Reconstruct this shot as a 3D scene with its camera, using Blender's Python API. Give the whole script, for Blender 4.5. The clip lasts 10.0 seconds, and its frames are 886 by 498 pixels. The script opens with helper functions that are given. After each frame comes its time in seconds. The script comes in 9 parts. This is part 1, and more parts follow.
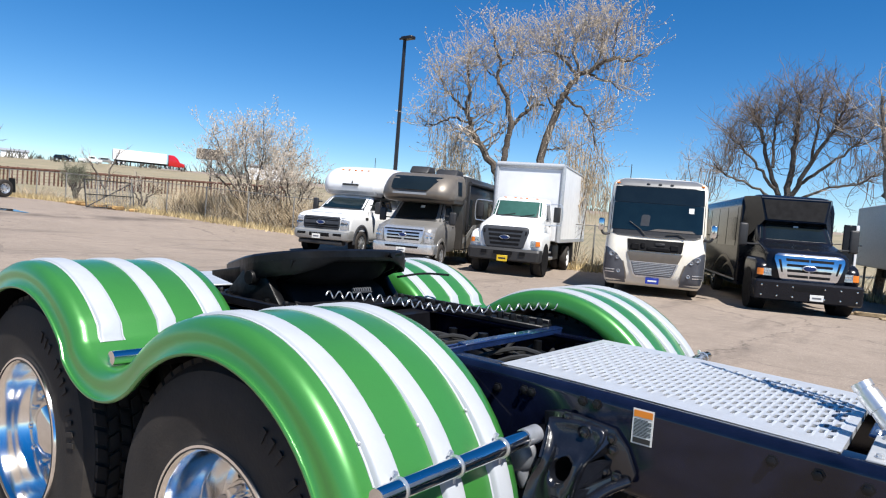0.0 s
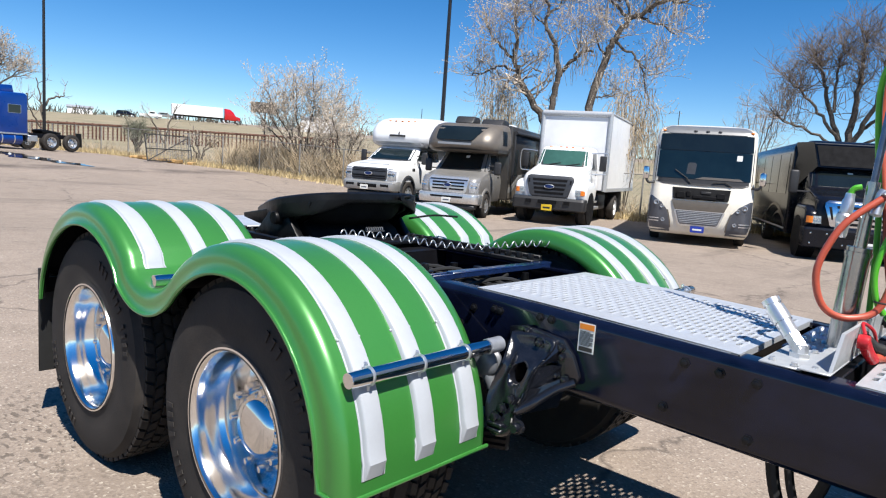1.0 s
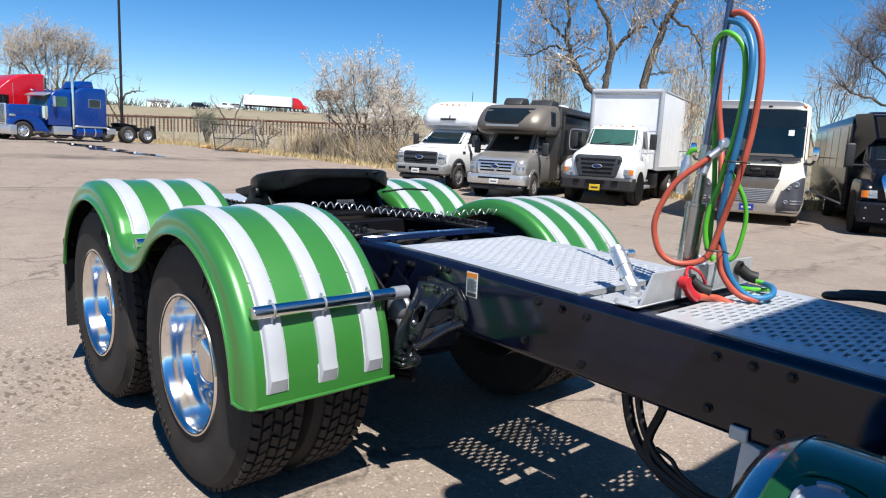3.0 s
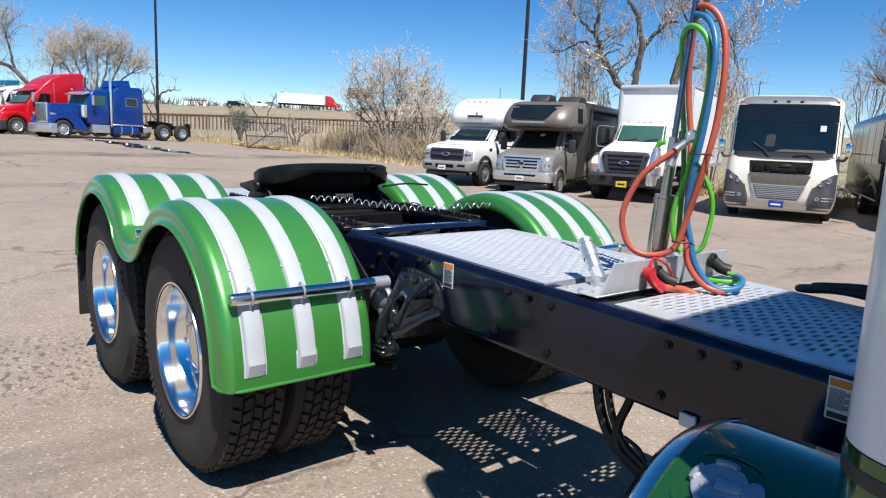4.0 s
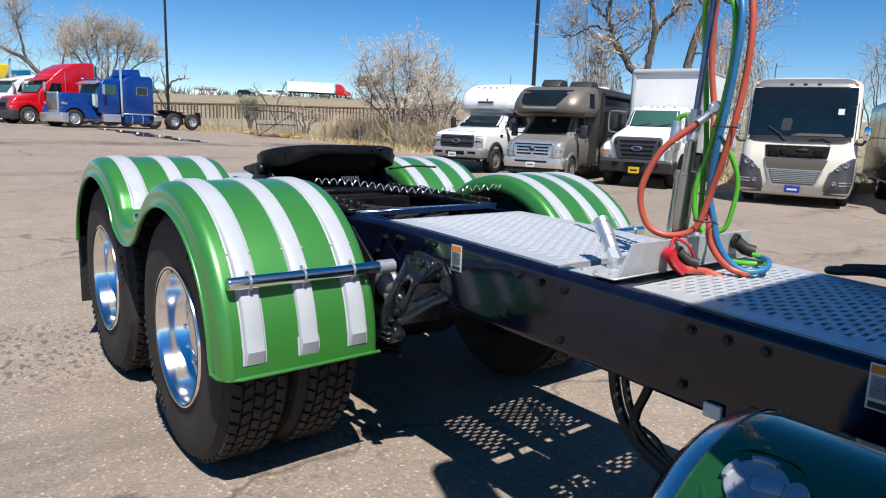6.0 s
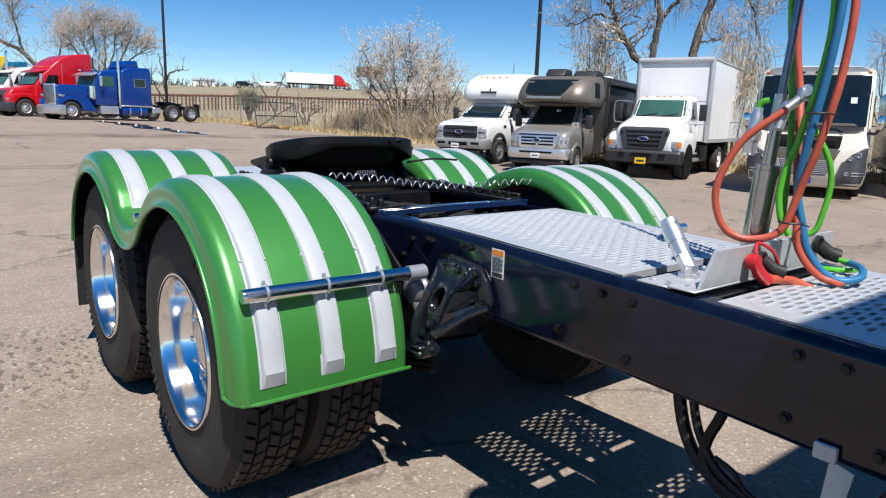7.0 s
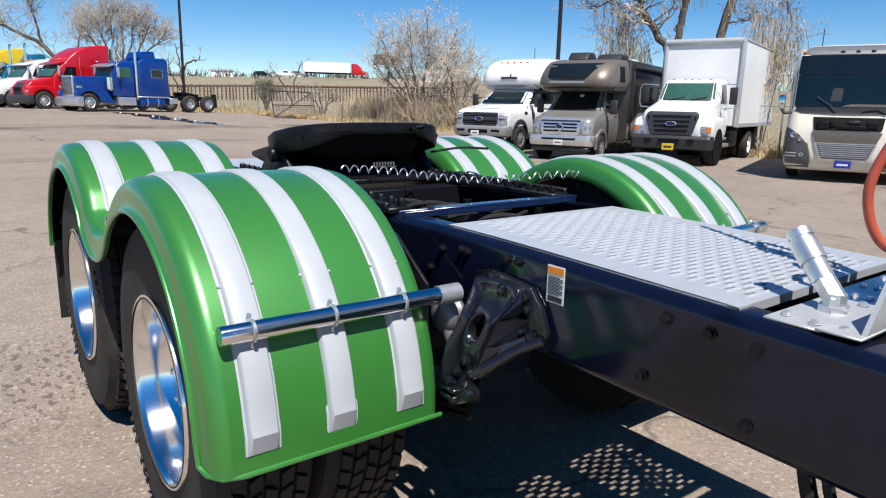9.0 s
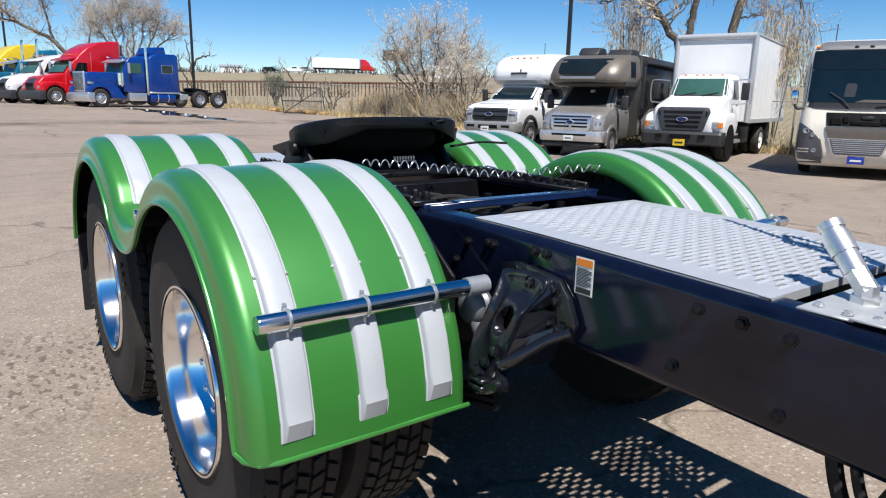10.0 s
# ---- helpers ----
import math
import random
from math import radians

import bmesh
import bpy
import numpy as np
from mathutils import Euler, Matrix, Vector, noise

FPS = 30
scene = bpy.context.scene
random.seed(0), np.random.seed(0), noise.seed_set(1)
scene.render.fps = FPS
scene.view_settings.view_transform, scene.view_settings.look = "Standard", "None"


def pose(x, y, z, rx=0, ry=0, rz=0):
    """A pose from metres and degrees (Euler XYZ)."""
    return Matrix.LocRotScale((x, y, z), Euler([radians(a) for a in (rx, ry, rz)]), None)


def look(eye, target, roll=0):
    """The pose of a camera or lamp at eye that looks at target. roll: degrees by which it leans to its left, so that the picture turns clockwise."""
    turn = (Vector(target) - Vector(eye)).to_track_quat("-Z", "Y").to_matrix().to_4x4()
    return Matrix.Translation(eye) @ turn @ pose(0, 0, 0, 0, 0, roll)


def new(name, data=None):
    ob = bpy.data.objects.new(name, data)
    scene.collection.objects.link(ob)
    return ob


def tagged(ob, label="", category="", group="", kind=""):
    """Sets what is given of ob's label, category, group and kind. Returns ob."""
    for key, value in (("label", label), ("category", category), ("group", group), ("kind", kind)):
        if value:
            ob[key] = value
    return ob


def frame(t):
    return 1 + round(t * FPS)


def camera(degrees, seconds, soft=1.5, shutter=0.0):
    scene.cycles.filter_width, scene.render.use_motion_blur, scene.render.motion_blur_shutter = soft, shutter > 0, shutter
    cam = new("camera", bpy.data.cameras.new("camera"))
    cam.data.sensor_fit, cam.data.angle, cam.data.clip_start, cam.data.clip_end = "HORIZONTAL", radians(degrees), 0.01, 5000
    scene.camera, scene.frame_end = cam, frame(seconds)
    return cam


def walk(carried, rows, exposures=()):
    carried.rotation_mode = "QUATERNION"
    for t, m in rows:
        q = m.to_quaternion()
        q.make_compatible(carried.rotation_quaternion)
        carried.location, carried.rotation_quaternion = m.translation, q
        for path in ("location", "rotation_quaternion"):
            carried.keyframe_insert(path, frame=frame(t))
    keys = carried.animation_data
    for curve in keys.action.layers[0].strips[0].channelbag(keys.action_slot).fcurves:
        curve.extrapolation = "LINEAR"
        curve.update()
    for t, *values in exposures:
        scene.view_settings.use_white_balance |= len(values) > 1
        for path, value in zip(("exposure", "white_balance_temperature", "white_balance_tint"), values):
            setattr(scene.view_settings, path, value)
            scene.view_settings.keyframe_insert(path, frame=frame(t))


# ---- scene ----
cam = camera(67.0, 10.0, soft=1.15)
PATH = [
    (0, (1.487, -2.236, 1.429), (0.266, -0.654, 1.333), 4.5),
    (0.5, (1.674, -2.309, 1.41), (0.379, -0.797, 1.212), 4.4),
    (1, (1.897, -2.344, 1.422), (0.573, -0.866, 1.17), 4.0),
    (1.5, (2.133, -2.288, 1.413), (0.745, -0.876, 1.127), 3.4),
    (2, (2.325, -2.242, 1.412), (0.913, -0.858, 1.112), 3.1),
    (2.5, (2.483, -2.253, 1.422), (1.055, -0.887, 1.117), 2.8),
    (4, (2.798, -2.093, 1.415), (1.279, -0.832, 1.093), 2.5),
    (4.5, (2.85, -2.101, 1.417), (1.321, -0.853, 1.09), 2.4),
    (5, (2.84, -2.083, 1.405), (1.309, -0.84, 1.071), 2.3),
    (6.5, (2.584, -1.974, 1.364), (1.051, -0.745, 0.993), 2.0),
    (7, (2.411, -1.935, 1.361), (0.883, -0.704, 0.977), 1.9),
    (7.5, (2.246, -1.833, 1.335), (0.717, -0.606, 0.94), 1.8),
    (8, (2.072, -1.709, 1.331), (0.533, -0.495, 0.932), 1.6),
    (8.5, (1.99, -1.66, 1.33), (0.443, -0.462, 0.918), 1.5),
    (9, (1.972, -1.657, 1.333), (0.415, -0.473, 0.913), 1.2),
    (9.5, (1.964, -1.669, 1.329), (0.399, -0.498, 0.903), 1.2),
    (10, (1.957, -1.716, 1.326), (0.389, -0.553, 0.894), 1.2),
]
walk(cam, [(t, look(eye, target, roll)) for t, eye, target, roll in PATH],
     exposures=((0.0, 0.83), (2.5, 0.8), (4.5, 0.74), (6.5, 0.63), (10.0, 0.63)))

# ---- world, sun ----
SUN_TO = Vector((0.55, -0.215, 1.0)).normalized()
world = bpy.data.worlds.new("sky_world")
scene.world = world
world.use_nodes = True
wn = world.node_tree.nodes
wn.clear()
w_out = wn.new("ShaderNodeOutputWorld")
w_bg = wn.new("ShaderNodeBackground")
w_sky = wn.new("ShaderNodeTexSky")
w_sky.sky_type = "NISHITA"
w_sky.sun_disc = False
w_sky.sun_elevation = math.asin(SUN_TO.z)
w_sky.sun_rotation = math.atan2(SUN_TO.x, SUN_TO.y)
w_sky.altitude = 2600
w_sky.air_density = 1.0
w_sky.dust_density = 0.0
w_sky.ozone_density = 2.2
w_bg.inputs["Strength"].default_value = 0.08
w_sat = wn.new("ShaderNodeHueSaturation")
w_sat.inputs["Saturation"].default_value = 1.38
w_sat.inputs["Hue"].default_value = 0.502
world.node_tree.links.new(w_sky.outputs[0], w_sat.inputs["Color"])
world.node_tree.links.new(w_sat.outputs[0], w_bg.inputs[0])
world.node_tree.links.new(w_bg.outputs[0], w_out.inputs[0])
sun_data = bpy.data.lights.new("sun", "SUN")
sun_data.energy = 5.0
sun_data.angle = radians(0.53)
sun_data.color = (1.0, 0.96, 0.9)
sun_ob = new("sun", sun_data)
sun_ob.matrix_world = look((0, 0, 30), Vector((0, 0, 30)) - SUN_TO)


# ---- materials ----
def mat(name, col, rough=0.5, metal=0.0, var=0.12, scale=6.0, bump=0.0, bscale=60.0, coat=0.0, col2=None,
        alpha_noise=None, spec=0.5, island=0.0, objrand=0.0, fine=0.0):
    """Principled surface with variation at two scales and optional relief."""
    m = bpy.data.materials.new(name)
    m.use_nodes = True
    nt = m.node_tree
    b = nt.nodes["Principled BSDF"]
    b.inputs["Roughness"].default_value = rough
    b.inputs["Metallic"].default_value = metal
    b.inputs["Coat Weight"].default_value = coat
    b.inputs["Coat Roughness"].default_value = 0.06
    b.inputs["Specular IOR Level"].default_value = spec
    tc = nt.nodes.new("ShaderNodeTexCoord")
    n1 = nt.nodes.new("ShaderNodeTexNoise")
    n1.inputs["Scale"].default_value = scale
    n1.inputs["Detail"].default_value = 6
    n1.inputs["Roughness"].default_value = 0.65
    nt.links.new(tc.outputs["Object"], n1.inputs["Vector"])
    ramp = nt.nodes.new("ShaderNodeMix")
    ramp.data_type = "RGBA"
    c2 = col2 or tuple(max(0.0, c * (1 - 2.2 * var)) for c in col)
    c1 = col if col2 else tuple(min(1.0, c * (1 + var)) for c in col)
    ramp.inputs[6].default_value = (*c1, 1)
    ramp.inputs[7].default_value = (*c2, 1)
    mr = nt.nodes.new("ShaderNodeMapRange")
    mr.inputs["From Min"].default_value = 0.35
    mr.inputs["From Max"].default_value = 0.7
    nt.links.new(n1.outputs["Fac"], mr.inputs["Value"])
    nt.links.new(mr.outputs[0], ramp.inputs[0])
    out = ramp.outputs[2]
    if fine:
        n3 = nt.nodes.new("ShaderNodeTexNoise")
        n3.inputs["Scale"].default_value = bscale * 1.7
        n3.inputs["Detail"].default_value = 3
        nt.links.new(tc.outputs["Object"], n3.inputs["Vector"])
        mr3 = nt.nodes.new("ShaderNodeMapRange")
        mr3.inputs["From Min"].default_value = 0.3
        mr3.inputs["From Max"].default_value = 0.7
        mr3.inputs["To Min"].default_value = 1 - fine
        mr3.inputs["To Max"].default_value = 1 + fine
        nt.links.new(n3.outputs["Fac"], mr3.inputs["Value"])
        hv = nt.nodes.new("ShaderNodeHueSaturation")
        nt.links.new(out, hv.inputs["Color"])
        nt.links.new(mr3.outputs[0], hv.inputs["Value"])
        out = hv.outputs[0]
    if island or objrand:
        g = nt.nodes.new("ShaderNodeNewGeometry" if island else "ShaderNodeObjectInfo")
        mr2 = nt.nodes.new("ShaderNodeMapRange")
        k = island or objrand
        mr2.inputs["To Min"].default_value = 1 - k
        mr2.inputs["To Max"].default_value = 1 + k
        nt.links.new(g.outputs["Random Per Island" if island else "Random"], mr2.inputs["Value"])
        hv2 = nt.nodes.new("ShaderNodeHueSaturation")
        nt.links.new(out, hv2.inputs["Color"])
        nt.links.new(mr2.outputs[0], hv2.inputs["Value"])
        out = hv2.outputs[0]
    nt.links.new(out, b.inputs["Base Color"])
    rr = nt.nodes.new("ShaderNodeMapRange")
    rr.inputs["To Min"].default_value = max(0.02, rough * 0.8)
    rr.inputs["To Max"].default_value = min(1.0, rough * 1.25)
    nt.links.new(n1.outputs["Fac"], rr.inputs["Value"])
    nt.links.new(rr.outputs[0], b.inputs["Roughness"])
    if bump:
        n2 = nt.nodes.new("ShaderNodeTexNoise")
        n2.inputs["Scale"].default_value = bscale
        n2.inputs["Detail"].default_value = 4
        nt.links.new(tc.outputs["Object"], n2.inputs["Vector"])
        bp = nt.nodes.new("ShaderNodeBump")
        bp.inputs["Strength"].default_value = bump
        bp.inputs["Distance"].default_value = 0.01
        nt.links.new(n2.outputs["Fac"], bp.inputs["Height"])
        nt.links.new(bp.outputs[0], b.inputs["Normal"])
    return m


def ground_material():
    """Old pale asphalt: reddish grey with bright aggregate grains, stains, fine cracks."""
    m = bpy.data.materials.new("worn_asphalt")
    m.use_nodes = True
    nt = m.node_tree
    L = nt.links.new
    b = nt.nodes["Principled BSDF"]
    b.inputs["Roughness"].default_value = 0.85
    b.inputs["Specular IOR Level"].default_value = 0.3
    tc = nt.nodes.new("ShaderNodeTexCoord")

    def nz(scale, detail=5, rough=0.6):
        n = nt.nodes.new("ShaderNodeTexNoise")
        n.inputs["Scale"].default_value = scale
        n.inputs["Detail"].default_value = detail
        n.inputs["Roughness"].default_value = rough
        L(tc.outputs["Object"], n.inputs["Vector"])
        return n.outputs["Fac"]

    def rng(v, a, c, lo, hi):
        r = nt.nodes.new("ShaderNodeMapRange")
        for k, val in (("From Min", a), ("From Max", c), ("To Min", lo), ("To Max", hi)):
            r.inputs[k].default_value = val
        L(v, r.inputs["Value"])
        return r.outputs[0]

    def mix(fac, a, c):
        x = nt.nodes.new("ShaderNodeMix")
        x.data_type = "RGBA"
        for s, v in ((0, fac), (6, a), (7, c)):
            if isinstance(v, tuple):
                x.inputs[s].default_value = v
            else:
                L(v, x.inputs[s])
        return x.outputs[2]

    base = mix(rng(nz(0.22, 6), 0.35, 0.65, 0, 1), (0.268, 0.217, 0.177, 1), (0.222, 0.18, 0.147, 1))
    base = mix(rng(nz(2.6, 6, 0.7), 0.42, 0.72, 0, 0.55), base, (0.155, 0.123, 0.098, 1))
    grains = nt.nodes.new("ShaderNodeTexVoronoi")
    grains.inputs["Scale"].default_value = 85
    L(tc.outputs["Object"], grains.inputs["Vector"])
    gsep = nt.nodes.new("ShaderNodeSeparateColor")
    L(grains.outputs["Color"], gsep.inputs[0])
    base = mix(rng(gsep.outputs[0], 0.72, 1.0, 0, 0.45), base, (0.38, 0.325, 0.27, 1))
    base = mix(rng(gsep.outputs[1], 0.72, 1.0, 0, 0.4), base, (0.09, 0.073, 0.063, 1))
    base = mix(rng(gsep.outputs[2], 0.965, 0.985, 0, 0.5), base, (0.5, 0.45, 0.38, 1))
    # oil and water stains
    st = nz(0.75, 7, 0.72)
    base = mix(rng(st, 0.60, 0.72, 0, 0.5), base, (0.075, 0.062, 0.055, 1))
    # patches of dark pits where the binder has worn out
    pv = nt.nodes.new("ShaderNodeMapping")
    pv.inputs["Scale"].default_value = (9, 17, 1)
    pv.inputs["Rotation"].default_value = (0, 0, 0.5)
    L(tc.outputs["Object"], pv.inputs["Vector"])
    pn = nt.nodes.new("ShaderNodeTexNoise")
    pn.inputs["Scale"].default_value = 1.5
    pn.inputs["Detail"].default_value = 4
    L(pv.outputs[0], pn.inputs["Vector"])
    pits = rng(pn.outputs["Fac"], 0.54, 0.6, 0, 1)
    where = rng(nz(0.62, 3), 0.56, 0.64, 0, 0.5)
    dist = nt.nodes.new("ShaderNodeVectorMath")
    dist.operation = "DISTANCE"
    L(tc.outputs["Object"], dist.inputs[0])
    dist.inputs[1].default_value = (-1.7, -1.45, 0)
    more = nt.nodes.new("ShaderNodeMath")
    more.operation = "MAXIMUM"
    L(where, more.inputs[0])
    L(rng(dist.outputs["Value"], 0.4, 0.9, 0.75, 0.0), more.inputs[1])
    where = more.outputs[0]
    both = nt.nodes.new("ShaderNodeMath")
    both.operation = "MULTIPLY"
    L(pits, both.inputs[0])
    L(where, both.inputs[1])
    base = mix(both.outputs[0], base, (0.085, 0.069, 0.056, 1))
    # long dark tyre and water streaks that cross the lot
    sv = nt.nodes.new("ShaderNodeMapping")
    sv.inputs["Rotation"].default_value = (0, 0, 0.47)
    sv.inputs["Scale"].default_value = (0.55, 0.07, 1)
    L(tc.outputs["Object"], sv.inputs["Vector"])
    sn = nt.nodes.new("ShaderNodeTexNoise")
    sn.inputs["Scale"].default_value = 1.0
    sn.inputs["Detail"].default_value = 5
    sn.inputs["Roughness"].default_value = 0.65
    L(sv.outputs[0], sn.inputs["Vector"])
    base = mix(rng(sn.outputs["Fac"], 0.57, 0.68, 0, 0.6), base, (0.085, 0.069, 0.058, 1))
    sx = nt.nodes.new("ShaderNodeSeparateXYZ")
    L(tc.outputs["Object"], sx.inputs[0])
    ln = nt.nodes.new("ShaderNodeMath")
    ln.operation = "MULTIPLY_ADD"
    L(sx.outputs[1], ln.inputs[0])
    ln.inputs[1].default_value = 0.22
    L(sx.outputs[0], ln.inputs[2])
    of = nt.nodes.new("ShaderNodeMath")
    of.inputs[1].default_value = 26.6
    L(ln.outputs[0], of.inputs[0])
    ab = nt.nodes.new("ShaderNodeMath")
    ab.operation = "ABSOLUTE"
    L(of.outputs[0], ab.inputs[0])
    bandm = nt.nodes.new("ShaderNodeMath")
    bandm.operation = "MULTIPLY"
    L(rng(ab.outputs[0], 0.4, 1.5, 1.0, 0.0), bandm.inputs[0])
    L(rng(nz(0.5, 6, 0.7), 0.38, 0.58, 0.0, 0.75), bandm.inputs[1])
    base = mix(bandm.outputs[0], base, (0.075, 0.06, 0.051, 1))
    # cracks: thin lines of a warped cell pattern
    warp = nt.nodes.new("ShaderNodeVectorMath")
    warp.operation = "MULTIPLY_ADD"
    wn3 = nt.nodes.new("ShaderNodeTexNoise")
    wn3.inputs["Scale"].default_value = 1.3
    wn3.inputs["Detail"].default_value = 5
    L(tc.outputs["Object"], wn3.inputs["Vector"])
    L(wn3.outputs["Color"], warp.inputs[0])
    warp.inputs[1].default_value = (1.2, 1.2, 0)
    L(tc.outputs["Object"], warp.inputs[2])
    cr = nt.nodes.new("ShaderNodeTexVoronoi")
    cr.feature = "DISTANCE_TO_EDGE"
    cr.inputs["Scale"].default_value = 0.22
    L(warp.outputs[0], cr.inputs["Vector"])
    crack = rng(cr.outputs["Distance"], 0.0, 0.006, 0.6, 0.0)
    base = mix(crack, base, (0.045, 0.037, 0.033, 1))
    L(base, b.inputs["Base Color"])
    bp = nt.nodes.new("ShaderNodeBump")
    bp.inputs["Strength"].default_value = 0.45
    bp.inputs["Distance"].default_value = 0.006
    L(grains.outputs["Distance"], bp.inputs["Height"])
    L(bp.outputs[0], b.inputs["Normal"])
    return m


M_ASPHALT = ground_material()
M_GREEN = mat("green_metallic_paint", (0.041, 0.211, 0.036), 0.38, 0.35, 0.04, 3, coat=0.9, fine=0.08, bscale=350)
M_GREEN.node_tree.nodes["Principled BSDF"].inputs["Coat Roughness"].default_value = 0.22
M_TANK = mat("dark_green_tank_paint", (0.018, 0.105, 0.026), 0.13, 0.5, 0.05, 3, coat=1.0, fine=0.05, bscale=400)
M_TANK_RIM = mat("brushed_tank_rim", (0.6, 0.61, 0.63), 0.14, 1.0, 0.08, 12)
M_WHITE_RIB = mat("white_rubber_rib", (0.35, 0.37, 0.4), 0.4, 0, 0.03, 8, fine=0.03, bscale=300)
M_BLACK_PAINT = mat("navy_black_gloss_paint", (0.004, 0.006, 0.018), 0.11, 0, 0.2, 9, coat=0.0, spec=0.46, bump=0.06, bscale=5)
M_BLACK_MATT = mat("black_frame_paint", (0.006, 0.006, 0.008), 0.4, 0, 0.25, 12, bump=0.1, spec=0.35)
M_VINYL = mat("matt_black_vinyl", (0.008, 0.008, 0.009), 0.7, 0, 0.2, 6, spec=0.12)
M_NAVY = mat("navy_gloss_paint", (0.008, 0.02, 0.07), 0.2, 0, 0.15, 9, coat=0.5)
M_GREASE = mat("greasy_black_steel", (0.004, 0.004, 0.0045), 0.4, 0.0, 0.3, 14, bump=0.3, bscale=24, spec=0.25)
M_CAST = mat("gloss_black_casting", (0.008, 0.009, 0.013), 0.2, 0, 0.2, 14, bump=0.22, bscale=30, coat=0.35)
M_TYRE = mat("tyre_rubber", (0.0192, 0.0174, 0.0163), 0.75, 0, 0.2, 9, bump=0.12, bscale=90, col2=(0.0385, 0.0326, 0.0281), spec=0.3)
M_POST = mat("worn_chrome", (0.42, 0.42, 0.41), 0.22, 1.0, 0.12, 9, bump=0.03, bscale=30)
M_POST_ROD = mat("dark_blued_steel", (0.16, 0.19, 0.26), 0.24, 0.9, 0.15, 12)
M_CHROME = mat("polished_aluminium", (0.76, 0.76, 0.76), 0.1, 1.0, 0.03, 5)
M_RIM = mat("polished_aluminium_rim", (0.88, 0.87, 0.86), 0.13, 1.0, 0.02, 5)
M_STEEL = mat("zinc_plated_steel", (0.72, 0.73, 0.74), 0.32, 0.85, 0.08, 20)
M_DECK = mat("aluminium_deck", (0.59, 0.61, 0.635), 0.42, 0.55, 0.05, 14, fine=0.05, bscale=150)
M_GALV = mat("galvanised_sheet", (0.44, 0.455, 0.47), 0.42, 0.35, 0.07, 16)
M_RUBBER = mat("black_rubber", (0.0133, 0.0133, 0.0133), 0.55, 0, 0.2, 10)
M_RED_HOSE = mat("red_hose", (0.414, 0.0777, 0.0444), 0.4, 0, 0.08, 15)
M_BLUE_HOSE = mat("blue_hose", (0.0222, 0.148, 0.311), 0.4, 0, 0.08, 15)
M_GREEN_HOSE = mat("green_hose", (0.074, 0.37, 0.0222), 0.4, 0, 0.08, 15)
M_RED_PLASTIC = mat("red_plastic", (0.444, 0.0148, 0.0222), 0.35, 0, 0.08, 15)
M_WHITE = mat("white_gloss_paint", (0.688, 0.697, 0.705), 0.3, 0, 0.03, 4, coat=0.4)
M_WHITE_PANEL = mat("white_box_panel", (0.731, 0.735, 0.74), 0.42, 0, 0.025, 2)
M_POD = mat("blue_grey_metallic_paint", (0.0814, 0.0873, 0.104), 0.3, 0.2, 0.08, 5, coat=0.4)
M_CAR_BLACK = mat("black_vehicle_paint", (0.006, 0.007, 0.011), 0.2, 0, 0.1, 4, coat=0.0, spec=0.3)
M_GLASS_DK = mat("dark_tinted_glass", (0.008, 0.012, 0.013), 0.05, 0, 0.1, 2, spec=0.6)
M_GLASS_TEAL = mat("green_tinted_windscreen", (0.006, 0.013, 0.016), 0.05, 0, 0.15, 1.5, spec=0.6)
M_GLASS_GREEN = mat("pale_green_windscreen", (0.04, 0.105, 0.085), 0.06, 0, 0.12, 1.2, spec=0.6)
M_CHAMP = mat("champagne_bronze_paint", (0.15, 0.13, 0.108), 0.42, 0.35, 0.06, 4, coat=0.12)
M_CHAMP_DK = mat("dark_bronze_paint", (0.037, 0.0348, 0.0318), 0.35, 0.2, 0.1, 4, coat=0.3)
M_CHAMP_LT = mat("pewter_metallic_paint", (0.235, 0.225, 0.212), 0.33, 0.35, 0.05, 5, coat=0.4)
M_SILVER = mat("silver_paint", (0.296, 0.296, 0.292), 0.33, 0.35, 0.05, 5, coat=0.4)
M_SILVER_DK = mat("grey_silver_paint", (0.2, 0.2, 0.2), 0.38, 0.35, 0.06, 5, coat=0.3)
M_TINT = mat("black_tinted_glass", (0.005, 0.006, 0.007), 0.12, 0, 0.1, 2, spec=0.2)
M_BEIGE = mat("beige_gelcoat", (0.722, 0.675, 0.576), 0.32, 0, 0.04, 4, coat=0.3)
M_GREY_PLASTIC = mat("dark_grey_plastic", (0.0333, 0.0355, 0.0407), 0.45, 0, 0.12, 8)
M_BUMPER = mat("charcoal_plastic_bumper", (0.0222, 0.0222, 0.0237), 0.5, 0, 0.15, 10)
M_GRILLE = mat("bright_chrome_trim", (0.74, 0.76, 0.8), 0.14, 1.0, 0.06, 6)
M_CAP = mat("dull_cast_metal", (0.4, 0.42, 0.46), 0.38, 0.6, 0.1, 20)
M_LAMP = mat("clear_lamp_lens", (0.407, 0.414, 0.429), 0.12, 0.4, 0.3, 30)
M_AMBER = mat("amber_lens", (0.645, 0.172, 0.0129), 0.2, 0, 0.1, 20)
M_RED_LENS = mat("red_lens", (0.37, 0.0111, 0.0111), 0.2, 0, 0.1, 20)
M_YELLOW = mat("yellow_plate", (0.645, 0.43, 0.0172), 0.4, 0, 0.08, 20)
M_BLUE_PLATE = mat("blue_plate", (0.0148, 0.037, 0.296), 0.4, 0, 0.08, 20)
M_BADGE = mat("dark_blue_badge", (0.012, 0.03, 0.12), 0.3, 0.3, 0.1, 20)
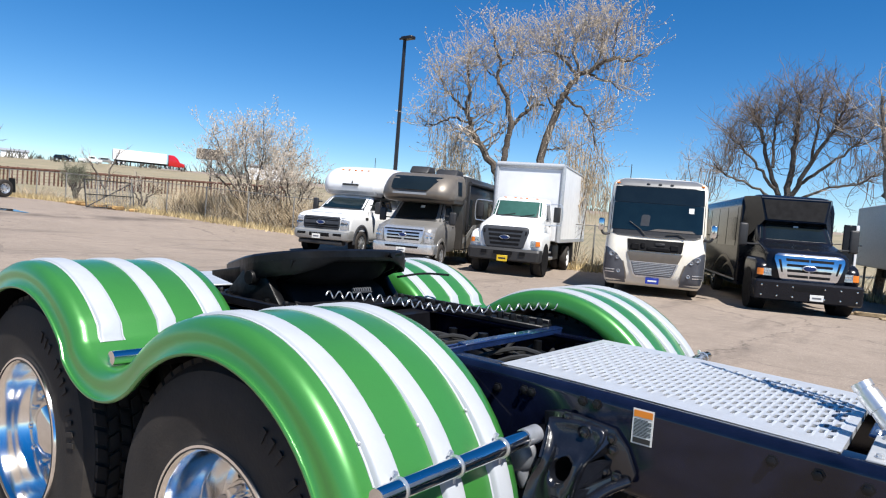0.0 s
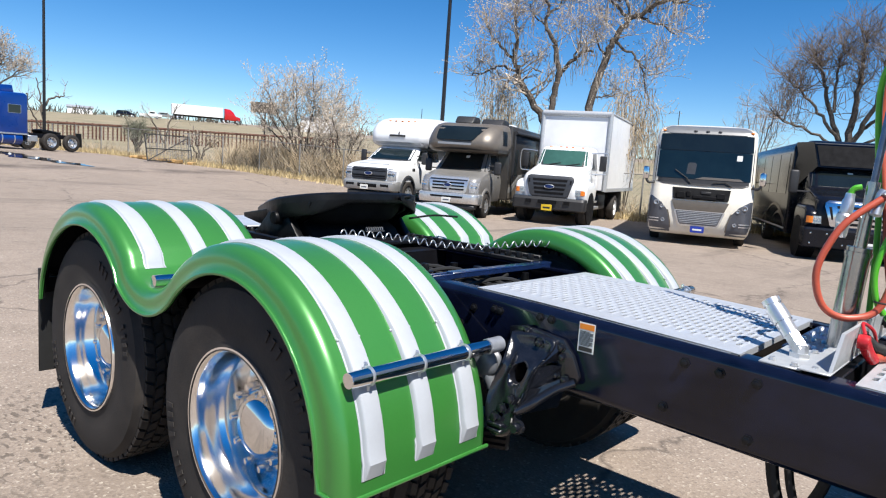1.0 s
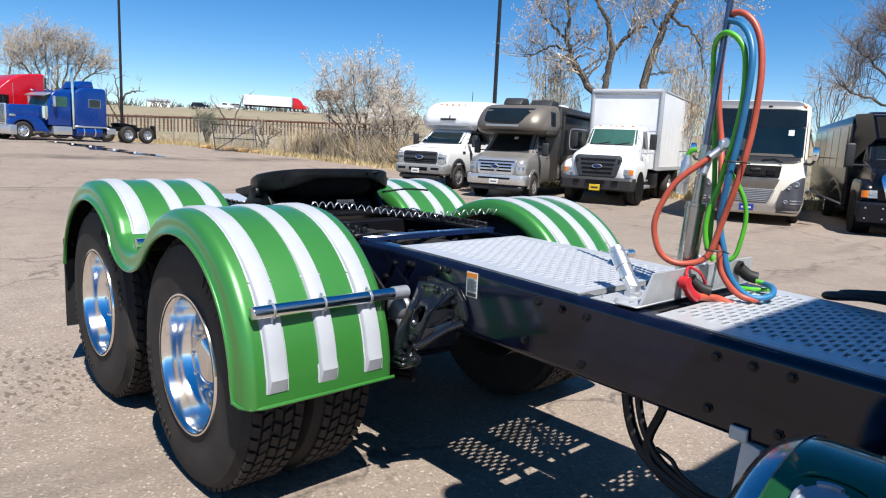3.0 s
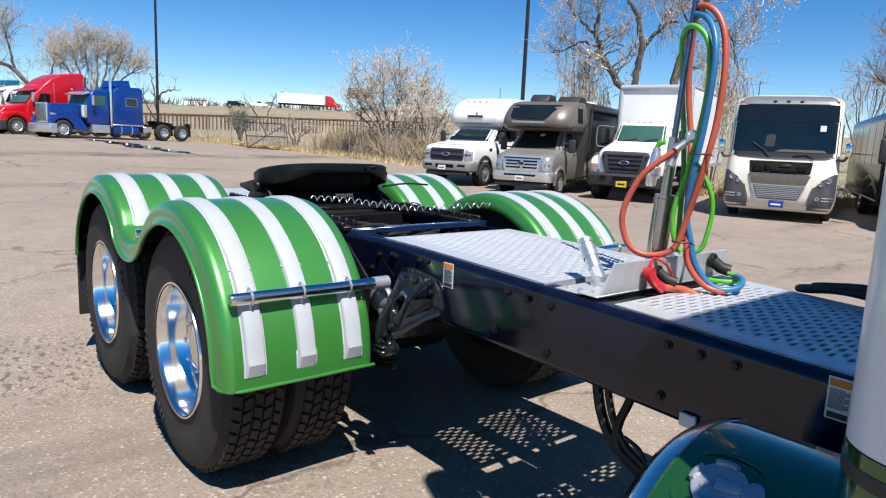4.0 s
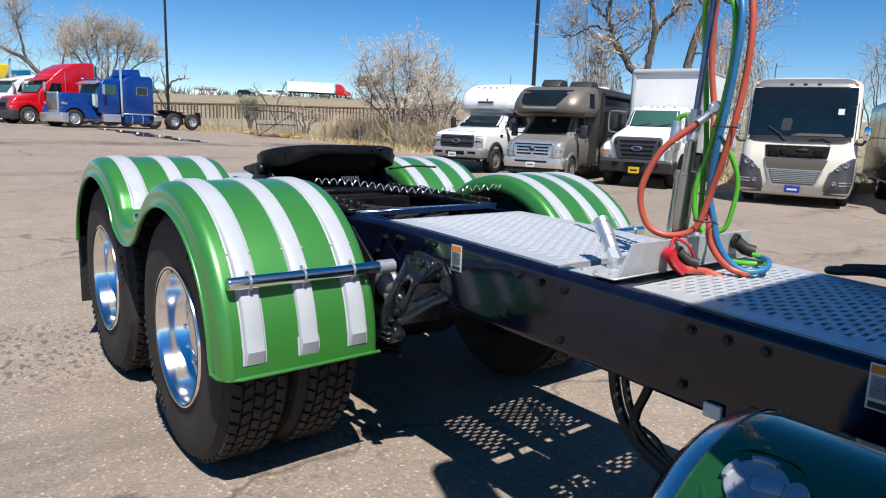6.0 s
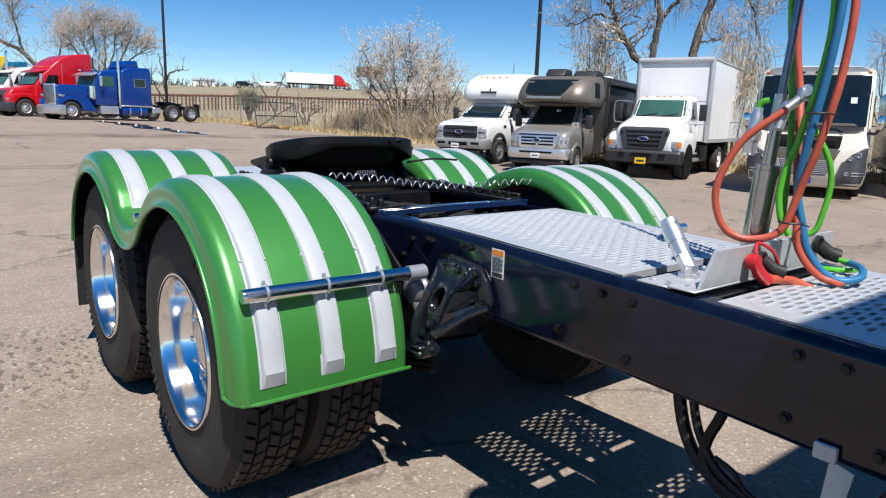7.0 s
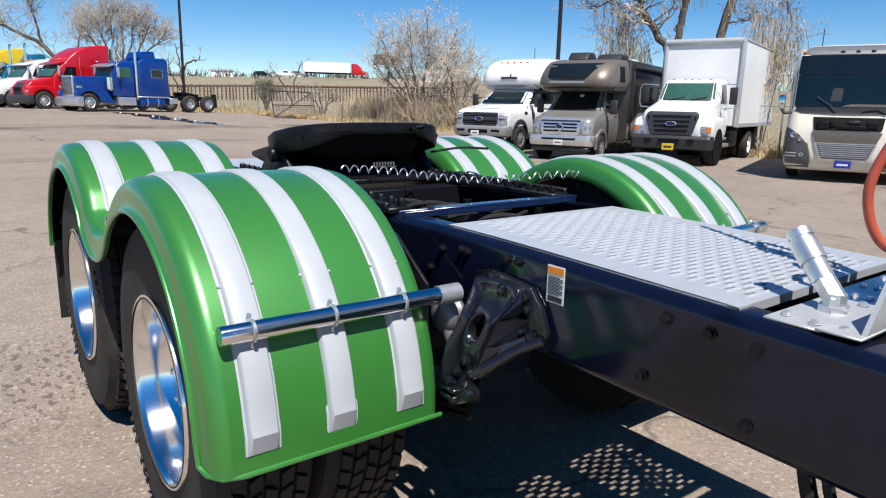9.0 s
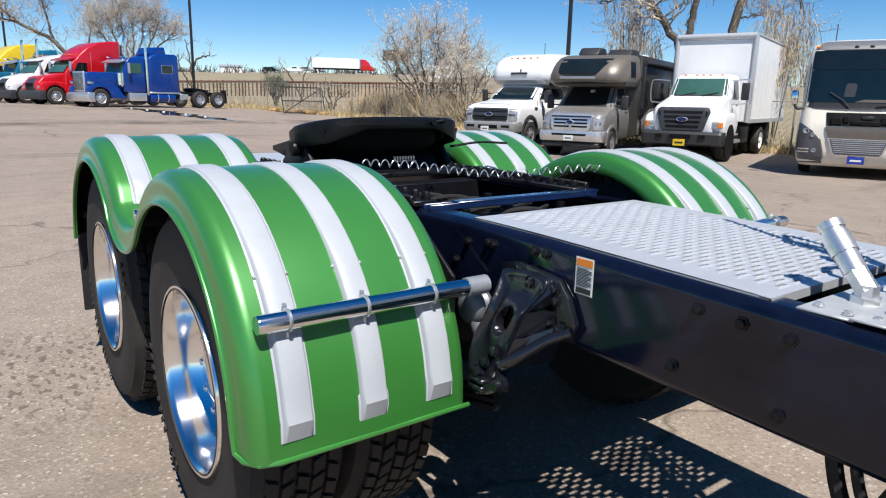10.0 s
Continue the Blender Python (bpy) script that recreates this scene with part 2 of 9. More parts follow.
M_BLUE_TRUCK = mat("blue_truck_paint", (0.0012, 0.036, 0.215), 0.28, 0.1, 0.06, 3, coat=0.5)
M_RED_TRUCK = mat("red_truck_paint", (0.459, 0.00444, 0.00888), 0.28, 0.0, 0.06, 3, coat=0.6)
M_YELLOW_TRUCK = mat("yellow_truck_paint", (0.688, 0.473, 0.0086), 0.3, 0.0, 0.05, 3, coat=0.5)
M_TEAL_TRUCK = mat("teal_truck_paint", (0.0074, 0.118, 0.207), 0.3, 0.1, 0.05, 3, coat=0.5)
M_RUST = mat("rusty_red_steel", (0.104, 0.0459, 0.0296), 0.8, 0, 0.25, 3, bump=0.2)
M_POLE = mat("dark_bronze_pole", (0.018, 0.016, 0.016), 0.4, 0.2, 0.1, 4)
M_BARK_PALE = mat("pale_bark", (0.178, 0.148, 0.118), 0.9, 0, 0.3, 12, bump=0.5, bscale=30)
M_BARK = mat("grey_brown_bark", (0.104, 0.0836, 0.0651), 0.9, 0, 0.3, 12, bump=0.5, bscale=30)
M_TWIG = mat("pale_dry_twigs", (0.37, 0.315, 0.252), 0.9, 0, 0.2, 3, island=0.35)
M_BRUSH = mat("dry_tan_brush", (0.37, 0.29, 0.185), 0.9, 0, 0.2, 3, island=0.4)
M_SAGE = mat("grey_green_twigs", (0.16, 0.165, 0.115), 0.9, 0, 0.2, 3, island=0.35)
M_LUMBER = mat("weathered_lumber", (0.36, 0.27, 0.16), 0.8, 0, 0.25, 8, bump=0.2, objrand=0.25)
M_TAN = mat("tan_dry_shoots", (0.38, 0.3, 0.2), 0.9, 0, 0.2, 3, island=0.35)
M_TWIG_DK = mat("grey_twigs", (0.2, 0.155, 0.122), 0.9, 0, 0.2, 3, island=0.4)
M_TWIG_BUD = mat("pale_twigs_with_buds", (0.42, 0.36, 0.29), 0.9, 0, 0.2, 3, island=0.4)
M_SCRUB = mat("dark_scrub", (0.0814, 0.074, 0.0555), 0.95, 0, 0.2, 0.5, island=0.4)
M_WATER = mat("still_water", (0.02, 0.022, 0.024), 0.04, 0, 0.1, 1, spec=0.6)
M_RUBBISH = mat("orange_brown_scrap", (0.333, 0.2, 0.074), 0.85, 0, 0.3, 8, objrand=0.4)
M_DRYGRASS = mat("dry_straw_grass", (0.459, 0.355, 0.185), 0.9, 0, 0.2, 2, island=0.35)
M_WIRE = mat("galvanised_wire", (0.259, 0.252, 0.237), 0.6, 0.4, 0.1, 5)
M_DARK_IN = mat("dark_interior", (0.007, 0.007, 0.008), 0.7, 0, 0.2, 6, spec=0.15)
M_PAPER = mat("white_label_paper", (0.645, 0.645, 0.619), 0.5, 0, 0.03, 20)
M_ORANGE = mat("orange_label_ink", (0.688, 0.215, 0.0172), 0.5, 0, 0.03, 20)
M_INK = mat("black_label_ink", (0.02, 0.02, 0.02), 0.5, 0, 0.03, 20)
M_CLAMP = mat("grey_steel_plate", (0.148, 0.155, 0.17), 0.45, 0.3, 0.1, 20)
M_GREY_PAINT = mat("light_grey_paint", (0.66, 0.66, 0.63), 0.5, 0, 0.06, 12)
M_CONC = mat("concrete", (0.296, 0.281, 0.259), 0.85, 0, 0.1, 3, bump=0.2)


# ---- mesh helpers ----
def join(bm, tmp):
    me = bpy.data.meshes.new("tmp")
    tmp.to_mesh(me)
    tmp.free()
    bm.from_mesh(me)
    bpy.data.meshes.remove(me)
    return bm


def bm0():
    return bmesh.new()


def part(name, bm, material, parent=None, label="", angle=38, m=None):
    """Links a bmesh as one mesh object, under a thing or a part."""
    if len(bm.faces):
        bmesh.ops.recalc_face_normals(bm, faces=bm.faces)
    me = bpy.data.meshes.new(name)
    bm.to_mesh(me)
    bm.free()
    me.shade_smooth()
    me.set_sharp_from_angle(angle=radians(angle))
    me.materials.append(material)
    ob = new(name, me)
    if parent:
        ob.parent = parent
    if m:
        ob.matrix_basis = m
    if label:
        tagged(ob, label)
    return ob


def thing(name, m, label, category, group="", kind=""):
    e = new(name)
    e.matrix_basis = m
    return tagged(e, label, category, group, kind)


def box(bm, x0, x1, y0, y1, z0, z1, bev=0.0, seg=1, m=None):
    t = bm0()
    mt = Matrix.Translation(((x0 + x1) / 2, (y0 + y1) / 2, (z0 + z1) / 2)) @ Matrix.Diagonal((x1 - x0, y1 - y0, z1 - z0, 1))
    bmesh.ops.create_cube(t, size=1, matrix=mt)
    if bev:
        bmesh.ops.bevel(t, geom=t.edges[:], offset=bev, segments=seg, affect="EDGES", profile=0.5)
    if m:
        t.transform(m)
    return join(bm, t)


def prism(bm, pts, y0, y1, bev=0.0, seg=2, m=None, taper=0.0):
    """A side outline of (x, z) points, drawn out from y0 to y1."""
    t = bm0()
    a = [t.verts.new((x, y0, z)) for x, z in pts]
    b = [t.verts.new((x, y1, z)) for x, z in pts]
    t.faces.new(a)
    t.faces.new(b[::-1])
    n = len(pts)
    for i in range(n):
        t.faces.new((a[i], b[i], b[(i + 1) % n], a[(i + 1) % n]))
    bmesh.ops.recalc_face_normals(t, faces=t.faces)
    if bev:
        bmesh.ops.bevel(t, geom=t.edges[:], offset=bev, segments=seg, affect="EDGES", profile=0.5, clamp_overlap=True)
    if m:
        t.transform(m)
    return join(bm, t)


def slab(bm, a, b, c, d, thick=0.01):
    """A thin plate on four corners, proud to its front."""
    P = [Vector(p) for p in (a, b, c, d)]
    n = (P[1] - P[0]).cross(P[3] - P[0]).normalized() * thick
    lo = [bm.verts.new(p - n * 0.5) for p in P]
    hi = [bm.verts.new(p + n) for p in P]
    bm.faces.new(lo[::-1])
    bm.faces.new(hi)
    for i in range(4):
        bm.faces.new((lo[i], lo[(i + 1) % 4], hi[(i + 1) % 4], hi[i]))
    return bm


def lathe(bm, prof, c=(0, 0, 0), axis="y", n=32, closed=False, caps=True):
    """Turns (radius, along) points round an axis through c."""
    rings = []
    for r, a in prof:
        ring = []
        for i in range(n):
            t = 2 * math.pi * i / n
            u, v = r * math.cos(t), r * math.sin(t)
            p = {"y": (u, a, v), "x": (a, u, v), "z": (u, v, a)}[axis]
            ring.append(bm.verts.new((p[0] + c[0], p[1] + c[1], p[2] + c[2])))
        rings.append(ring)
    pairs = list(zip(rings, rings[1:]))
    if closed:
        pairs.append((rings[-1], rings[0]))
    for p, q in pairs:
        for i in range(n):
            bm.faces.new((p[i], p[(i + 1) % n], q[(i + 1) % n], q[i]))
    if not closed and caps:
        for ring in (rings[0], rings[-1]):
            if prof[0 if ring is rings[0] else -1][0] > 1e-4:
                bm.faces.new(ring)
    return bm


def smooth_path(pts, per=6):
    P = [Vector(p) for p in pts]
    P = [2 * P[0] - P[1]] + P + [2 * P[-1] - P[-2]]
    out = []
    for i in range(1, len(P) - 2):
        for k in range(per):
            t = k / per
            a, b, c, d = P[i - 1:i + 3]
            out.append(0.5 * (2 * b + (c - a) * t + (2 * a - 5 * b + 4 * c - d) * t * t + (3 * b - a - 3 * c + d) * t ** 3))
    out.append(P[-2])
    return out


def tube(bm, pts, r, n=8, r1=None, caps=True):
    """A round bar along points; r to r1."""
    P = [Vector(p) for p in pts]
    rings, up = [], None
    for i, p in enumerate(P):
        d = (P[min(i + 1, len(P) - 1)] - P[max(i - 1, 0)]).normalized()
        if up is None:
            up = d.orthogonal().normalized()
        up = (up - d * up.dot(d)).normalized()
        side = d.cross(up)
        rad = r if r1 is None else r + (r1 - r) * i / (len(P) - 1)
        rings.append([bm.verts.new(p + rad * (math.cos(2 * math.pi * k / n) * up + math.sin(2 * math.pi * k / n) * side)) for k in range(n)])
    for a, b in zip(rings, rings[1:]):
        for k in range(n):
            bm.faces.new((a[k], a[(k + 1) % n], b[(k + 1) % n], b[k]))
    if caps:
        bm.faces.new(rings[0][::-1])
        bm.faces.new(rings[-1])
    return bm


def hexbolt(bm, c, axis, r=0.012, h=0.01):
    lathe(bm, [(0.0001, 0), (r * 1.45, 0), (r * 1.45, h * 0.25), (r, h * 0.3), (r, h), (r * 0.7, h * 1.1), (0.0001, h * 1.1)], c, axis, 6)
    return bm


# ---- ground ----
def lift(x, y):
    """The lot rises gently to the west; past the fence the field climbs to the road bank."""
    u = max(0.0, -x - 14)
    g = 0.55 * min(1.0, u / 30) ** 1.3
    g += 0.13 * min(1.0, u / 22) ** 2 * min(1.0, max(0.0, (15 - y) / 8))
    q = min(1.0, max(0.0, (y - 1.5) / 11.5))
    g -= 0.22 * q * q * (3 - 2 * q) * min(1.0, max(0.0, (x + 32) / 14))
    f = y - (22.4 + (x + 9.7) * 0.18) - 1.0
    far = max(0.0, f)
    g += 0.035 * min(far, 45) + 0.038 * max(0.0, min(far - 45, 90))
    w = max(0.0, -x - 62)
    g += 0.03 * min(w, 22) + 0.0335 * max(0.0, min(w - 22, 140))
    return g - 0.034


def axis_steps(lo, hi, fine_lo, fine_hi, fine, ratio=1.25):
    v = [fine_lo + i * fine for i in range(int((fine_hi - fine_lo) / fine) + 1)]
    s = fine
    while v[0] > lo:
        s *= ratio
        v.insert(0, v[0] - s)
    s = fine
    while v[-1] < hi:
        s *= ratio
        v.append(v[-1] + s)
    return v


def build_ground():
    bm = bm0()
    xs = axis_steps(-1500, 1500, -70, 12, 1.0)
    ys = axis_steps(-1500, 1500, -8, 60, 1.0)
    grid = [[bm.verts.new((x, y, lift(x, y))) for y in ys] for x in xs]
    for i in range(len(xs) - 1):
        for j in range(len(ys) - 1):
            bm.faces.new((grid[i][j], grid[i + 1][j], grid[i + 1][j + 1], grid[i][j + 1]))
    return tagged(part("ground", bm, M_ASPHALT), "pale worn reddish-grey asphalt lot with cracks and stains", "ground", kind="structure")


build_ground()

# ---- the truck tractor ----
RAIL_Y, RAIL_T, RAIL_B = 0.432, 0.965, 0.695
truck = thing("truck_tractor", pose(0, 0, 0), "truck tractor chassis with green striped fenders, parked on asphalt", "truck")


def drop(x):
    """How far the chassis sinks towards the cab, below its height at the axles."""
    if x < 0.3:
        return 0.0
    return -0.03 * (x - 0.3) ** 2 if x < 0.8 else -0.03 * (x - 0.55)


def build_rail(side):
    bm = bm0()
    y = side * RAIL_Y
    inn = side * (RAIL_Y - 0.085)
    r = 0.03
    pts = []
    for k in range(6):
        a = math.pi / 2 * k / 5
        pts.append((y - side * (r - r * math.sin(a)), RAIL_T - r + r * math.cos(a)))
    for k in range(6):
        a = math.pi / 2 * k / 5
        pts.append((y - side * (r - r * math.cos(a)), RAIL_B + r - r * math.sin(a)))
    pts += [(inn, RAIL_B), (inn, RAIL_B + 0.009), (y - side * 0.034, RAIL_B + 0.009), (y - side * 0.0095, RAIL_B + 0.034),
            (y - side * 0.0095, RAIL_T - 0.034), (y - side * 0.034, RAIL_T - 0.009), (inn, RAIL_T - 0.009), (inn, RAIL_T)]
    rings = [[bm.verts.new((x, p, q + drop(x))) for p, q in pts] for x in (-2.25, 0.3, 0.4, 0.5, 0.6, 0.7, 0.8, 3.6)]
    n = len(pts)
    for a, b in zip(rings, rings[1:]):
        for i in range(n):
            bm.faces.new((a[i], b[i], b[(i + 1) % n], a[(i + 1) % n]))
    bm.faces.new(rings[0])
    bm.faces.new(rings[-1])
    return part("frame_rail", bm, M_BLACK_PAINT, truck, "glossy black steel frame rail with navy sheen")


rail_near, rail_far = build_rail(-1), build_rail(1)

# bolts on the rail web
for bx, bz in ((1.166, 0.894), (1.268, 0.89), (1.369, 0.886), (1.115, 0.745), (1.363, 0.722), (1.808, 0.873), (1.908, 0.872), (2.007, 0.871), (1.799, 0.719), (1.993, 0.709),
               (0.70, 0.925), (0.655, 0.925), (0.457, 0.914), (0.483, 0.912), (0.36, 0.9), (0.30, 0.83), (2.5, 0.87), (2.6, 0.87)):
    bm = bm0()
    hexbolt(bm, (bx, -RAIL_Y, bz), "y", 0.0112, -0.012)
    part("bolt", bm, M_BLACK_MATT, rail_near)


# fenders: crown circle about each axle, joined by a rounded valley
AX = (0.0, -1.235)
FR, FZ = 0.602, 0.52
RX, RZ = -1.205, 0.545
HALF = -RX / 2
DIP = 0.875
VR = (HALF ** 2 + (DIP - FZ) ** 2 - FR ** 2) / (2 * (FR - (DIP - FZ)))
VZ = DIP + VR
VA = math.degrees(math.atan2(VZ - FZ, HALF))


def crown_path():
    """(x, z, nx, nz) along the crown, front to rear."""
    out = [(FR, 0.495, 1.0, 0.0)]
    for k in range(31):
        a = radians((180 - VA) * k / 30)
        out.append((FR * math.cos(a), FZ + FR * math.sin(a), math.cos(a), math.sin(a)))
    for k in range(1, 18):
        a = radians(-VA - (180 - 2 * VA) * k / 18)
        out.append((-HALF + VR * math.cos(a), VZ + VR * math.sin(a), -math.cos(a), -math.sin(a)))
    for k in range(29):
        a = radians(VA + (180 - VA) * k / 30)
        out.append((RX + (FR if math.cos(a) > 0 else 0.63) * math.cos(a), RZ + FR * math.sin(a), math.cos(a), math.sin(a)))
    return out


CROWN = crown_path()


def sweep(path, section, closed=True):
    """Draws a section of (y, offset) along a path of (x, z, nx, nz)."""
    bm = bm0()
    rings = [[bm.verts.new((x + nx * o, y, z + nz * o)) for y, o in section] for x, z, nx, nz in path]
    n = len(section)
    for a, b in zip(rings, rings[1:]):
        for i in range(n if closed else n - 1):
            bm.faces.new((a[i], a[(i + 1) % n], b[(i + 1) % n], b[i]))
    if closed:
        bm.faces.new(rings[0])
        bm.faces.new(rings[-1][::-1])
    return bm


def build_fender(side):
    s = side
    outer = []
    for k in range(9):
        a = math.pi / 2 * k / 8
        outer.append((s * (1.195 + 0.045 * math.sin(a)), -0.055 + 0.055 * math.cos(a)))
    sec = [(s * 0.609, -0.085), (s * 0.605, -0.078), (s * 0.609, -0.05), (s * 0.616, -0.02), (s * 0.628, -0.004), (s * 0.65, 0.0), (s * 0.9, 0.004)] + outer
    sec += [(s * 1.243, -0.085), (s * 1.249, -0.09), (s * 1.249, -0.1), (s * 1.238, -0.1), (s * 1.233, -0.06),
            (s * 1.215, -0.025), (s * 1.19, -0.008), (s * 0.9, -0.005), (s * 0.65, -0.008), (s * 0.634, -0.015), (s * 0.624, -0.03), (s * 0.617, -0.06), (s * 0.617, -0.085)]
    f = part("fender", sweep(CROWN, sec), M_GREEN, truck, "green metallic double-hump tandem fender", angle=50)
    # black undercoat inside the fender
    und = [(s * 1.229, -0.098), (s * 1.229, -0.06), (s * 1.211, -0.029), (s * 1.188, -0.012), (s * 0.9, -0.009), (s * 0.65, -0.012), (s * 0.636, -0.02), (s * 0.627, -0.034), (s * 0.621, -0.06), (s * 0.621, -0.083)]
    part("undercoat", sweep(CROWN[1:], und, closed=False), M_DARK_IN, f, "black undercoated inside", angle=50)
    # rolled hem along the bottom front edge
    bm = bm0()
    hem = [(FR + 0.002, s * 0.612, 0.495), (FR + 0.002, s * 0.9, 0.495), (FR + 0.002, s * 1.17, 0.495), (FR - 0.012, s * 1.215, 0.495), (FR - 0.045, s * 1.24, 0.497), (FR - 0.085, s * 1.247, 0.503)]
    hem += [(x - 0.096 * nx, s * 1.248, z - 0.096 * nz) for x, z, nx, nz in CROWN[2:]]
    tube(bm, hem, 0.007, 8)
    part("rolled_hem", bm, M_GREEN, f)
    # white ribs, each a raised strip on a thin flange
    def ribs(path, y0):
        w, h = 0.075, 0.019
        e = 0.0055
        ys = [y0 - e, y0 - e, y0, y0 + 0.003, y0 + 0.006, y0 + 0.009, y0 + w - 0.009, y0 + w - 0.006, y0 + w - 0.003, y0 + w, y0 + w + e, y0 + w + e]
        hs = [-0.002, 0.002, 0.003, 0.0135, 0.0175, h, h, 0.0175, 0.0135, 0.003, 0.002, -0.002]
        b = bm0()
        rings = []
        last = len(path) - 1
        for i, (x, z, nx, nz) in enumerate(path):
            low = min(1.0, max(0.0, (nx - 0.55) / 0.3))
            q = {0: 0.0, last: 0.0}.get(i, 0.45 + 0.55 * low * low * (3 - 2 * low))
            rings.append([b.verts.new((x + nx * o, s * y, z + nz * o)) for y, o in ((y, o if o < 0.003 else 0.003 + (o - 0.003) * q) for y, o in zip(ys, hs))])
        for a, c in zip(rings, rings[1:]):
            for i in range(11):
                b.faces.new((a[i], a[i + 1], c[i + 1], c[i]))
        b.faces.new(rings[0])
        b.faces.new(rings[-1][::-1])
        part("rib", b, M_WHITE_RIB, f, "raised white rib", angle=32)

    for y0 in (0.677, 0.881, 1.086):
        front = [(FR, 0.541, 1, 0), (FR, 0.59, 1, 0)] + [p for p in CROWN[2:31] if p[2] > -0.66 and p[1] > 0.6]
        ribs(front, y0)
        rear = [(p[0], p[1], p[2], p[3]) for p in CROWN[47:75]]
        ribs(rear, y0)
        for deg in (40, 138):
            a = radians(deg)
            for yy in (y0 - 0.002, y0 + 0.077):
                b = bm0()
                bmesh.ops.create_icosphere(b, subdivisions=1, radius=0.0055)
                part("rivet", b, M_GALV, f, m=pose((FR + 0.004) * math.cos(a), s * yy, FZ + (FR + 0.004) * math.sin(a)))
    return f


fender_near, fender_far = build_fender(-1), build_fender(1)
fender_far.location = (0.0, -0.085, 0.0)


def build_bars(side):
    """Polished fender bars with clamps: one in front, stubs in the valley."""
    s = side
    fx, fz = FR - 0.01, 0.824 if s < 0 else 0.857
    off = (0.0, -0.085 if s > 0 else 0.0, 0.0)
    bm = bm0()
    lathe(bm, [(0.0001, s * 0.535), (0.024, s * 0.535), (0.024, s * 1.195), (0.022, s * 1.2), (0.0001, s * 1.2)], (fx - 0.03, 0, fz), "y", 24)
    bar = part("fender_bar", bm, M_CHROME, truck, "polished chrome fender mounting bar")
    bar.location = off
    bm = bm0()
    lathe(bm, [(0.0245, s * 0.53), (0.0268, s * 0.53), (0.0268, s * 0.6), (0.0245, s * 0.6)], (fx - 0.03, 0, fz), "y", 24, closed=True)
    part("bar_collar", bm, M_CAP, bar, "dull aluminium collar")
    for y in (0.716, 0.92, 1.125):
        bm = bm0()
        lathe(bm, [(0.0245, s * (y - 0.0045)), (0.0285, s * (y - 0.003)), (0.0285, s * (y + 0.003)), (0.0245, s * (y + 0.0045))], (fx - 0.03, 0, fz), "y", 20, closed=True)
        tube(bm, [(fx - 0.03, s * y, fz - 0.022), (fx - 0.03, s * y, fz - 0.042)], 0.0045, 8)
        tube(bm, [(fx - 0.05, s * y, fz + 0.022), (fx - 0.045, s * y, fz + 0.034)], 0.0065, 6)
        part("clamp", bm, M_STEEL, bar)
    bm = bm0()
    lathe(bm, [(0.0001, s * 0.5), (0.023, s * 0.5), (0.023, s * 1.2), (0.0001, s * 1.203)], (-HALF, 0, 0.9), "y", 20)
    part("fender_bar", bm, M_CHROME, truck).location = off
    bm = bm0()
    lathe(bm, [(0.0001, s * 0.5), (0.023, s * 0.5), (0.023, s * 1.2), (0.0001, s * 1.2)], (-1.78, 0, 0.74), "y", 20)
    part("fender_bar", bm, M_CHROME, truck).location = off
    bm = bm0()
    box(bm, -1.842, -1.83, *sorted((s * 0.62, s * 1.225)), 0.22, 0.76, 0.003)
    part("mud_flap", bm, M_RUBBER, truck, "black rubber mud flap").location = off


build_bars(-1)
build_bars(1)


# wheels
def tyre_bm(R, w, y0, s, n=60):
    """A tyre whose outer wall lies at y0; s points outward."""
    bm = bm0()
    prof = [(0.274, 0.01), (0.282, 0.0), (0.3, -0.004), (0.35, 0.006), (0.42, 0.006), (0.455, 0.0), (0.478, -0.006), (R - 0.026, -0.026), (R - 0.016, -0.034),
            (R - 0.012, -w / 2), (R - 0.016, -w + 0.034), (R - 0.026, -w + 0.026), (0.478, -w + 0.006), (0.42, -w - 0.006), (0.282, -w), (0.274, -w + 0.01)]
    lathe(bm, [(r, y0 + s * a) for r, a in prof], (0, 0, 0), "y", n, closed=True)
    return bm


def tread_bm(R, w, y0, s):
    bm = bm0()
    rows, per = 5, 56
    for j in range(rows):
        ya = y0 + s * (-0.03 - (w - 0.06) * j / rows - 0.0055)
        yb = y0 + s * (-0.03 - (w - 0.06) * (j + 1) / rows + 0.0055)
        for i in range(per):
            off = (0.5 if j % 2 else 0.0) + (0.12 if j in (0, 4) else 0)
            a0 = 2 * math.pi * (i + off + 0.13 + 0.03 * math.sin(i * 5.3 + j)) / per
            a1 = 2 * math.pi * (i + off + 0.87 + 0.03 * math.sin(i * 3.1 + 2 * j)) / per
            sk = 0.25 * 2 * math.pi / per * (1 if j % 2 else -1)
            lo, hi = R - 0.02, R
            if j in (0, 4):
                lo = R - 0.04
            vs = []
            for rr in (lo, hi):
                for a, y in ((a0, ya), (a1, ya), (a1 + sk, yb), (a0 + sk, yb)):
                    vs.append(bm.verts.new((rr * math.cos(a), y, rr * math.sin(a))))
            for q in ((4, 5, 6, 7), (0, 1, 5, 4), (1, 2, 6, 5), (2, 3, 7, 6), (3, 0, 4, 7)):
                bm.faces.new([vs[k] for k in q])
    return bm


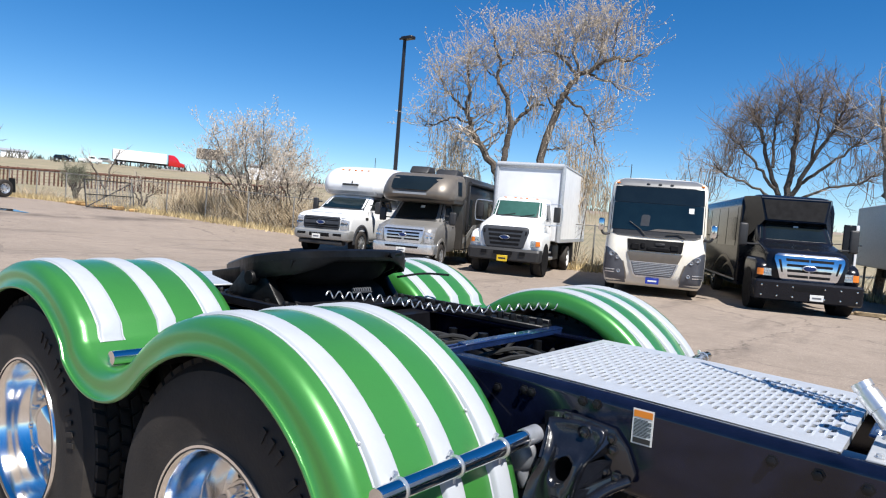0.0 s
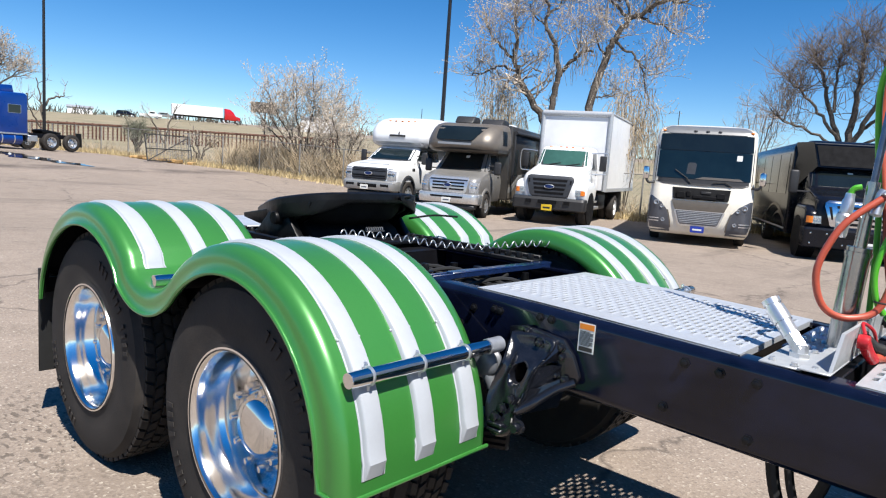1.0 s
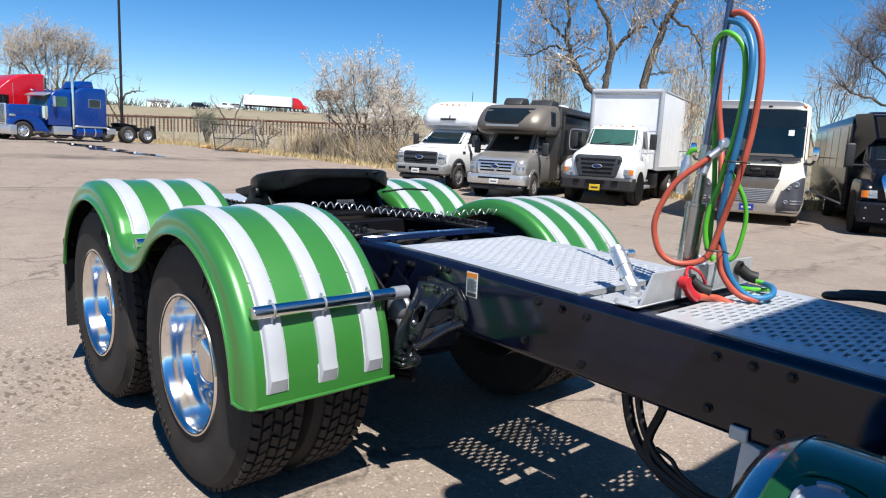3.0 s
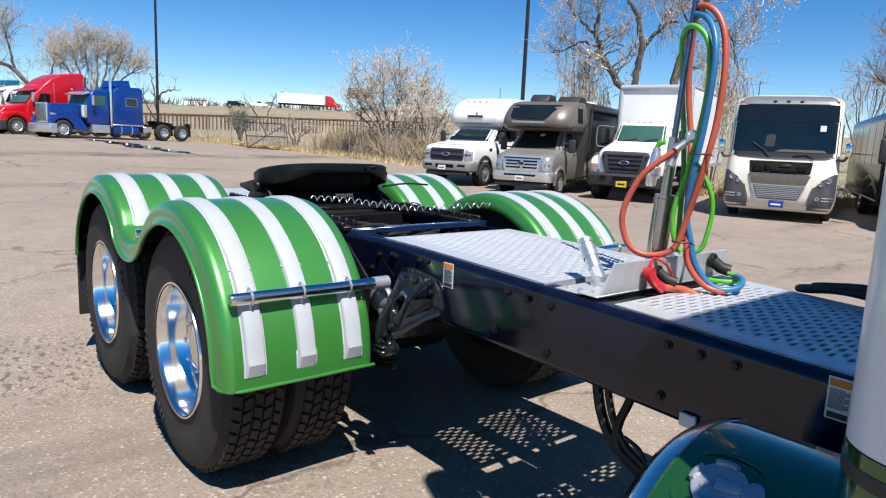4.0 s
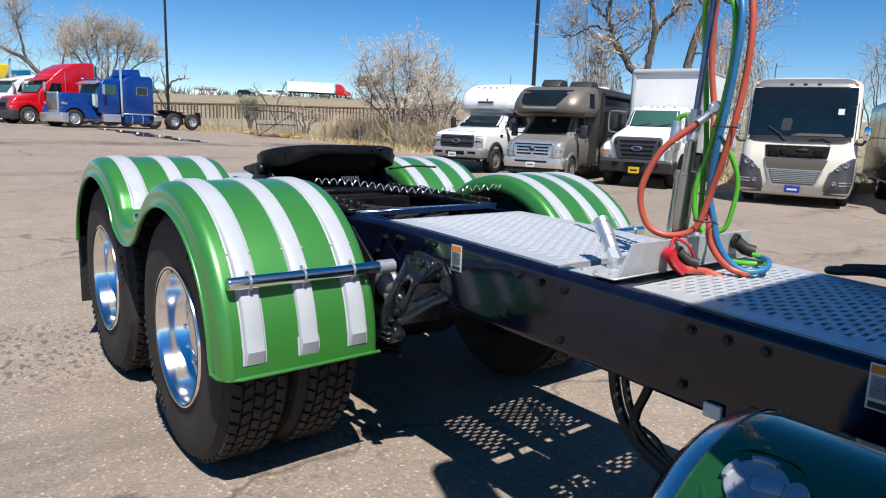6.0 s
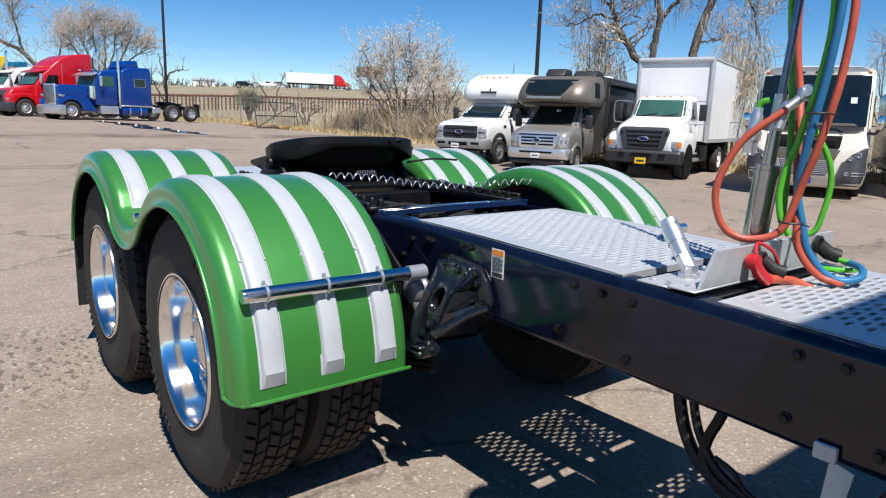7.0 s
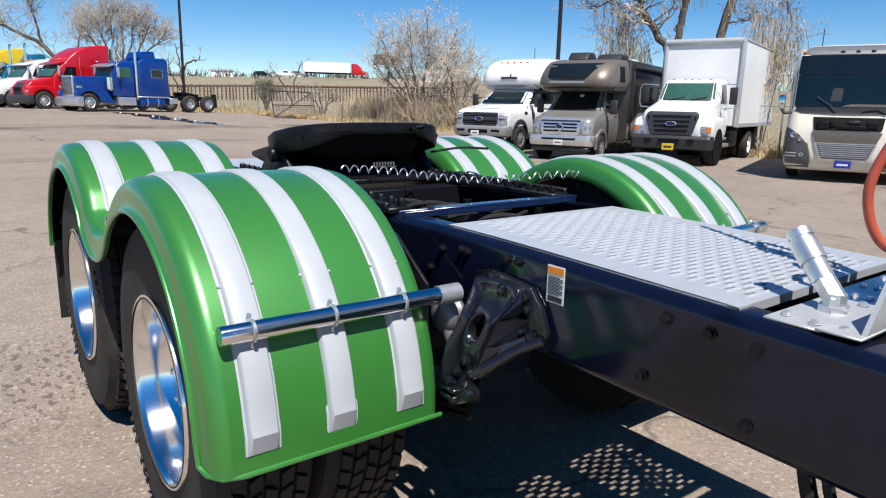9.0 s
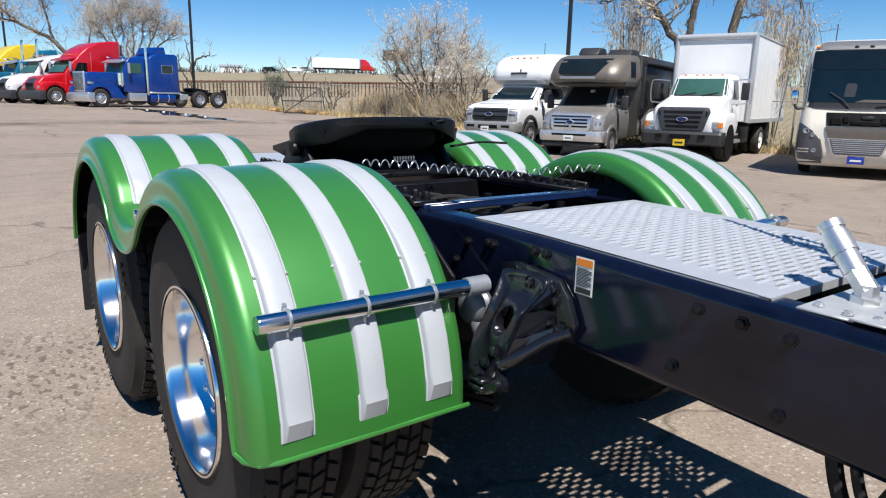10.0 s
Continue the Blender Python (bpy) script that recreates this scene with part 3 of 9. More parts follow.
def build_wheel(x, side):
    s = side
    for inner in (False, True):
        y0 = s * (0.905 if inner else 1.205) - (0.06 if s > 0 else 0)
        t = part("wheel", tyre_bm(0.515, 0.27, y0, s), M_TYRE, truck, "black drive tyre with deep block tread on polished rim",
                 m=pose(x, 0, 0.489, 0, 20 * random.random()) @ Matrix.Diagonal((1.015, 1, 1.015, 1)))
        tagged(part("tread", tread_bm(0.515, 0.27, y0, s), M_TYRE, t, angle=20), kind="stuff")
        if not inner:
            bm = bm0()
            for k in range(26):
                a = radians(20 + 5 * (k % 13) + 180 * (k // 13))
                if k % 13 in (4, 9):
                    continue
                box(bm, -0.008, 0.008, -0.003, 0.0006, -0.02, 0.02, m=Matrix.Rotation(-a, 4, "Y") @ Matrix.Translation((0.415, y0 + s * 0.008, 0)) @ Matrix.Rotation(radians(90), 4, "Y"))
            tagged(part("sidewall_mark", bm, M_TYRE, t, "raised sidewall marks as plain bars"), kind="stuff")
        if inner:
            bm = bm0()
            lathe(bm, [(0.25, y0), (0.292, y0), (0.292, y0 - s * 0.26), (0.25, y0 - s * 0.26)], (0, 0, 0), "y", 32)
            part("rim", bm, M_GREASE, t)
            continue
        bm = bm0()
        prof = [(0.277, -0.02), (0.287, 0.0), (0.285, 0.007), (0.278, 0.008), (0.269, -0.002), (0.264, -0.012), (0.26, -0.06), (0.251, -0.1), (0.245, -0.11),
                (0.241, -0.125), (0.239, -0.16), (0.234, -0.19), (0.222, -0.205), (0.19, -0.21), (0.165, -0.205), (0.14, -0.198), (0.0001, -0.198)]
        lathe(bm, [(r, y0 + s * a) for r, a in prof], (0, 0, 0), "y", 64, caps=False)
        rim = part("rim", bm, M_RIM, t, "polished deep-dish aluminium rim", angle=25)
        bm = bm0()
        lathe(bm, [(0.168, y0 - s * 0.204), (0.167, y0 - s * 0.135), (0.162, y0 - s * 0.124), (0.152, y0 - s * 0.12), (0.118, y0 - s * 0.122), (0.112, y0 - s * 0.1), (0.104, y0 - s * 0.082), (0.08, y0 - s * 0.066), (0.05, y0 - s * 0.058), (0.0001, y0 - s * 0.056)], (0, 0, 0), "y", 48)
        part("hub_cover", bm, M_CHROME, t, "chrome hub and lug cover drum")
        for k in range(10):
            a = 2 * math.pi * (k + 0.5) / 10
            bm = bm0()
            lathe(bm, [(0.018, y0 - s * 0.125), (0.0175, y0 - s * 0.105), (0.015, y0 - s * 0.098), (0.015, y0 - s * 0.082), (0.011, y0 - s * 0.074), (0.0001, y0 - s * 0.072)],
                  (0.137 * math.cos(a), 0, 0.137 * math.sin(a)), "y", 10)
            part("lug_nut", bm, M_CHROME, t)
        for k in range(5):
            a = 2 * math.pi * k / 5 + 0.3
            bm = bm0()
            lathe(bm, [(0.0001, y0 - s * 0.2065), (0.026, y0 - s * 0.2065), (0.028, y0 - s * 0.212)], (0.205 * math.cos(a), 0, 0.205 * math.sin(a)), "y", 18)
            part("hand_hole", bm, M_DARK_IN, t)


for ax in AX:
    for sd in (-1, 1):
        build_wheel(ax, sd)
    bm = bm0()
    lathe(bm, [(0.09, -0.6), (0.09, -0.3), (0.2, -0.14), (0.21, 0.14), (0.09, 0.3), (0.09, 0.6)], (ax, 0, 0.512), "y", 20)
    part("axle", bm, M_BLACK_MATT, truck)
bm = bm0()
tube(bm, [(AX[0] + 0.2, 0, 0.56), (3.4, 0, 0.72)], 0.055, 14)
part("driveshaft", bm, M_BLACK_MATT, truck)


# decks: perforated aluminium plates
def build_deck(y0, y1, x0, x1, z, px, py, hx, hy, border, edge_y):
    """Plate with staggered slots that run across the truck."""
    bm = bm0()
    th = 0.005
    nx = int((x1 - x0 - 2 * border) / px)
    ny = int((y1 - y0 - 2 * edge_y) / py)
    bx, by = (x1 - x0 - nx * px) / 2, (y1 - y0 - ny * py) / 2
    box(bm, x0, x1, y0, y0 + by, z - th, z)
    box(bm, x0, x1, y1 - by, y1, z - th, z)
    for j in range(ny):
        ya = y0 + by + j * py
        off = 0.5 * px if j % 2 else 0.0
        xs0 = x0 + bx + off
        cells = nx - (1 if j % 2 else 0)
        for za in (z, z - th):
            q = [(x0, ya), (xs0, ya), (xs0, ya + py), (x0, ya + py)]
            bm.faces.new([bm.verts.new((a, b, za)) for a, b in q])
            xe = xs0 + cells * px
            q = [(xe, ya), (x1, ya), (x1, ya + py), (xe, ya + py)]
            bm.faces.new([bm.verts.new((a, b, za)) for a, b in q])
        for i in range(cells):
            cx, cy = xs0 + (i + 0.5) * px, ya + py / 2
            k = hy * 0.45
            hole = [(-hx + k, -hy), (hx - k, -hy), (hx, -0.35 * hy), (hx, 0.35 * hy), (hx - k, hy), (-hx + k, hy), (-hx, 0.35 * hy), (-hx, -0.35 * hy)]
            edge = [(-px / 2, -py / 2), (px / 2, -py / 2), (px / 2, -0.2 * py), (px / 2, 0.2 * py), (px / 2, py / 2), (-px / 2, py / 2), (-px / 2, 0.2 * py), (-px / 2, -0.2 * py)]
            top = [bm.verts.new((cx + a, cy + b, z + 0.0022 + 0.001 * b / hy)) for a, b in hole]
            rim = [bm.verts.new((cx + a, cy + b, z)) for a, b in edge]
            low = [bm.verts.new((cx + a, cy + b, z - th)) for a, b in hole]
            for a in range(8):
                c = (a + 1) % 8
                bm.faces.new((rim[a], rim[c], top[c], top[a]))
                bm.faces.new((top[a], top[c], low[c], low[a]))
    box(bm, x0, x0 + 0.004, y0, y1, z - 0.03, z - 0.002)
    box(bm, x1 - 0.004, x1, y0, y1, z - 0.03, z - 0.002)
    for yy in (y0, y1 - 0.004):
        box(bm, x0, x1, yy, yy + 0.004, z - 0.02, z - 0.002)
    for vert in bm.verts:
        vert.co.x, vert.co.y = vert.co.y, vert.co.x
        vert.co.z += drop(vert.co.x)
    bmesh.ops.reverse_faces(bm, faces=bm.faces)
    me_ob = part("deck_plate", bm, M_DECK, truck, "perforated aluminium deck plate between the rails", angle=30)
    return me_ob


build_deck(0.345, 1.305, -0.40, 0.385, RAIL_T + 0.006, 0.071, 0.0233, 0.019, 0.0066, 0.045, 0.014)
build_deck(1.59, 2.95, -0.395, 0.385, RAIL_T + 0.004, 0.071, 0.0233, 0.0195, 0.0076, 0.045, 0.014)
# Block added under the cab-side deck so its slots read black.
bm = bm0()
prism(bm, [(1.62, 0.74), (2.95, 0.74), (2.95, 0.86), (2.3, 0.88), (1.75, 0.85), (1.62, 0.8)], -0.27, 0.27, 0.03)
part("under_deck_block", bm, M_BLACK_MATT, truck, "black block added under the deck to darken its slots")

# label on the rail
def build_label(x, z, w, h, tilt):
    bm = bm0()
    box(bm, -w / 2, w / 2, -0.0015, 0.0, -h / 2, h / 2)
    lab = part("warning_label", bm, M_PAPER, rail_near, "white warning label with orange head", m=pose(x, -RAIL_Y - 0.0005, z, 0, tilt, 0))
    bm = bm0()
    box(bm, -w / 2 + 0.003, w / 2 - 0.003, -0.0025, -0.001, h / 2 - 0.022, h / 2 - 0.004)
    part("label_head", bm, M_ORANGE, lab)
    bm = bm0()
    for k in range(13):
        z0 = h / 2 - 0.028 - k * 0.0038
        box(bm, -w / 2 + 0.005, w / 2 - (0.005 if k % 4 else 0.016), -0.0025, -0.001, z0 - 0.0017, z0)
    box(bm, -w / 2 + 0.005, w / 2 - 0.005, -0.0025, -0.001, -h / 2 + 0.004, -h / 2 + 0.018)
    part("label_text", bm, M_INK, lab)


build_label(0.838, 0.893, 0.059, 0.098, 0)
build_label(2.255, 0.862, 0.054, 0.102, 0)


# cast suspension bracket on the rail
def build_bracket():
    """A cast plate on the rail with an open leg that leans out to carry the spring."""
    bm = bm0()
    prism(bm, [(0.542, 0.872), (0.6, 0.886), (0.66, 0.884), (0.765, 0.872), (0.806, 0.826), (0.836, 0.762), (0.828, 0.738), (0.81, 0.722), (0.74, 0.69), (0.6, 0.62), (0.56, 0.7)], -0.452, -0.434, 0.004)
    b = part("suspension_bracket", bm, M_CAST, truck, "glossy black cast suspension bracket")
    ky = ((0.5, -0.588), (0.59, -0.582), (0.7, -0.552), (0.774, -0.527), (0.82, -0.49), (0.86, -0.466), (0.95, -0.456))

    def leg_y(z):
        for (za, ya), (zb, yb) in zip(ky, ky[1:]):
            if z <= zb:
                break
        return ya + (yb - ya) * (z - za) / (zb - za)

    out = [(0.57, 0.862), (0.588, 0.806), (0.592, 0.755), (0.566, 0.694), (0.56, 0.626), (0.572, 0.579), (0.604, 0.527), (0.668, 0.545), (0.69, 0.589), (0.689, 0.625), (0.705, 0.673), (0.712, 0.735), (0.728, 0.787), (0.748, 0.835), (0.744, 0.866), (0.7, 0.872), (0.642, 0.872)]
    loop = [(p.x, p.z) for p in smooth_path([(x, 0, z) for x, z in out + out[:1]], 3)[:-1]]
    hx, hz0 = 0.654, 0.745

    def oval(x, z, k):
        a = math.atan2(z - hz0, (x - hx) * 1.5)
        u, w = k * 0.027 * math.cos(a), k * 0.037 * math.sin(a)
        return hx + u + 0.25 * w, hz0 + w - 0.1 * u

    # skin of the leg: raised outer rim, hollow between, rolled edge round the hole
    bm = bm0()
    rings = []
    for x, z in loop:
        xi, zi = oval(x, z, 1.0)
        q = lambda f: (x + (xi - x) * f, z + (zi - z) * f)
        ring = []
        for f, d in ((0.0, 0.03), (0.0, -0.006), (0.06, -0.012), (0.16, -0.008), (0.4, 0.004), (0.72, 0.002), (0.9, -0.005), (1.0, 0.0), (1.0, 0.03)):
            xx, zz = q(f)
            ring.append(bm.verts.new((xx, leg_y(zz) + d, zz)))
        rings.append(ring)
    n = len(rings)
    for i in range(n):
        p, q = rings[i], rings[(i + 1) % n]
        for k in range(len(p) - 1):
            bm.faces.new((p[k], q[k], q[k + 1], p[k + 1]))
    part("leg", bm, M_CAST, b, angle=75)
    # webs back to the plate
    for a, c, sh in (((0.74, 0.85), (0.722, 0.78), 0.03), ((0.722, 0.78), (0.71, 0.71), 0.045), ((0.71, 0.71), (0.69, 0.62), 0.07), ((0.58, 0.85), (0.59, 0.76), -0.01), ((0.59, 0.76), (0.565, 0.66), 0.0)):
        bm = bm0()
        slab(bm, (a[0], leg_y(a[1]), a[1]), (a[0] + sh, -0.444, a[1] + 0.005), (c[0] + sh, -0.444, c[1] + 0.02), (c[0], leg_y(c[1]), c[1]), 0.01)
        part("side_web", bm, M_CAST, b)
    # lower arm: a rounded ridge from the leg's foot to the plate
    bm = bm0()
    tube(bm, smooth_path([(0.682, -0.57, 0.628), (0.725, -0.543, 0.662), (0.776, -0.49, 0.712), (0.822, -0.452, 0.74)], 5), 0.017, 10, 0.014)
    slab(bm, (0.684, -0.568, 0.625), (0.805, -0.455, 0.725), (0.79, -0.447, 0.755), (0.69, -0.556, 0.69), 0.008)
    part("lower_arm", bm, M_CAST, b)
    # boss round the top bolt
    bm = bm0()
    lathe(bm, [(0.028, -0.45), (0.026, -0.474), (0.02, -0.48), (0.016, -0.474), (0.0001, -0.472)], (0.69, 0, 0.848), "y", 18)
    part("bolt_boss", bm, M_CAST, b)
    for x, z, y in ((0.69, 0.848, -0.474), (0.762, 0.846, -0.452), (0.768, 0.815, -0.452), (0.752, 0.75, -0.456), (0.786, 0.742, -0.456), (0.622, 0.874, -0.452)):
        bm = bm0()
        hexbolt(bm, (x, y, z), "y", 0.0115, -0.016)
        part("bolt", bm, M_CAST, b)
    # stack of spring shackle and nuts in the foot
    for x, z, r, h in ((0.652, 0.66, 0.018, 0.012), (0.628, 0.625, 0.019, 0.014), (0.612, 0.592, 0.02, 0.018)):
        bm = bm0()
        hexbolt(bm, (x, leg_y(z) - 0.004, z), "y", r * 0.75, -h)
        part("nut", bm, M_CAST, b)
    for z in (0.573, 0.552):
        bm = bm0()
        box(bm, 0.59, 0.65, leg_y(z) - 0.024, leg_y(z) + 0.01, z - 0.006, z + 0.006, 0.003)
        part("shackle_plate", bm, M_CAST, b)
    bm = bm0()
    lathe(bm, [(0.0001, -0.61), (0.014, -0.61), (0.016, -0.6), (0.016, -0.59), (0.024, -0.589), (0.024, -0.575), (0.0001, -0.57)], (0.702, 0, 0.583), "y", 12)
    part("spring_pin", bm, M_CAST, b)
    bm = bm0()
    lathe(bm, [(0.03, -0.47), (0.05, -0.485), (0.056, -0.5), (0.05, -0.512), (0.056, -0.525), (0.05, -0.54), (0.03, -0.555), (0.0001, -0.555)], (0.5, 0, 0.74), "y", 20)
    tube(bm, [(0.5, -0.53, 0.74), (0.54, -0.52, 0.66)], 0.022, 10)
    part("brake_chamber", bm, M_CLAMP, b, "bare steel brake chamber")
    for k in range(3):
        bm = bm0()
        tube(bm, smooth_path([(0.63, -0.53, 0.52 - 0.022 * k), (0.2, -0.53, 0.44 - 0.022 * k), (-0.2, -0.53, 0.45 - 0.022 * k), (-0.6, -0.53, 0.55 - 0.022 * k)], 4), 0.014, 6)
        part("leaf_spring", bm, M_BLACK_MATT, truck)


build_bracket()

# crossmembers and running gear between the rails
for cx, w, mm in ((0.11, 0.045, M_NAVY), (-0.62, 0.12, M_BLACK_MATT), (-1.9, 0.1, M_BLACK_MATT), (1.5, 0.09, M_BLACK_MATT), (2.6, 0.1, M_BLACK_MATT), (0.8, 0.1, M_BLACK_MATT)):
    bm = bm0()
    zt = RAIL_T - 0.01 + drop(cx) if cx != 0.11 else RAIL_T + 0.02
    y0, y1 = (-0.30, 0.43) if cx == 0.11 else (-0.42, 0.42)
    box(bm, cx - w / 2, cx + w / 2, y0, y1, zt - 0.012, zt, 0.004)
    box(bm, cx - w / 2, cx - w / 2 + 0.01, -0.42, 0.42, zt - (0.032 if cx == 0.11 else 0.14), zt - 0.004, 0.003)
    box(bm, cx + w / 2 - 0.01, cx + w / 2, -0.42, 0.42, zt - (0.028 if cx == 0.11 else 0.1), zt - 0.004, 0.003)
    part("crossmember", bm, mm, truck)
# Plain near-black sheet added between the rails, below the valves.
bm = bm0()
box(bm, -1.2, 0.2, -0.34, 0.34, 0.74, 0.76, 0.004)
part("dark_sheet", bm, M_DARK_IN, truck)
for cx, cy, r, h in ((-0.08, 0.12, 0.075, 0.12), (0.0, -0.16, 0.06, 0.1), (-0.3, 0.2, 0.07, 0.1), (0.14, 0.2, 0.06, 0.12)):
    bm = bm0()
    lathe(bm, [(r, 0.76), (r * 1.05, 0.78), (r, 0.76 + h), (r * 0.8, 0.78 + h), (r * 0.3, 0.79 + h), (r * 0.28, 0.83 + h), (0.0001, 0.83 + h)], (cx, cy, 0), "z", 20)
    part("air_valve", bm, M_GREASE, truck)
for k in range(7):
    bm = bm0()
    a = -0.5 + 0.1 * k
    tube(bm, smooth_path([(a, -0.3, 0.86), (a + 0.15, -0.1 + 0.05 * (k % 3), 0.94), (a + 0.3, 0.1, 0.88 + 0.02 * (k % 2)), (a + 0.25, 0.32, 0.9)], 5), 0.009, 6)
    part("air_line", bm, M_RUBBER, truck)

for cx in (0.36, 0.6):
    bm = bm0()
    lathe(bm, [(0.0001, -0.36), (0.09, -0.355), (0.115, -0.32), (0.115, 0.32), (0.09, 0.355), (0.0001, 0.36)], (cx, 0, 0.79), "y", 24)
    part("air_tank", bm, M_BLACK_MATT, truck)
for ax in AX:
    for s in (-1, 1):
        bm = bm0()
        lathe(bm, [(0.09, s * 0.45), (0.2, s * 0.46), (0.205, s * 0.6), (0.0001, s * 0.6)], (ax, 0, 0.489), "y", 28)
        part("brake_drum", bm, M_BLACK_MATT, truck)
        bm = bm0()
        lathe(bm, [(0.0001, ax + 0.12), (0.07, ax + 0.12), (0.085, ax + 0.16), (0.085, ax + 0.26), (0.07, ax + 0.3), (0.0001, ax + 0.3)], (0, s * 0.53, 0.6), "x", 18)
        part("brake_can", bm, M_BLACK_MATT, truck)

# Plates added beside the rails to keep sky light from under the truck.
for s, y in ((-1, -0.5), (1, 0.47)):
    bm = bm0()
    prism(bm, [(0.38, 0.5), (0.38, 0.8), (0.2, 0.93), (-1.5, 0.93), (-1.75, 0.8), (-1.75, 0.5)], y - 0.006, y + 0.006, 0.002)
    part("inner_block_plate", bm, M_BLACK_MATT, truck, "black plate added between rail and wheels to block light")

# fifth wheel slide racks along both rails
for s in (-1, 1):
    bm = bm0()
    box(bm, -1.55, 0.07, s * 0.395 - 0.05, s * 0.395 + 0.05, RAIL_T, RAIL_T + 0.022, 0.004)
    rack = part("slide_rack", bm, M_BLACK_MATT, truck, "toothed black slide rack")
    for k in range(23):
        bm = bm0()
        x = 0.04 - k * 0.068
        lathe(bm, [(0.018, 0.0), (0.017, 0.02), (0.012, 0.028), (0.0001, 0.03)], (x, s * 0.375, RAIL_T + 0.022), "z", 8)
        part("tooth", bm, M_GREASE, rack)
    bm = bm0()
    box(bm, -1.5, 0.06, s * 0.44 - 0.012, s * 0.44 + 0.012, RAIL_T + 0.002, RAIL_T + 0.04, 0.004)
    part("rack_guide", bm, M_BLACK_MATT, rack)


def build_fifth_wheel():
    """Horseshoe top plate with a thin turned-down lip, tipped to the rear, on two stands."""
    tip = Matrix.Translation((-1.0, 0.005, 1.168)) @ Matrix.Rotation(radians(-10.5), 4, "Y") @ Matrix.Diagonal((1, 0.95, 1, 1))
    # outline of one half: front edge, rounded shoulder, ramp
    half = [(0.325, 0.0), (0.318, 0.16), (0.285, 0.31), (0.21, 0.4), (0.08, 0.44), (-0.03, 0.43), (-0.15, 0.385), (-0.3, 0.31), (-0.5, 0.2), (-0.5, 0.1), (-0.35, 0.08), (-0.12, 0.05), (-0.02, 0.03), (-0.02, 0.0)]
    half = [(p.x, p.y) for p in smooth_path([(x, y, 0) for x, y in half[:10]], 4)] + half[10:]
    pts = half + [(x, -y) for x, y in reversed(half[1:-1])]
    bm = bm0()
    lo = [bm.verts.new((x, y, -0.012)) for x, y in pts]
    mid = [bm.verts.new((x, y, 0.016)) for x, y in pts]
    hi = [bm.verts.new((x - (0.012 if x > 0 else -0.012), y * 0.975, 0.026)) for x, y in pts]
    bm.faces.new(lo[::-1])
    bm.faces.new(hi)
    n = len(pts)
    for a, c in ((lo, mid), (mid, hi)):
        for i in range(n):
            bm.faces.new((a[i], a[(i + 1) % n], c[(i + 1) % n], c[i]))
    bmesh.ops.triangulate(bm, faces=[f for f in bm.faces if len(f.verts) > 4])
    bm.transform(tip)
    fw = part("fifth_wheel", bm, M_GREASE, truck, "greasy black fifth wheel plate tipped back", angle=40)
    # turned-down lip, shallow in front and deep at the shoulders
    ring = sorted([p for p in pts if (p[0] > -0.4 and abs(p[1]) > 0.2) or p[0] > 0.28], key=lambda p: math.atan2(p[1], p[0] + 0.05))
    bm = bm0()
    rows = []
    for x, y in ring:
        d = 0.03 + 0.05 * min(1.0, max(0.0, (abs(y) - 0.2) / 0.18))
        rows.append([bm.verts.new(p) for p in ((x, y, 0.0), (x * 0.995, y * 0.995, -d * 0.8), (x * 0.98, y * 0.98, -d), (x * 0.955, y * 0.955, -d), (x * 0.95, y * 0.95, -0.01))])
    for a, c in zip(rows, rows[1:]):
        for i in range(4):
            bm.faces.new((a[i], c[i], c[i + 1], a[i + 1]))
    bm.transform(tip)
    part("lip", bm, M_GREASE, fw, angle=40)
    # cast belly under the plate, set well back from the lip
    bm = bm0()
    rows = [[bm.verts.new((x * k - 0.02, y * k, z)) for x, y in pts] for k, z in ((0.86, -0.012), (0.8, -0.06), (0.7, -0.1), (0.45, -0.125))]
    for a, c in zip(rows, rows[1:]):
        for i in range(n):
            bm.faces.new((a[i], a[(i + 1) % n], c[(i + 1) % n], c[i]))
    bm.faces.new(rows[-1])
    bmesh.ops.triangulate(bm, faces=[f for f in bm.faces if len(f.verts) > 4])
    bm.transform(tip)
    part("belly", bm, M_VINYL, fw, angle=50)
    for y in (-0.38, -0.3, -0.14, 0.14, 0.3, 0.38):
        bm = bm0()
        prism(bm, [(-0.36, -0.018), (0.24, -0.018), (0.22, -0.06), (0.05, -0.11), (-0.18, -0.1), (-0.36, -0.04)], y - 0.01, y + 0.01, 0.003)
        bm.transform(tip)
        part("rib", bm, M_GREASE, fw)
    bm = bm0()
    prism(bm, [(-1.26, 0.995), (-0.8, 0.995), (-0.84, 1.05), (-0.92, 1.08), (-1.12, 1.06)], -0.3, 0.3, 0.015)
    part("saddle", bm, M_DARK_IN, fw)
    bm = bm0()
    coil = [(-0.735 + 0.012 * math.cos(k * 0.9), -0.02 + 0.0022 * k, 1.052 + 0.012 * math.sin(k * 0.9)) for k in range(56)]
    tube(bm, coil, 0.003, 5)
    part("return_spring", bm, M_CLAMP, fw)
    # release rod end and fitting on the lip
    bm = bm0()
    lathe(bm, [(0.0001, 0.3), (0.01, 0.3), (0.01, 0.335), (0.016, 0.335), (0.016, 0.348), (0.0001, 0.35)], (0, 0.16, -0.004), "x", 10)
    tube(bm, [(0.33, 0.16, -0.004), (0.338, 0.225, 0.004)], 0.008, 8)
    lathe(bm, [(0.0001, 0.31), (0.011, 0.31), (0.011, 0.34), (0.0001, 0.342)], (0, 0.23, 0.004), "x", 10)
    bm.transform(tip)
    part("release_fitting", bm, M_GREASE, fw)
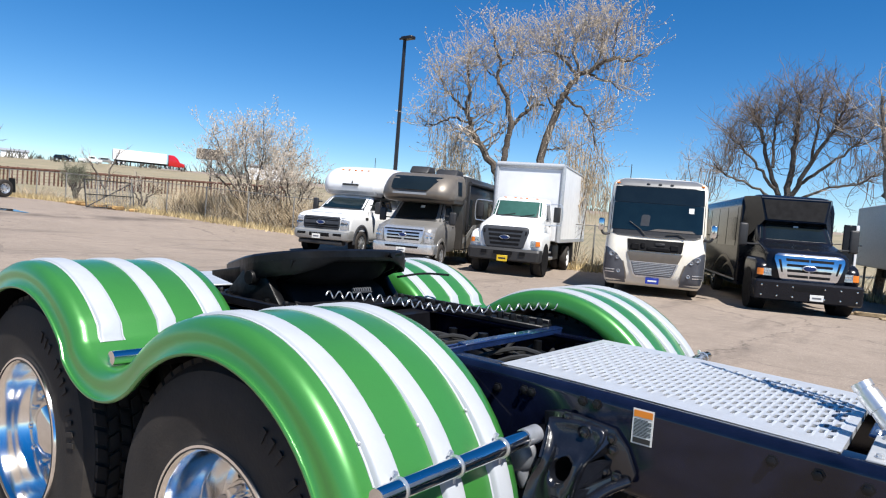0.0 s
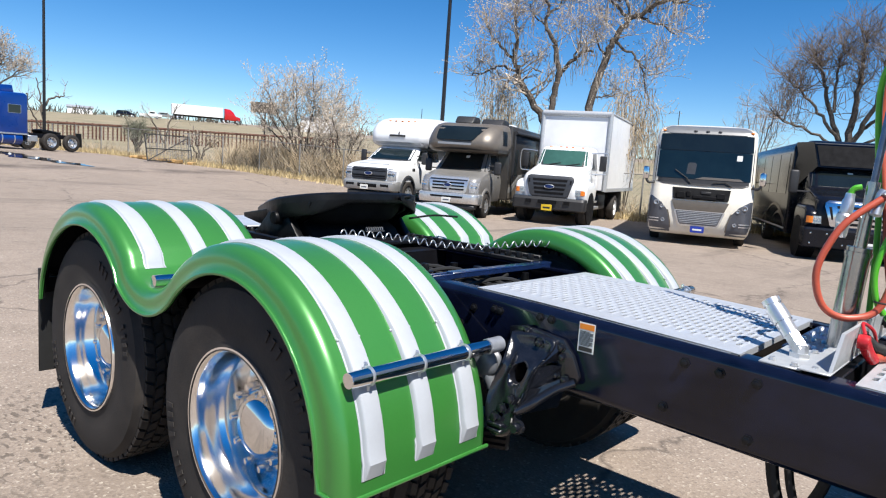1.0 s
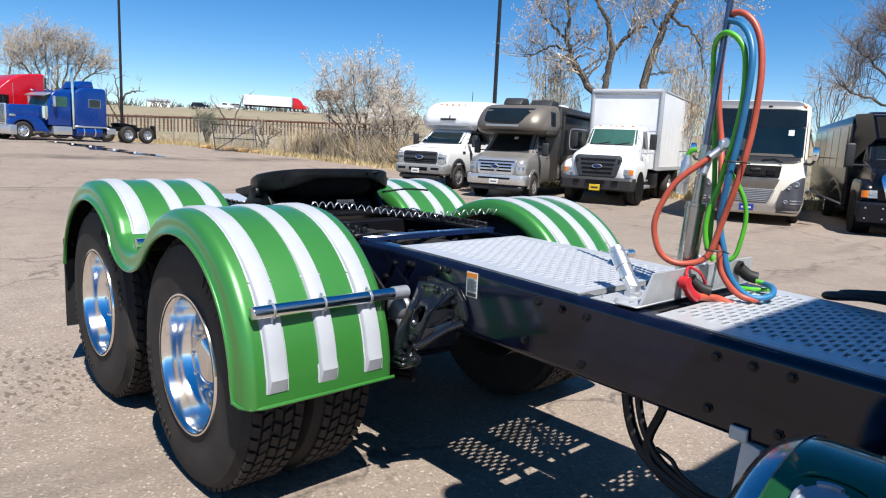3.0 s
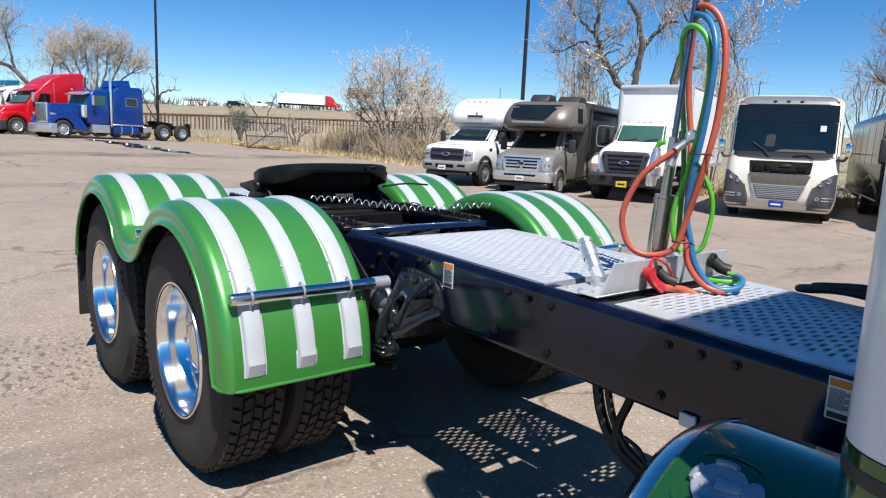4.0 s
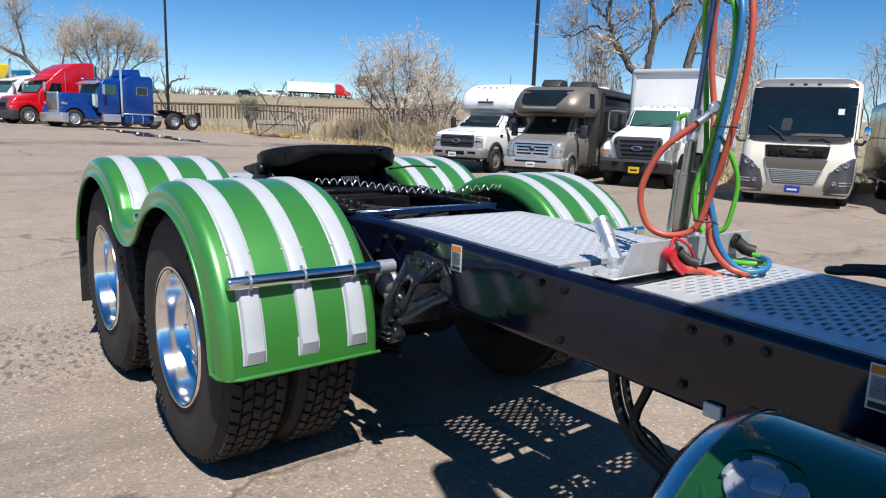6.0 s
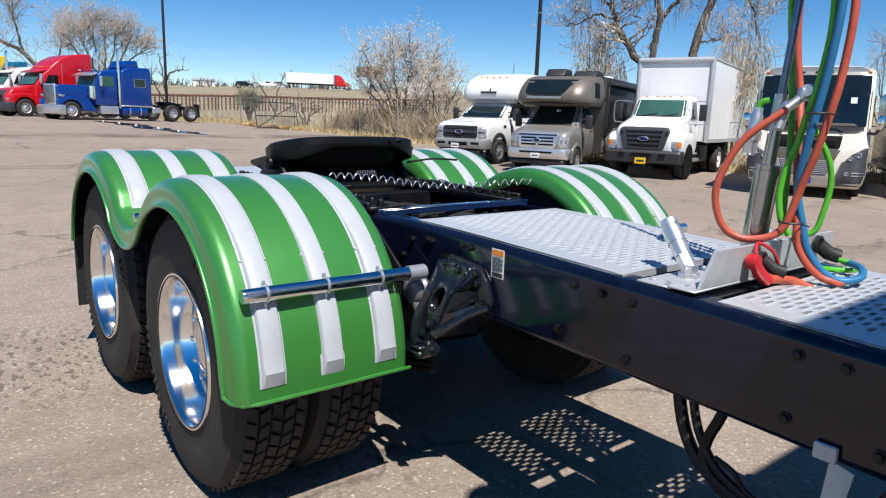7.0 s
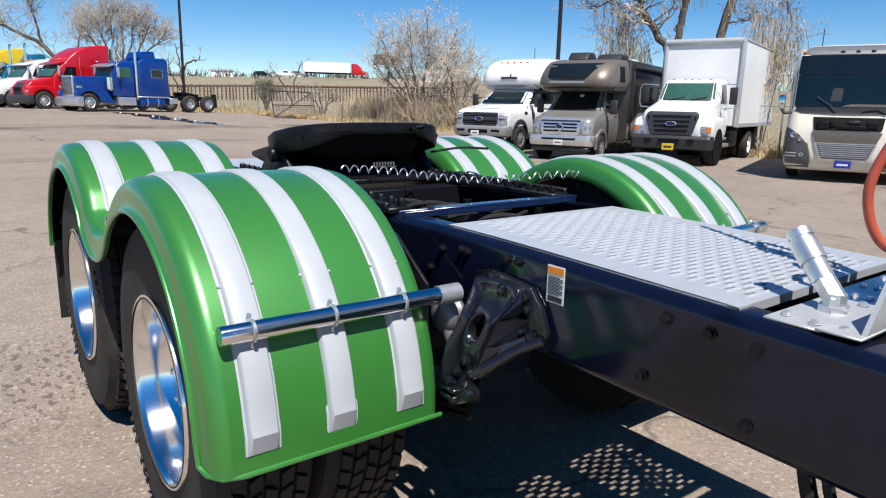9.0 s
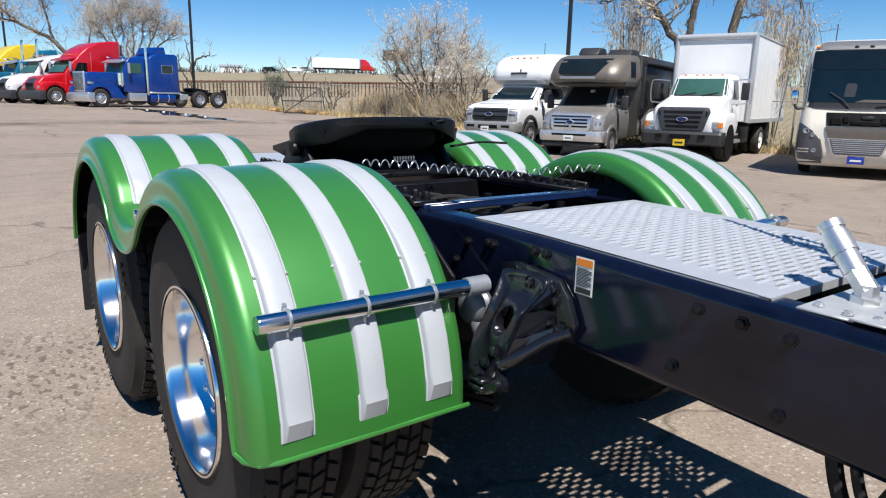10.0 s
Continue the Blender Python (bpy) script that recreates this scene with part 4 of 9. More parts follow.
    for s in (-1, 1):
        bm = bm0()
        prism(bm, [(0.2, -0.17), (0.13, -0.1), (0.06, -0.02), (-0.08, -0.02), (-0.16, -0.1), (-0.24, -0.17)], s * 0.37 - 0.022, s * 0.37 + 0.022, 0.008, m=Matrix.Translation((-0.98, 0, 1.15)))
        st = part("stand", bm, M_GREASE, fw)
        bm = bm0()
        lathe(bm, [(0.0001, s * 0.425), (0.03, s * 0.425), (0.034, s * 0.415), (0.034, s * 0.32), (0.0001, s * 0.32)], (-0.98, 0, 1.095), "y", 18)
        part("pivot_pin", bm, M_GREASE, st)
        for dx in (-0.16, 0.12):
            bm = bm0()
            hexbolt(bm, (-0.98 + dx, s * 0.41, 0.998), "z", 0.014, 0.016)
            part("bolt", bm, M_GREASE, st)
    bm = bm0()
    box(bm, -1.3, -0.66, -0.42, 0.42, 0.976, 0.998, 0.005)
    part("slide_plate", bm, M_BLACK_MATT, fw)
    bm = bm0()
    tube(bm, smooth_path([(-0.8, 0.36, 1.1), (-0.74, 0.5, 1.122), (-0.68, 0.64, 1.118)], 4), 0.006, 8)
    part("release_handle", bm, M_GREASE, fw)
    return fw


build_fifth_wheel()

# aluminium rear deck behind the fifth wheel
bm = bm0()
box(bm, -2.2, -1.62, -0.43, 0.43, RAIL_T + 0.002, RAIL_T + 0.012, 0.003)
part("rear_plate", bm, M_DECK, truck, "plain aluminium rear plate")

# coiled air line from the fifth wheel to the far fender
bm = bm0()
a, b = Vector((-0.74, -0.18, 1.04)), Vector((0.1, 0.59, 1.055))
d = (b - a).normalized()
u = d.cross(Vector((0, 0, 1))).normalized()
pts = []
turns, per = 25, 14
for k in range(turns * per + 1):
    f = k / (turns * per)
    sag = -0.024 * math.sin(math.pi * f) + 0.01 * math.sin(9 * f)
    c = a + (b - a) * f + Vector((0, 0, sag))
    t = 2 * math.pi * k / per
    r = 0.0163 + 0.0012 * math.sin(7 * f)
    pts.append(c + r * (math.cos(t) * u + math.sin(t) * Vector((0, 0, 1))))
tube(bm, pts, 0.0032, 6)
part("coiled_line", bm, M_STEEL, truck, "silver coiled air line")
bm = bm0()
tube(bm, smooth_path([b, (0.13, 0.62, 1.06), (0.17, 0.62, 1.03), (0.18, 0.6, 0.98)], 5), 0.004, 6)
tube(bm, [(0.18, 0.6, 0.9), (0.175, 0.6, 1.0), (0.19, 0.63, 1.05)], 0.004, 6)
part("line_hook", bm, M_RUBBER, truck)

# hose bracket between the two decks
BR_T = RAIL_T + drop(1.45)
bm = bm0()
box(bm, 1.355, 1.462, -0.402, -0.13, BR_T + 0.002, BR_T + 0.007, 0.0015)
box(bm, 1.455, 1.535, -0.41, 0.40, BR_T + 0.0075, BR_T + 0.0125, 0.0015)
slab(bm, (1.527, -0.39, BR_T + 0.006), (1.527, 0.38, BR_T + 0.006), (1.536, 0.37, BR_T + 0.108), (1.536, -0.335, BR_T + 0.112), 0.006)
bracket = part("hose_bracket", bm, M_GALV, truck, "bent galvanised hose bracket")
for x, y in ((1.38, -0.36), (1.44, -0.375), (1.44, -0.16), (1.49, -0.37), (1.38, -0.16)):
    bm = bm0()
    hexbolt(bm, (x, y, BR_T + 0.008), "z", 0.008, 0.008)
    part("bolt", bm, M_STEEL, bracket)
bm = bm0()
box(bm, 1.335, 1.46, -0.11, 0.40, BR_T - 0.01, BR_T, 0.003)
part("back_plate", bm, M_NAVY, bracket)
for k in range(14):
    bm = bm0()
    x, y = 1.355 + 0.03 * (k % 4), -0.06 + 0.12 * (k // 4)
    lathe(bm, [(0.0001, 0), (0.009, 0), (0.006, 0.006), (0.0001, 0.006)], (x, y, BR_T), "z", 8)
    part("rivet", bm, M_STEEL, bracket)
bm = bm0()
tube(bm, [(1.42, -0.25, BR_T + 0.006), (1.42, -0.25, BR_T + 0.02)], 0.03, 6)
tube(bm, [(1.42, -0.25, BR_T + 0.006), (1.42, -0.25, BR_T + 0.045)], 0.023, 8)
tube(bm, [(1.425, -0.252, BR_T + 0.028), (1.39, -0.24, BR_T + 0.065)], 0.023, 6)
tube(bm, [(1.39, -0.24, BR_T + 0.062), (1.36, -0.229, BR_T + 0.096)], 0.024, 16)
tube(bm, [(1.362, -0.23, BR_T + 0.094), (1.33, -0.218, BR_T + 0.128)], 0.0275, 16)
tube(bm, [(1.332, -0.219, BR_T + 0.126), (1.322, -0.215, BR_T + 0.138)], 0.023, 16)
tube(bm, [(1.323, -0.215, BR_T + 0.137), (1.313, -0.212, BR_T + 0.15)], 0.026, 16)
part("hydraulic_coupler", bm, M_STEEL, bracket, "shiny zinc hydraulic coupler set at a slant")
bm = bm0()
tube(bm, [(1.49, 0.12, BR_T + 0.02), (1.47, 0.15, BR_T + 0.06)], 0.016, 8)
tube(bm, [(1.47, 0.15, BR_T + 0.06), (1.42, 0.18, BR_T + 0.1)], 0.02, 12)
part("hydraulic_coupler", bm, M_STEEL, bracket)

# hose post
POST = Vector((1.47, -0.015, BR_T))
LEAN_V = Vector((0.055, 0.02, 1.0)).normalized()
bm = bm0()
for z0, z1, r in ((0.0, 0.31, 0.035), (0.295, 0.308, 0.038), (0.308, 0.322, 0.035), (0.322, 0.52, 0.018)):
    tube(bm, [POST + LEAN_V * z0, POST + LEAN_V * z1], r, 20)
post = part("hose_post", bm, M_POST, truck, "chrome spring hose post with hanging hoses")
bm = bm0()
tube(bm, [POST + LEAN_V * 0.49, POST + LEAN_V * 1.45], 0.0105, 14)
part("post_rod", bm, M_POST_ROD, post)
bm = bm0()
tube(bm, [POST + LEAN_V * 0.06 + Vector((0, 0, 0)), POST + LEAN_V * 0.075], 0.031, 16)
part("post_tie", bm, M_RUBBER, post)

RIGHT_V = Vector((0.634, 0.776, 0.0))
BACK_V = Vector((-0.776, 0.634, 0.0))


def hz(u, z, d=0.0):
    """A place beside the post: u along the hose fan, z up, d behind it."""
    f = min(1.0, max(0.0, (z - 1.25) / 0.35))
    low = RIGHT_V if u > 0 else Vector((0.25, 1.2, 0.0))
    p = POST + LEAN_V * (z - BR_T) + Vector((0.035, -0.005, 0.0)) + low.lerp(Vector((0.84, -0.42, 0.0)), f) * u + BACK_V * d * (1 - 0.6 * f)
    return (p.x, p.y, z)


def hose(name, material, pts, r, label=""):
    bm = bm0()
    tube(bm, smooth_path([tuple(p) if isinstance(p, Vector) else hz(*p) for p in pts], 6), r, 10)
    return part(name, bm, material, post, label)


def vecs(*pts):
    return [Vector(p) for p in pts]


hose("red_hose", M_RED_HOSE, [(0.0, 1.44, -0.05), (-0.035, 1.417, -0.05)] + vecs((1.464, -0.103, 1.338), (1.427, -0.126, 1.263), (1.409, -0.137, 1.189), (1.417, -0.132, 1.122), (1.441, -0.118, 1.074),
     (1.48, -0.093, 1.053), (1.524, -0.066, 1.058), (1.554, -0.047, 1.076), (1.572, -0.036, 1.111), (1.587, -0.03, 1.178), (1.603, -0.03, 1.24), (1.621, -0.032, 1.3), (1.645, -0.03, 1.417), (1.655, -0.02, 1.514),
     (1.662, -0.018, 1.66), (1.648, -0.01, 1.769), (1.62, -0.006, 1.838), (1.581, -0.008, 1.876), (1.54, 0.0, 1.885)), 0.0105, "red air hose looped over the post")
hose("red_hose", M_RED_HOSE, vecs((1.54, 0.01, 1.885), (1.5, 0.05, 1.865), (1.482, 0.075, 1.8), (1.476, 0.085, 1.68), (1.487, 0.085, 1.572), (1.51, 0.08, 1.466), (1.528, 0.058, 1.393), (1.55, 0.03, 1.27), (1.588, -0.012, 1.107), (1.596, -0.014, 1.05),
     (1.622, -0.004, 1.0), (1.652, 0.018, 0.965), (1.68, 0.035, 0.952), (1.7, 0.06, 0.948)), 0.0105)
hose("blue_hose", M_BLUE_HOSE, vecs((1.53, 0.0, 1.862), (1.575, -0.012, 1.845), (1.618, -0.032, 1.798), (1.642, -0.048, 1.724), (1.64, -0.05, 1.608), (1.626, -0.048, 1.474), (1.607, -0.046, 1.356), (1.588, -0.03, 1.25), (1.583, -0.015, 1.18),
     (1.602, -0.006, 1.1), (1.615, 0.0, 1.045), (1.638, 0.015, 1.0), (1.662, 0.03, 0.972), (1.69, 0.05, 0.956), (1.716, 0.08, 0.957), (1.725, 0.12, 0.966), (1.69, 0.2, 0.975), (1.62, 0.27, 0.972)), 0.0105, "blue air hose looped over the post")
hose("green_hose", M_GREEN_HOSE, vecs((1.53, 0.03, 1.06), (1.525, 0.035, 1.2), (1.515, 0.045, 1.35), (1.495, 0.05, 1.5), (1.478, 0.045, 1.64), (1.474, 0.033, 1.728), (1.487, 0.005, 1.784), (1.515, -0.02, 1.812), (1.55, -0.034, 1.816),
     (1.588, -0.032, 1.788), (1.612, -0.034, 1.735), (1.619, -0.034, 1.61), (1.603, -0.035, 1.47), (1.583, -0.03, 1.395), (1.566, -0.022, 1.32), (1.546, -0.03, 1.246), (1.54, -0.034, 1.18), (1.552, -0.03, 1.113), (1.575, -0.02, 1.07)), 0.009, "bright green cable looped over the post")
hose("green_hose", M_GREEN_HOSE, vecs((1.585, 0.005, 1.37), (1.608, 0.01, 1.341), (1.637, 0.027, 1.272), (1.644, 0.032, 1.209), (1.637, 0.028, 1.142), (1.626, 0.021, 1.09), (1.6, 0.01, 1.069), (1.575, 0.0, 1.055)), 0.008)
hose("green_hose", M_GREEN_HOSE, vecs((1.59, 0.15, 0.962), (1.607, 0.2, 0.954), (1.639, 0.24, 0.952), (1.66, 0.256, 0.956), (1.65, 0.25, 0.974), (1.615, 0.241, 0.98)), 0.008)
for p in ((1.578, -0.028, 1.108), (1.615, -0.037, 1.405)):
    bm = bm0()
    lathe(bm, [(0.031, -0.003), (0.034, 0), (0.031, 0.003)], p, "z", 16, closed=True)
    tube(bm, [(p[0] + 0.03, p[1] - 0.005, p[2]), (p[0] + 0.055, p[1] - 0.01, p[2] - 0.004)], 0.002, 5)
    part("cable_tie", bm, M_RUBBER, post)
# gladhand hung on the post
bm = bm0()
tube(bm, [hz(-0.045, 1.415, -0.055), hz(-0.01, 1.435, -0.05), hz(0.015, 1.45, -0.04)], 0.013, 10)
box(bm, -0.015, 0.022, -0.014, 0.014, -0.016, 0.018, 0.006, 2, m=Matrix.Translation(hz(0.02, 1.455, -0.04)) @ pose(0, 0, 0, 0, 0, 50))
lathe(bm, [(0.0001, -0.012), (0.016, -0.012), (0.018, 0.0), (0.016, 0.012), (0.0001, 0.012)], hz(0.03, 1.465, -0.045), "y", 14)
part("gladhand", bm, M_STEEL, post, "silver gladhand coupling")
bm = bm0()
tube(bm, [hz(-0.045, 1.36, -0.02), hz(-0.03, 1.42, -0.02), hz(-0.02, 1.43, -0.02)], 0.015, 10)
part("gladhand", bm, M_STEEL, post)
bm = bm0()
lathe(bm, [(0.0001, 1.285), (0.015, 1.285), (0.019, 1.292), (0.019, 1.325), (0.023, 1.33), (0.023, 1.352), (0.018, 1.358), (0.018, 1.395), (0.014, 1.402), (0.013, 1.42), (0.0001, 1.42)], (0, 0, 0), "z", 16)
bm.transform(pose(1.438, -0.02, 1.35, 0, 6, 0) @ Matrix.Translation((0, 0, -1.35)))
hung = part("hanging_coupler", bm, M_STEEL, post, "silver quick coupler hanging beside the post")
bm = bm0()
tube(bm, smooth_path([(1.444, -0.02, 1.416), (1.448, -0.02, 1.427), (1.456, -0.018, 1.436), (1.47, -0.012, 1.44)], 4), 0.009, 8)
part("green_hose_end", bm, M_GREEN_HOSE, hung)
# couplings low on the bracket
bm = bm0()
tube(bm, smooth_path([(1.560, -0.18, 1.035), (1.57, -0.155, 1.0), (1.58, -0.125, 0.975)], 4), 0.017, 10)
lathe(bm, [(0.0001, -0.014), (0.02, -0.014), (0.023, 0), (0.02, 0.014), (0.0001, 0.014)], (1.560, -0.175, 1.03), "x", 14)
part("gladhand", bm, M_RED_PLASTIC, bracket, "red gladhand coupling", m=pose(0, 0, -0.022))
bm = bm0()
tube(bm, smooth_path([(1.58, -0.12, 0.98), (1.595, -0.07, 0.975), (1.61, -0.03, 0.968), (1.645, 0.0, 0.95)], 4), 0.0125, 10)
part("red_hose", bm, M_RED_HOSE, bracket, m=pose(0, 0, -0.022))
bm = bm0()
tube(bm, smooth_path([(1.560, -0.17, 1.05), (1.545, -0.13, 1.075), (1.565, -0.08, 1.05), (1.575, -0.05, 1.0)], 5), 0.005, 8)
part("red_cord", bm, M_RED_PLASTIC, bracket, m=pose(0, 0, -0.022))
for y, z, r in ((-0.09, 1.005, 0.017), (0.265, 1.013, 0.022)):
    bm = bm0()
    tube(bm, [(1.550, y - 0.02, z + 0.025), (1.575, y, z), (1.6, y + 0.018, z - 0.008)], r, 12)
    lathe(bm, [(r * 0.9, 0), (r * 1.25, 0), (r * 1.25, 0.012), (r * 0.9, 0.012)], (1.545, y - 0.02, z + 0.025), "x", 12, closed=True)
    part("plug_socket", bm, M_RUBBER, bracket, "black plug socket", m=pose(0, 0, -0.022))
for r, z, e in ((0.014, 0.945, 0.0), (0.013, 0.962, 0.05), (0.012, 0.951, 0.03)):
    bm = bm0()
    tube(bm, smooth_path([(2.7, 0.4, z - 0.03), (2.3, 0.39, z - 0.02), (2.05 + e, 0.395, z + 0.012), (1.93 + e, 0.4, z + 0.016), (1.83 + e, 0.405, z), (1.79 + e, 0.435, z - 0.006), (1.84 + e, 0.465, z), (1.95 + e, 0.47, z + 0.012),
                          (2.1, 0.465, z + 0.008), (2.3, 0.47, z - 0.015), (2.7, 0.47, z - 0.03)], 6), r, 8)
    part("coiled_hose", bm, M_RUBBER, truck, "black rubber hose coiled beside the deck")

# hoses that hang under the rails
for r, pts in ((0.02, [(1.36, 0.76), (1.36, 0.56), (1.415, 0.40), (1.53, 0.315), (1.75, 0.28), (2.3, 0.36)]), (0.014, [(1.405, 0.76), (1.41, 0.56), (1.46, 0.42), (1.56, 0.335), (1.76, 0.30), (2.3, 0.38)]),
               (0.017, [(1.54, 0.76), (1.51, 0.56), (1.468, 0.44), (1.47, 0.36), (1.56, 0.29), (1.8, 0.25), (2.3, 0.32)]), (0.008, [(1.5, 0.4), (1.56, 0.38), (1.6, 0.34), (1.7, 0.3)])):
    bm = bm0()
    tube(bm, smooth_path([(x, -0.15 + 0.02 * math.sin(40 * r * x), z) for x, z in pts], 6), r, 8)
    part("hanging_hose", bm, M_RUBBER, truck, "black hose hanging under the frame")
bm = bm0()
box(bm, 1.87, 1.92, -0.446, -0.434, 0.66, 0.698, 0.003)
prism(bm, [(1.902, 0.664), (1.954, 0.65), (1.93, 0.48), (1.888, 0.48)], -0.433, -0.421, 0.003)
part("tank_bracket", bm, M_GREY_PAINT, truck, "grey steel tank bracket")

# fuel tank with cap
TY, TZ, TR = -0.86, 0.545, 0.34
bm = bm0()
lathe(bm, [(0.0001, 2.112), (TR - 0.12, 2.115), (TR - 0.07, 2.118), (TR - 0.035, 2.13), (TR - 0.012, 2.155), (TR - 0.002, 2.19), (TR, 2.22), (TR, 3.35), (TR - 0.04, 3.4), (0.0001, 3.4)], (0, TY, TZ), "x", 64)
tank = part("fuel_tank", bm, M_TANK, truck, "dark green metallic cylindrical fuel tank")
bm = bm0()
lathe(bm, [(TR - 0.085, 2.112), (TR - 0.07, 2.1155), (TR - 0.034, 2.1275), (TR - 0.0105, 2.153), (TR + 0.0005, 2.186), (TR - 0.004, 2.188), (TR - 0.02, 2.16), (TR - 0.085, 2.125)], (0, TY, TZ), "x", 64, closed=True)
part("tank_end_rim", bm, M_TANK_RIM, tank, "polished aluminium rim at the tank end")
nrm = Vector((0, -0.162, math.sqrt(TR ** 2 - 0.162 ** 2))).normalized()
cap_m = Matrix.Translation(Vector((2.283, TY, TZ)) + nrm * TR) @ Vector((0, 0, 1)).rotation_difference(nrm).to_matrix().to_4x4() @ Matrix.Rotation(radians(45), 4, "Z") @ Matrix.Diagonal((0.79, 0.79, 0.5, 1))
bm = bm0()
lathe(bm, [(0.06, -0.012), (0.06, 0.008), (0.057, 0.012), (0.0001, 0.012)], (0, 0, 0), "z", 40)
bm.transform(cap_m)
cap = part("filler_cap", bm, M_CAP, tank, "dull metal locking filler cap")
for k, (a0, a1) in enumerate(((27, 77), (105, 150), (197, 247))):
    bm = bm0()
    arc = [(radians(a0 + (a1 - a0) * i / 10)) for i in range(11)]
    rows = [[bm.verts.new((r * math.cos(a), r * math.sin(a), z)) for r, z in ((0.064, 0.0), (0.064, 0.021), (0.061, 0.024), (0.054, 0.024), (0.052, 0.011))] for a in arc]
    for p, q in zip(rows, rows[1:]):
        for i in range(4):
            bm.faces.new((p[i], q[i], q[i + 1], p[i + 1]))
    bm.faces.new(rows[0])
    bm.faces.new(rows[-1])
    bm.transform(cap_m)
    part("cap_lug", bm, M_CAP, cap)
bm = bm0()
box(bm, -0.006, 0.05, -0.017, 0.015, 0.011, 0.021, 0.003, m=Matrix.Rotation(radians(-32), 4, "Z"))
bm.transform(cap_m)
part("cap_handle", bm, M_CAP, cap)
bm = bm0()
lathe(bm, [(0.03, 0.0), (0.03, 0.017), (0.027, 0.02), (0.0001, 0.02)], (0, 0, 0), "z", 20)
bm.transform(cap_m @ Matrix.Translation((0.058, -0.046, 0.002)) @ Matrix.Rotation(radians(-32), 4, "Z") @ Matrix.Diagonal((0.75, 1.0, 1, 1)))
part("cap_tongue", bm, M_CAP, cap)
for x, y, r in ((-0.026, 0.004, 0.013), (0.0, 0.012, 0.007)):
    bm = bm0()
    lathe(bm, [(r, 0.011), (r, 0.0165), (r * 0.75, 0.0165), (r * 0.7, 0.014), (0.0001, 0.014)], (x, y, 0), "z", 18)
    bm.transform(cap_m)
    part("cap_lock", bm, M_CAP, cap)
bm = bm0()
lathe(bm, [(0.1, -0.006), (0.106, -0.001), (0.1, 0.002), (0.096, -0.001)], (0, 0, -0.006), "z", 36, closed=True)
bm.transform(cap_m)
part("filler_neck_ring", bm, M_TANK, tank)

# exhaust stack: white over green, at the cab's corner
SX, SY = 2.58, -1.035
bm = bm0()
lathe(bm, [(0.108, 1.03), (0.108, 3.25)], (SX, SY, 0), "z", 48)
stack = part("stack_sleeve", bm, M_WHITE, truck, "white painted stack sleeve with green foot")
bm = bm0()
lathe(bm, [(0.105, 0.72), (0.109, 0.74), (0.109, 1.0), (0.109, 1.028)], (SX, SY, 0), "z", 48)
part("stack_foot", bm, M_TANK, stack)
bm = bm0()
lathe(bm, [(0.1092, 0.985), (0.1102, 0.986), (0.1102, 1.006), (0.1092, 1.007)], (SX, SY, 0), "z", 48, closed=True)
part("stack_band", bm, M_INK, stack, "black pinstripe band")
bm = bm0()
lathe(bm, [(0.105, 0.72), (0.124, 0.72), (0.124, 0.895), (0.118, 0.905), (0.105, 0.905)], (SX, SY, 0), "z", 40, closed=True)
tube(bm, [(SX, SY, 0.7), (SX + 0.3, SY + 0.25, 0.68), (SX + 0.8, SY + 0.6, 0.68)], 0.07, 14)
part("stack_elbow", bm, M_CHROME, stack)

# the sleeper behind the decks, which shades them
bm = bm0()
prism(bm, [(3.135, 0.95), (5.2, 0.95), (5.2, 3.1), (4.7, 3.6), (3.195, 3.5), (3.135, 3.4)], -1.18, 1.18, 0.07, 3)
sleeper = part("sleeper_cab", bm, M_WHITE, truck, "white sleeper cab")
bm = bm0()
box(bm, 3.13, 5.205, -1.186, 1.186, 1.0, 1.35, 0.02)
part("sleeper_band", bm, M_GREEN, sleeper)
bm = bm0()
box(bm, 3.02, 5.2, -1.16, 1.16, 0.32, 0.96, 0.04)
part("side_fairing", bm, M_GREEN, sleeper)
# Blocks added out of view beside the sleeper to shade the tank.
for s in (-1, 1):
    bm = bm0()
    prism(bm, [(2.8, 1.15), (3.2, 1.0), (3.2, 2.0), (2.83, 1.87), (2.8, 1.83)], *sorted((s * 0.98, s * 1.3)), 0.02)
    part("side_extender", bm, M_WHITE, sleeper, "white block added beside the sleeper to shade the tank")
bm = bm0()
lathe(bm, [(0.0001, 2.112), (TR - 0.07, 2.118), (TR - 0.012, 2.155), (TR, 2.22), (TR, 3.0), (0.0001, 3.0)], (0, -TY, TZ), "x", 40)
part("fuel_tank", bm, M_TANK, truck, "dark green metallic cylindrical fuel tank")


# ---- parked vehicles ----
def on_ray(dx, dy, dist):
    n = math.hypot(dx, dy)
    return 1.96 + dx / n * dist, -1.72 + dy / n * dist


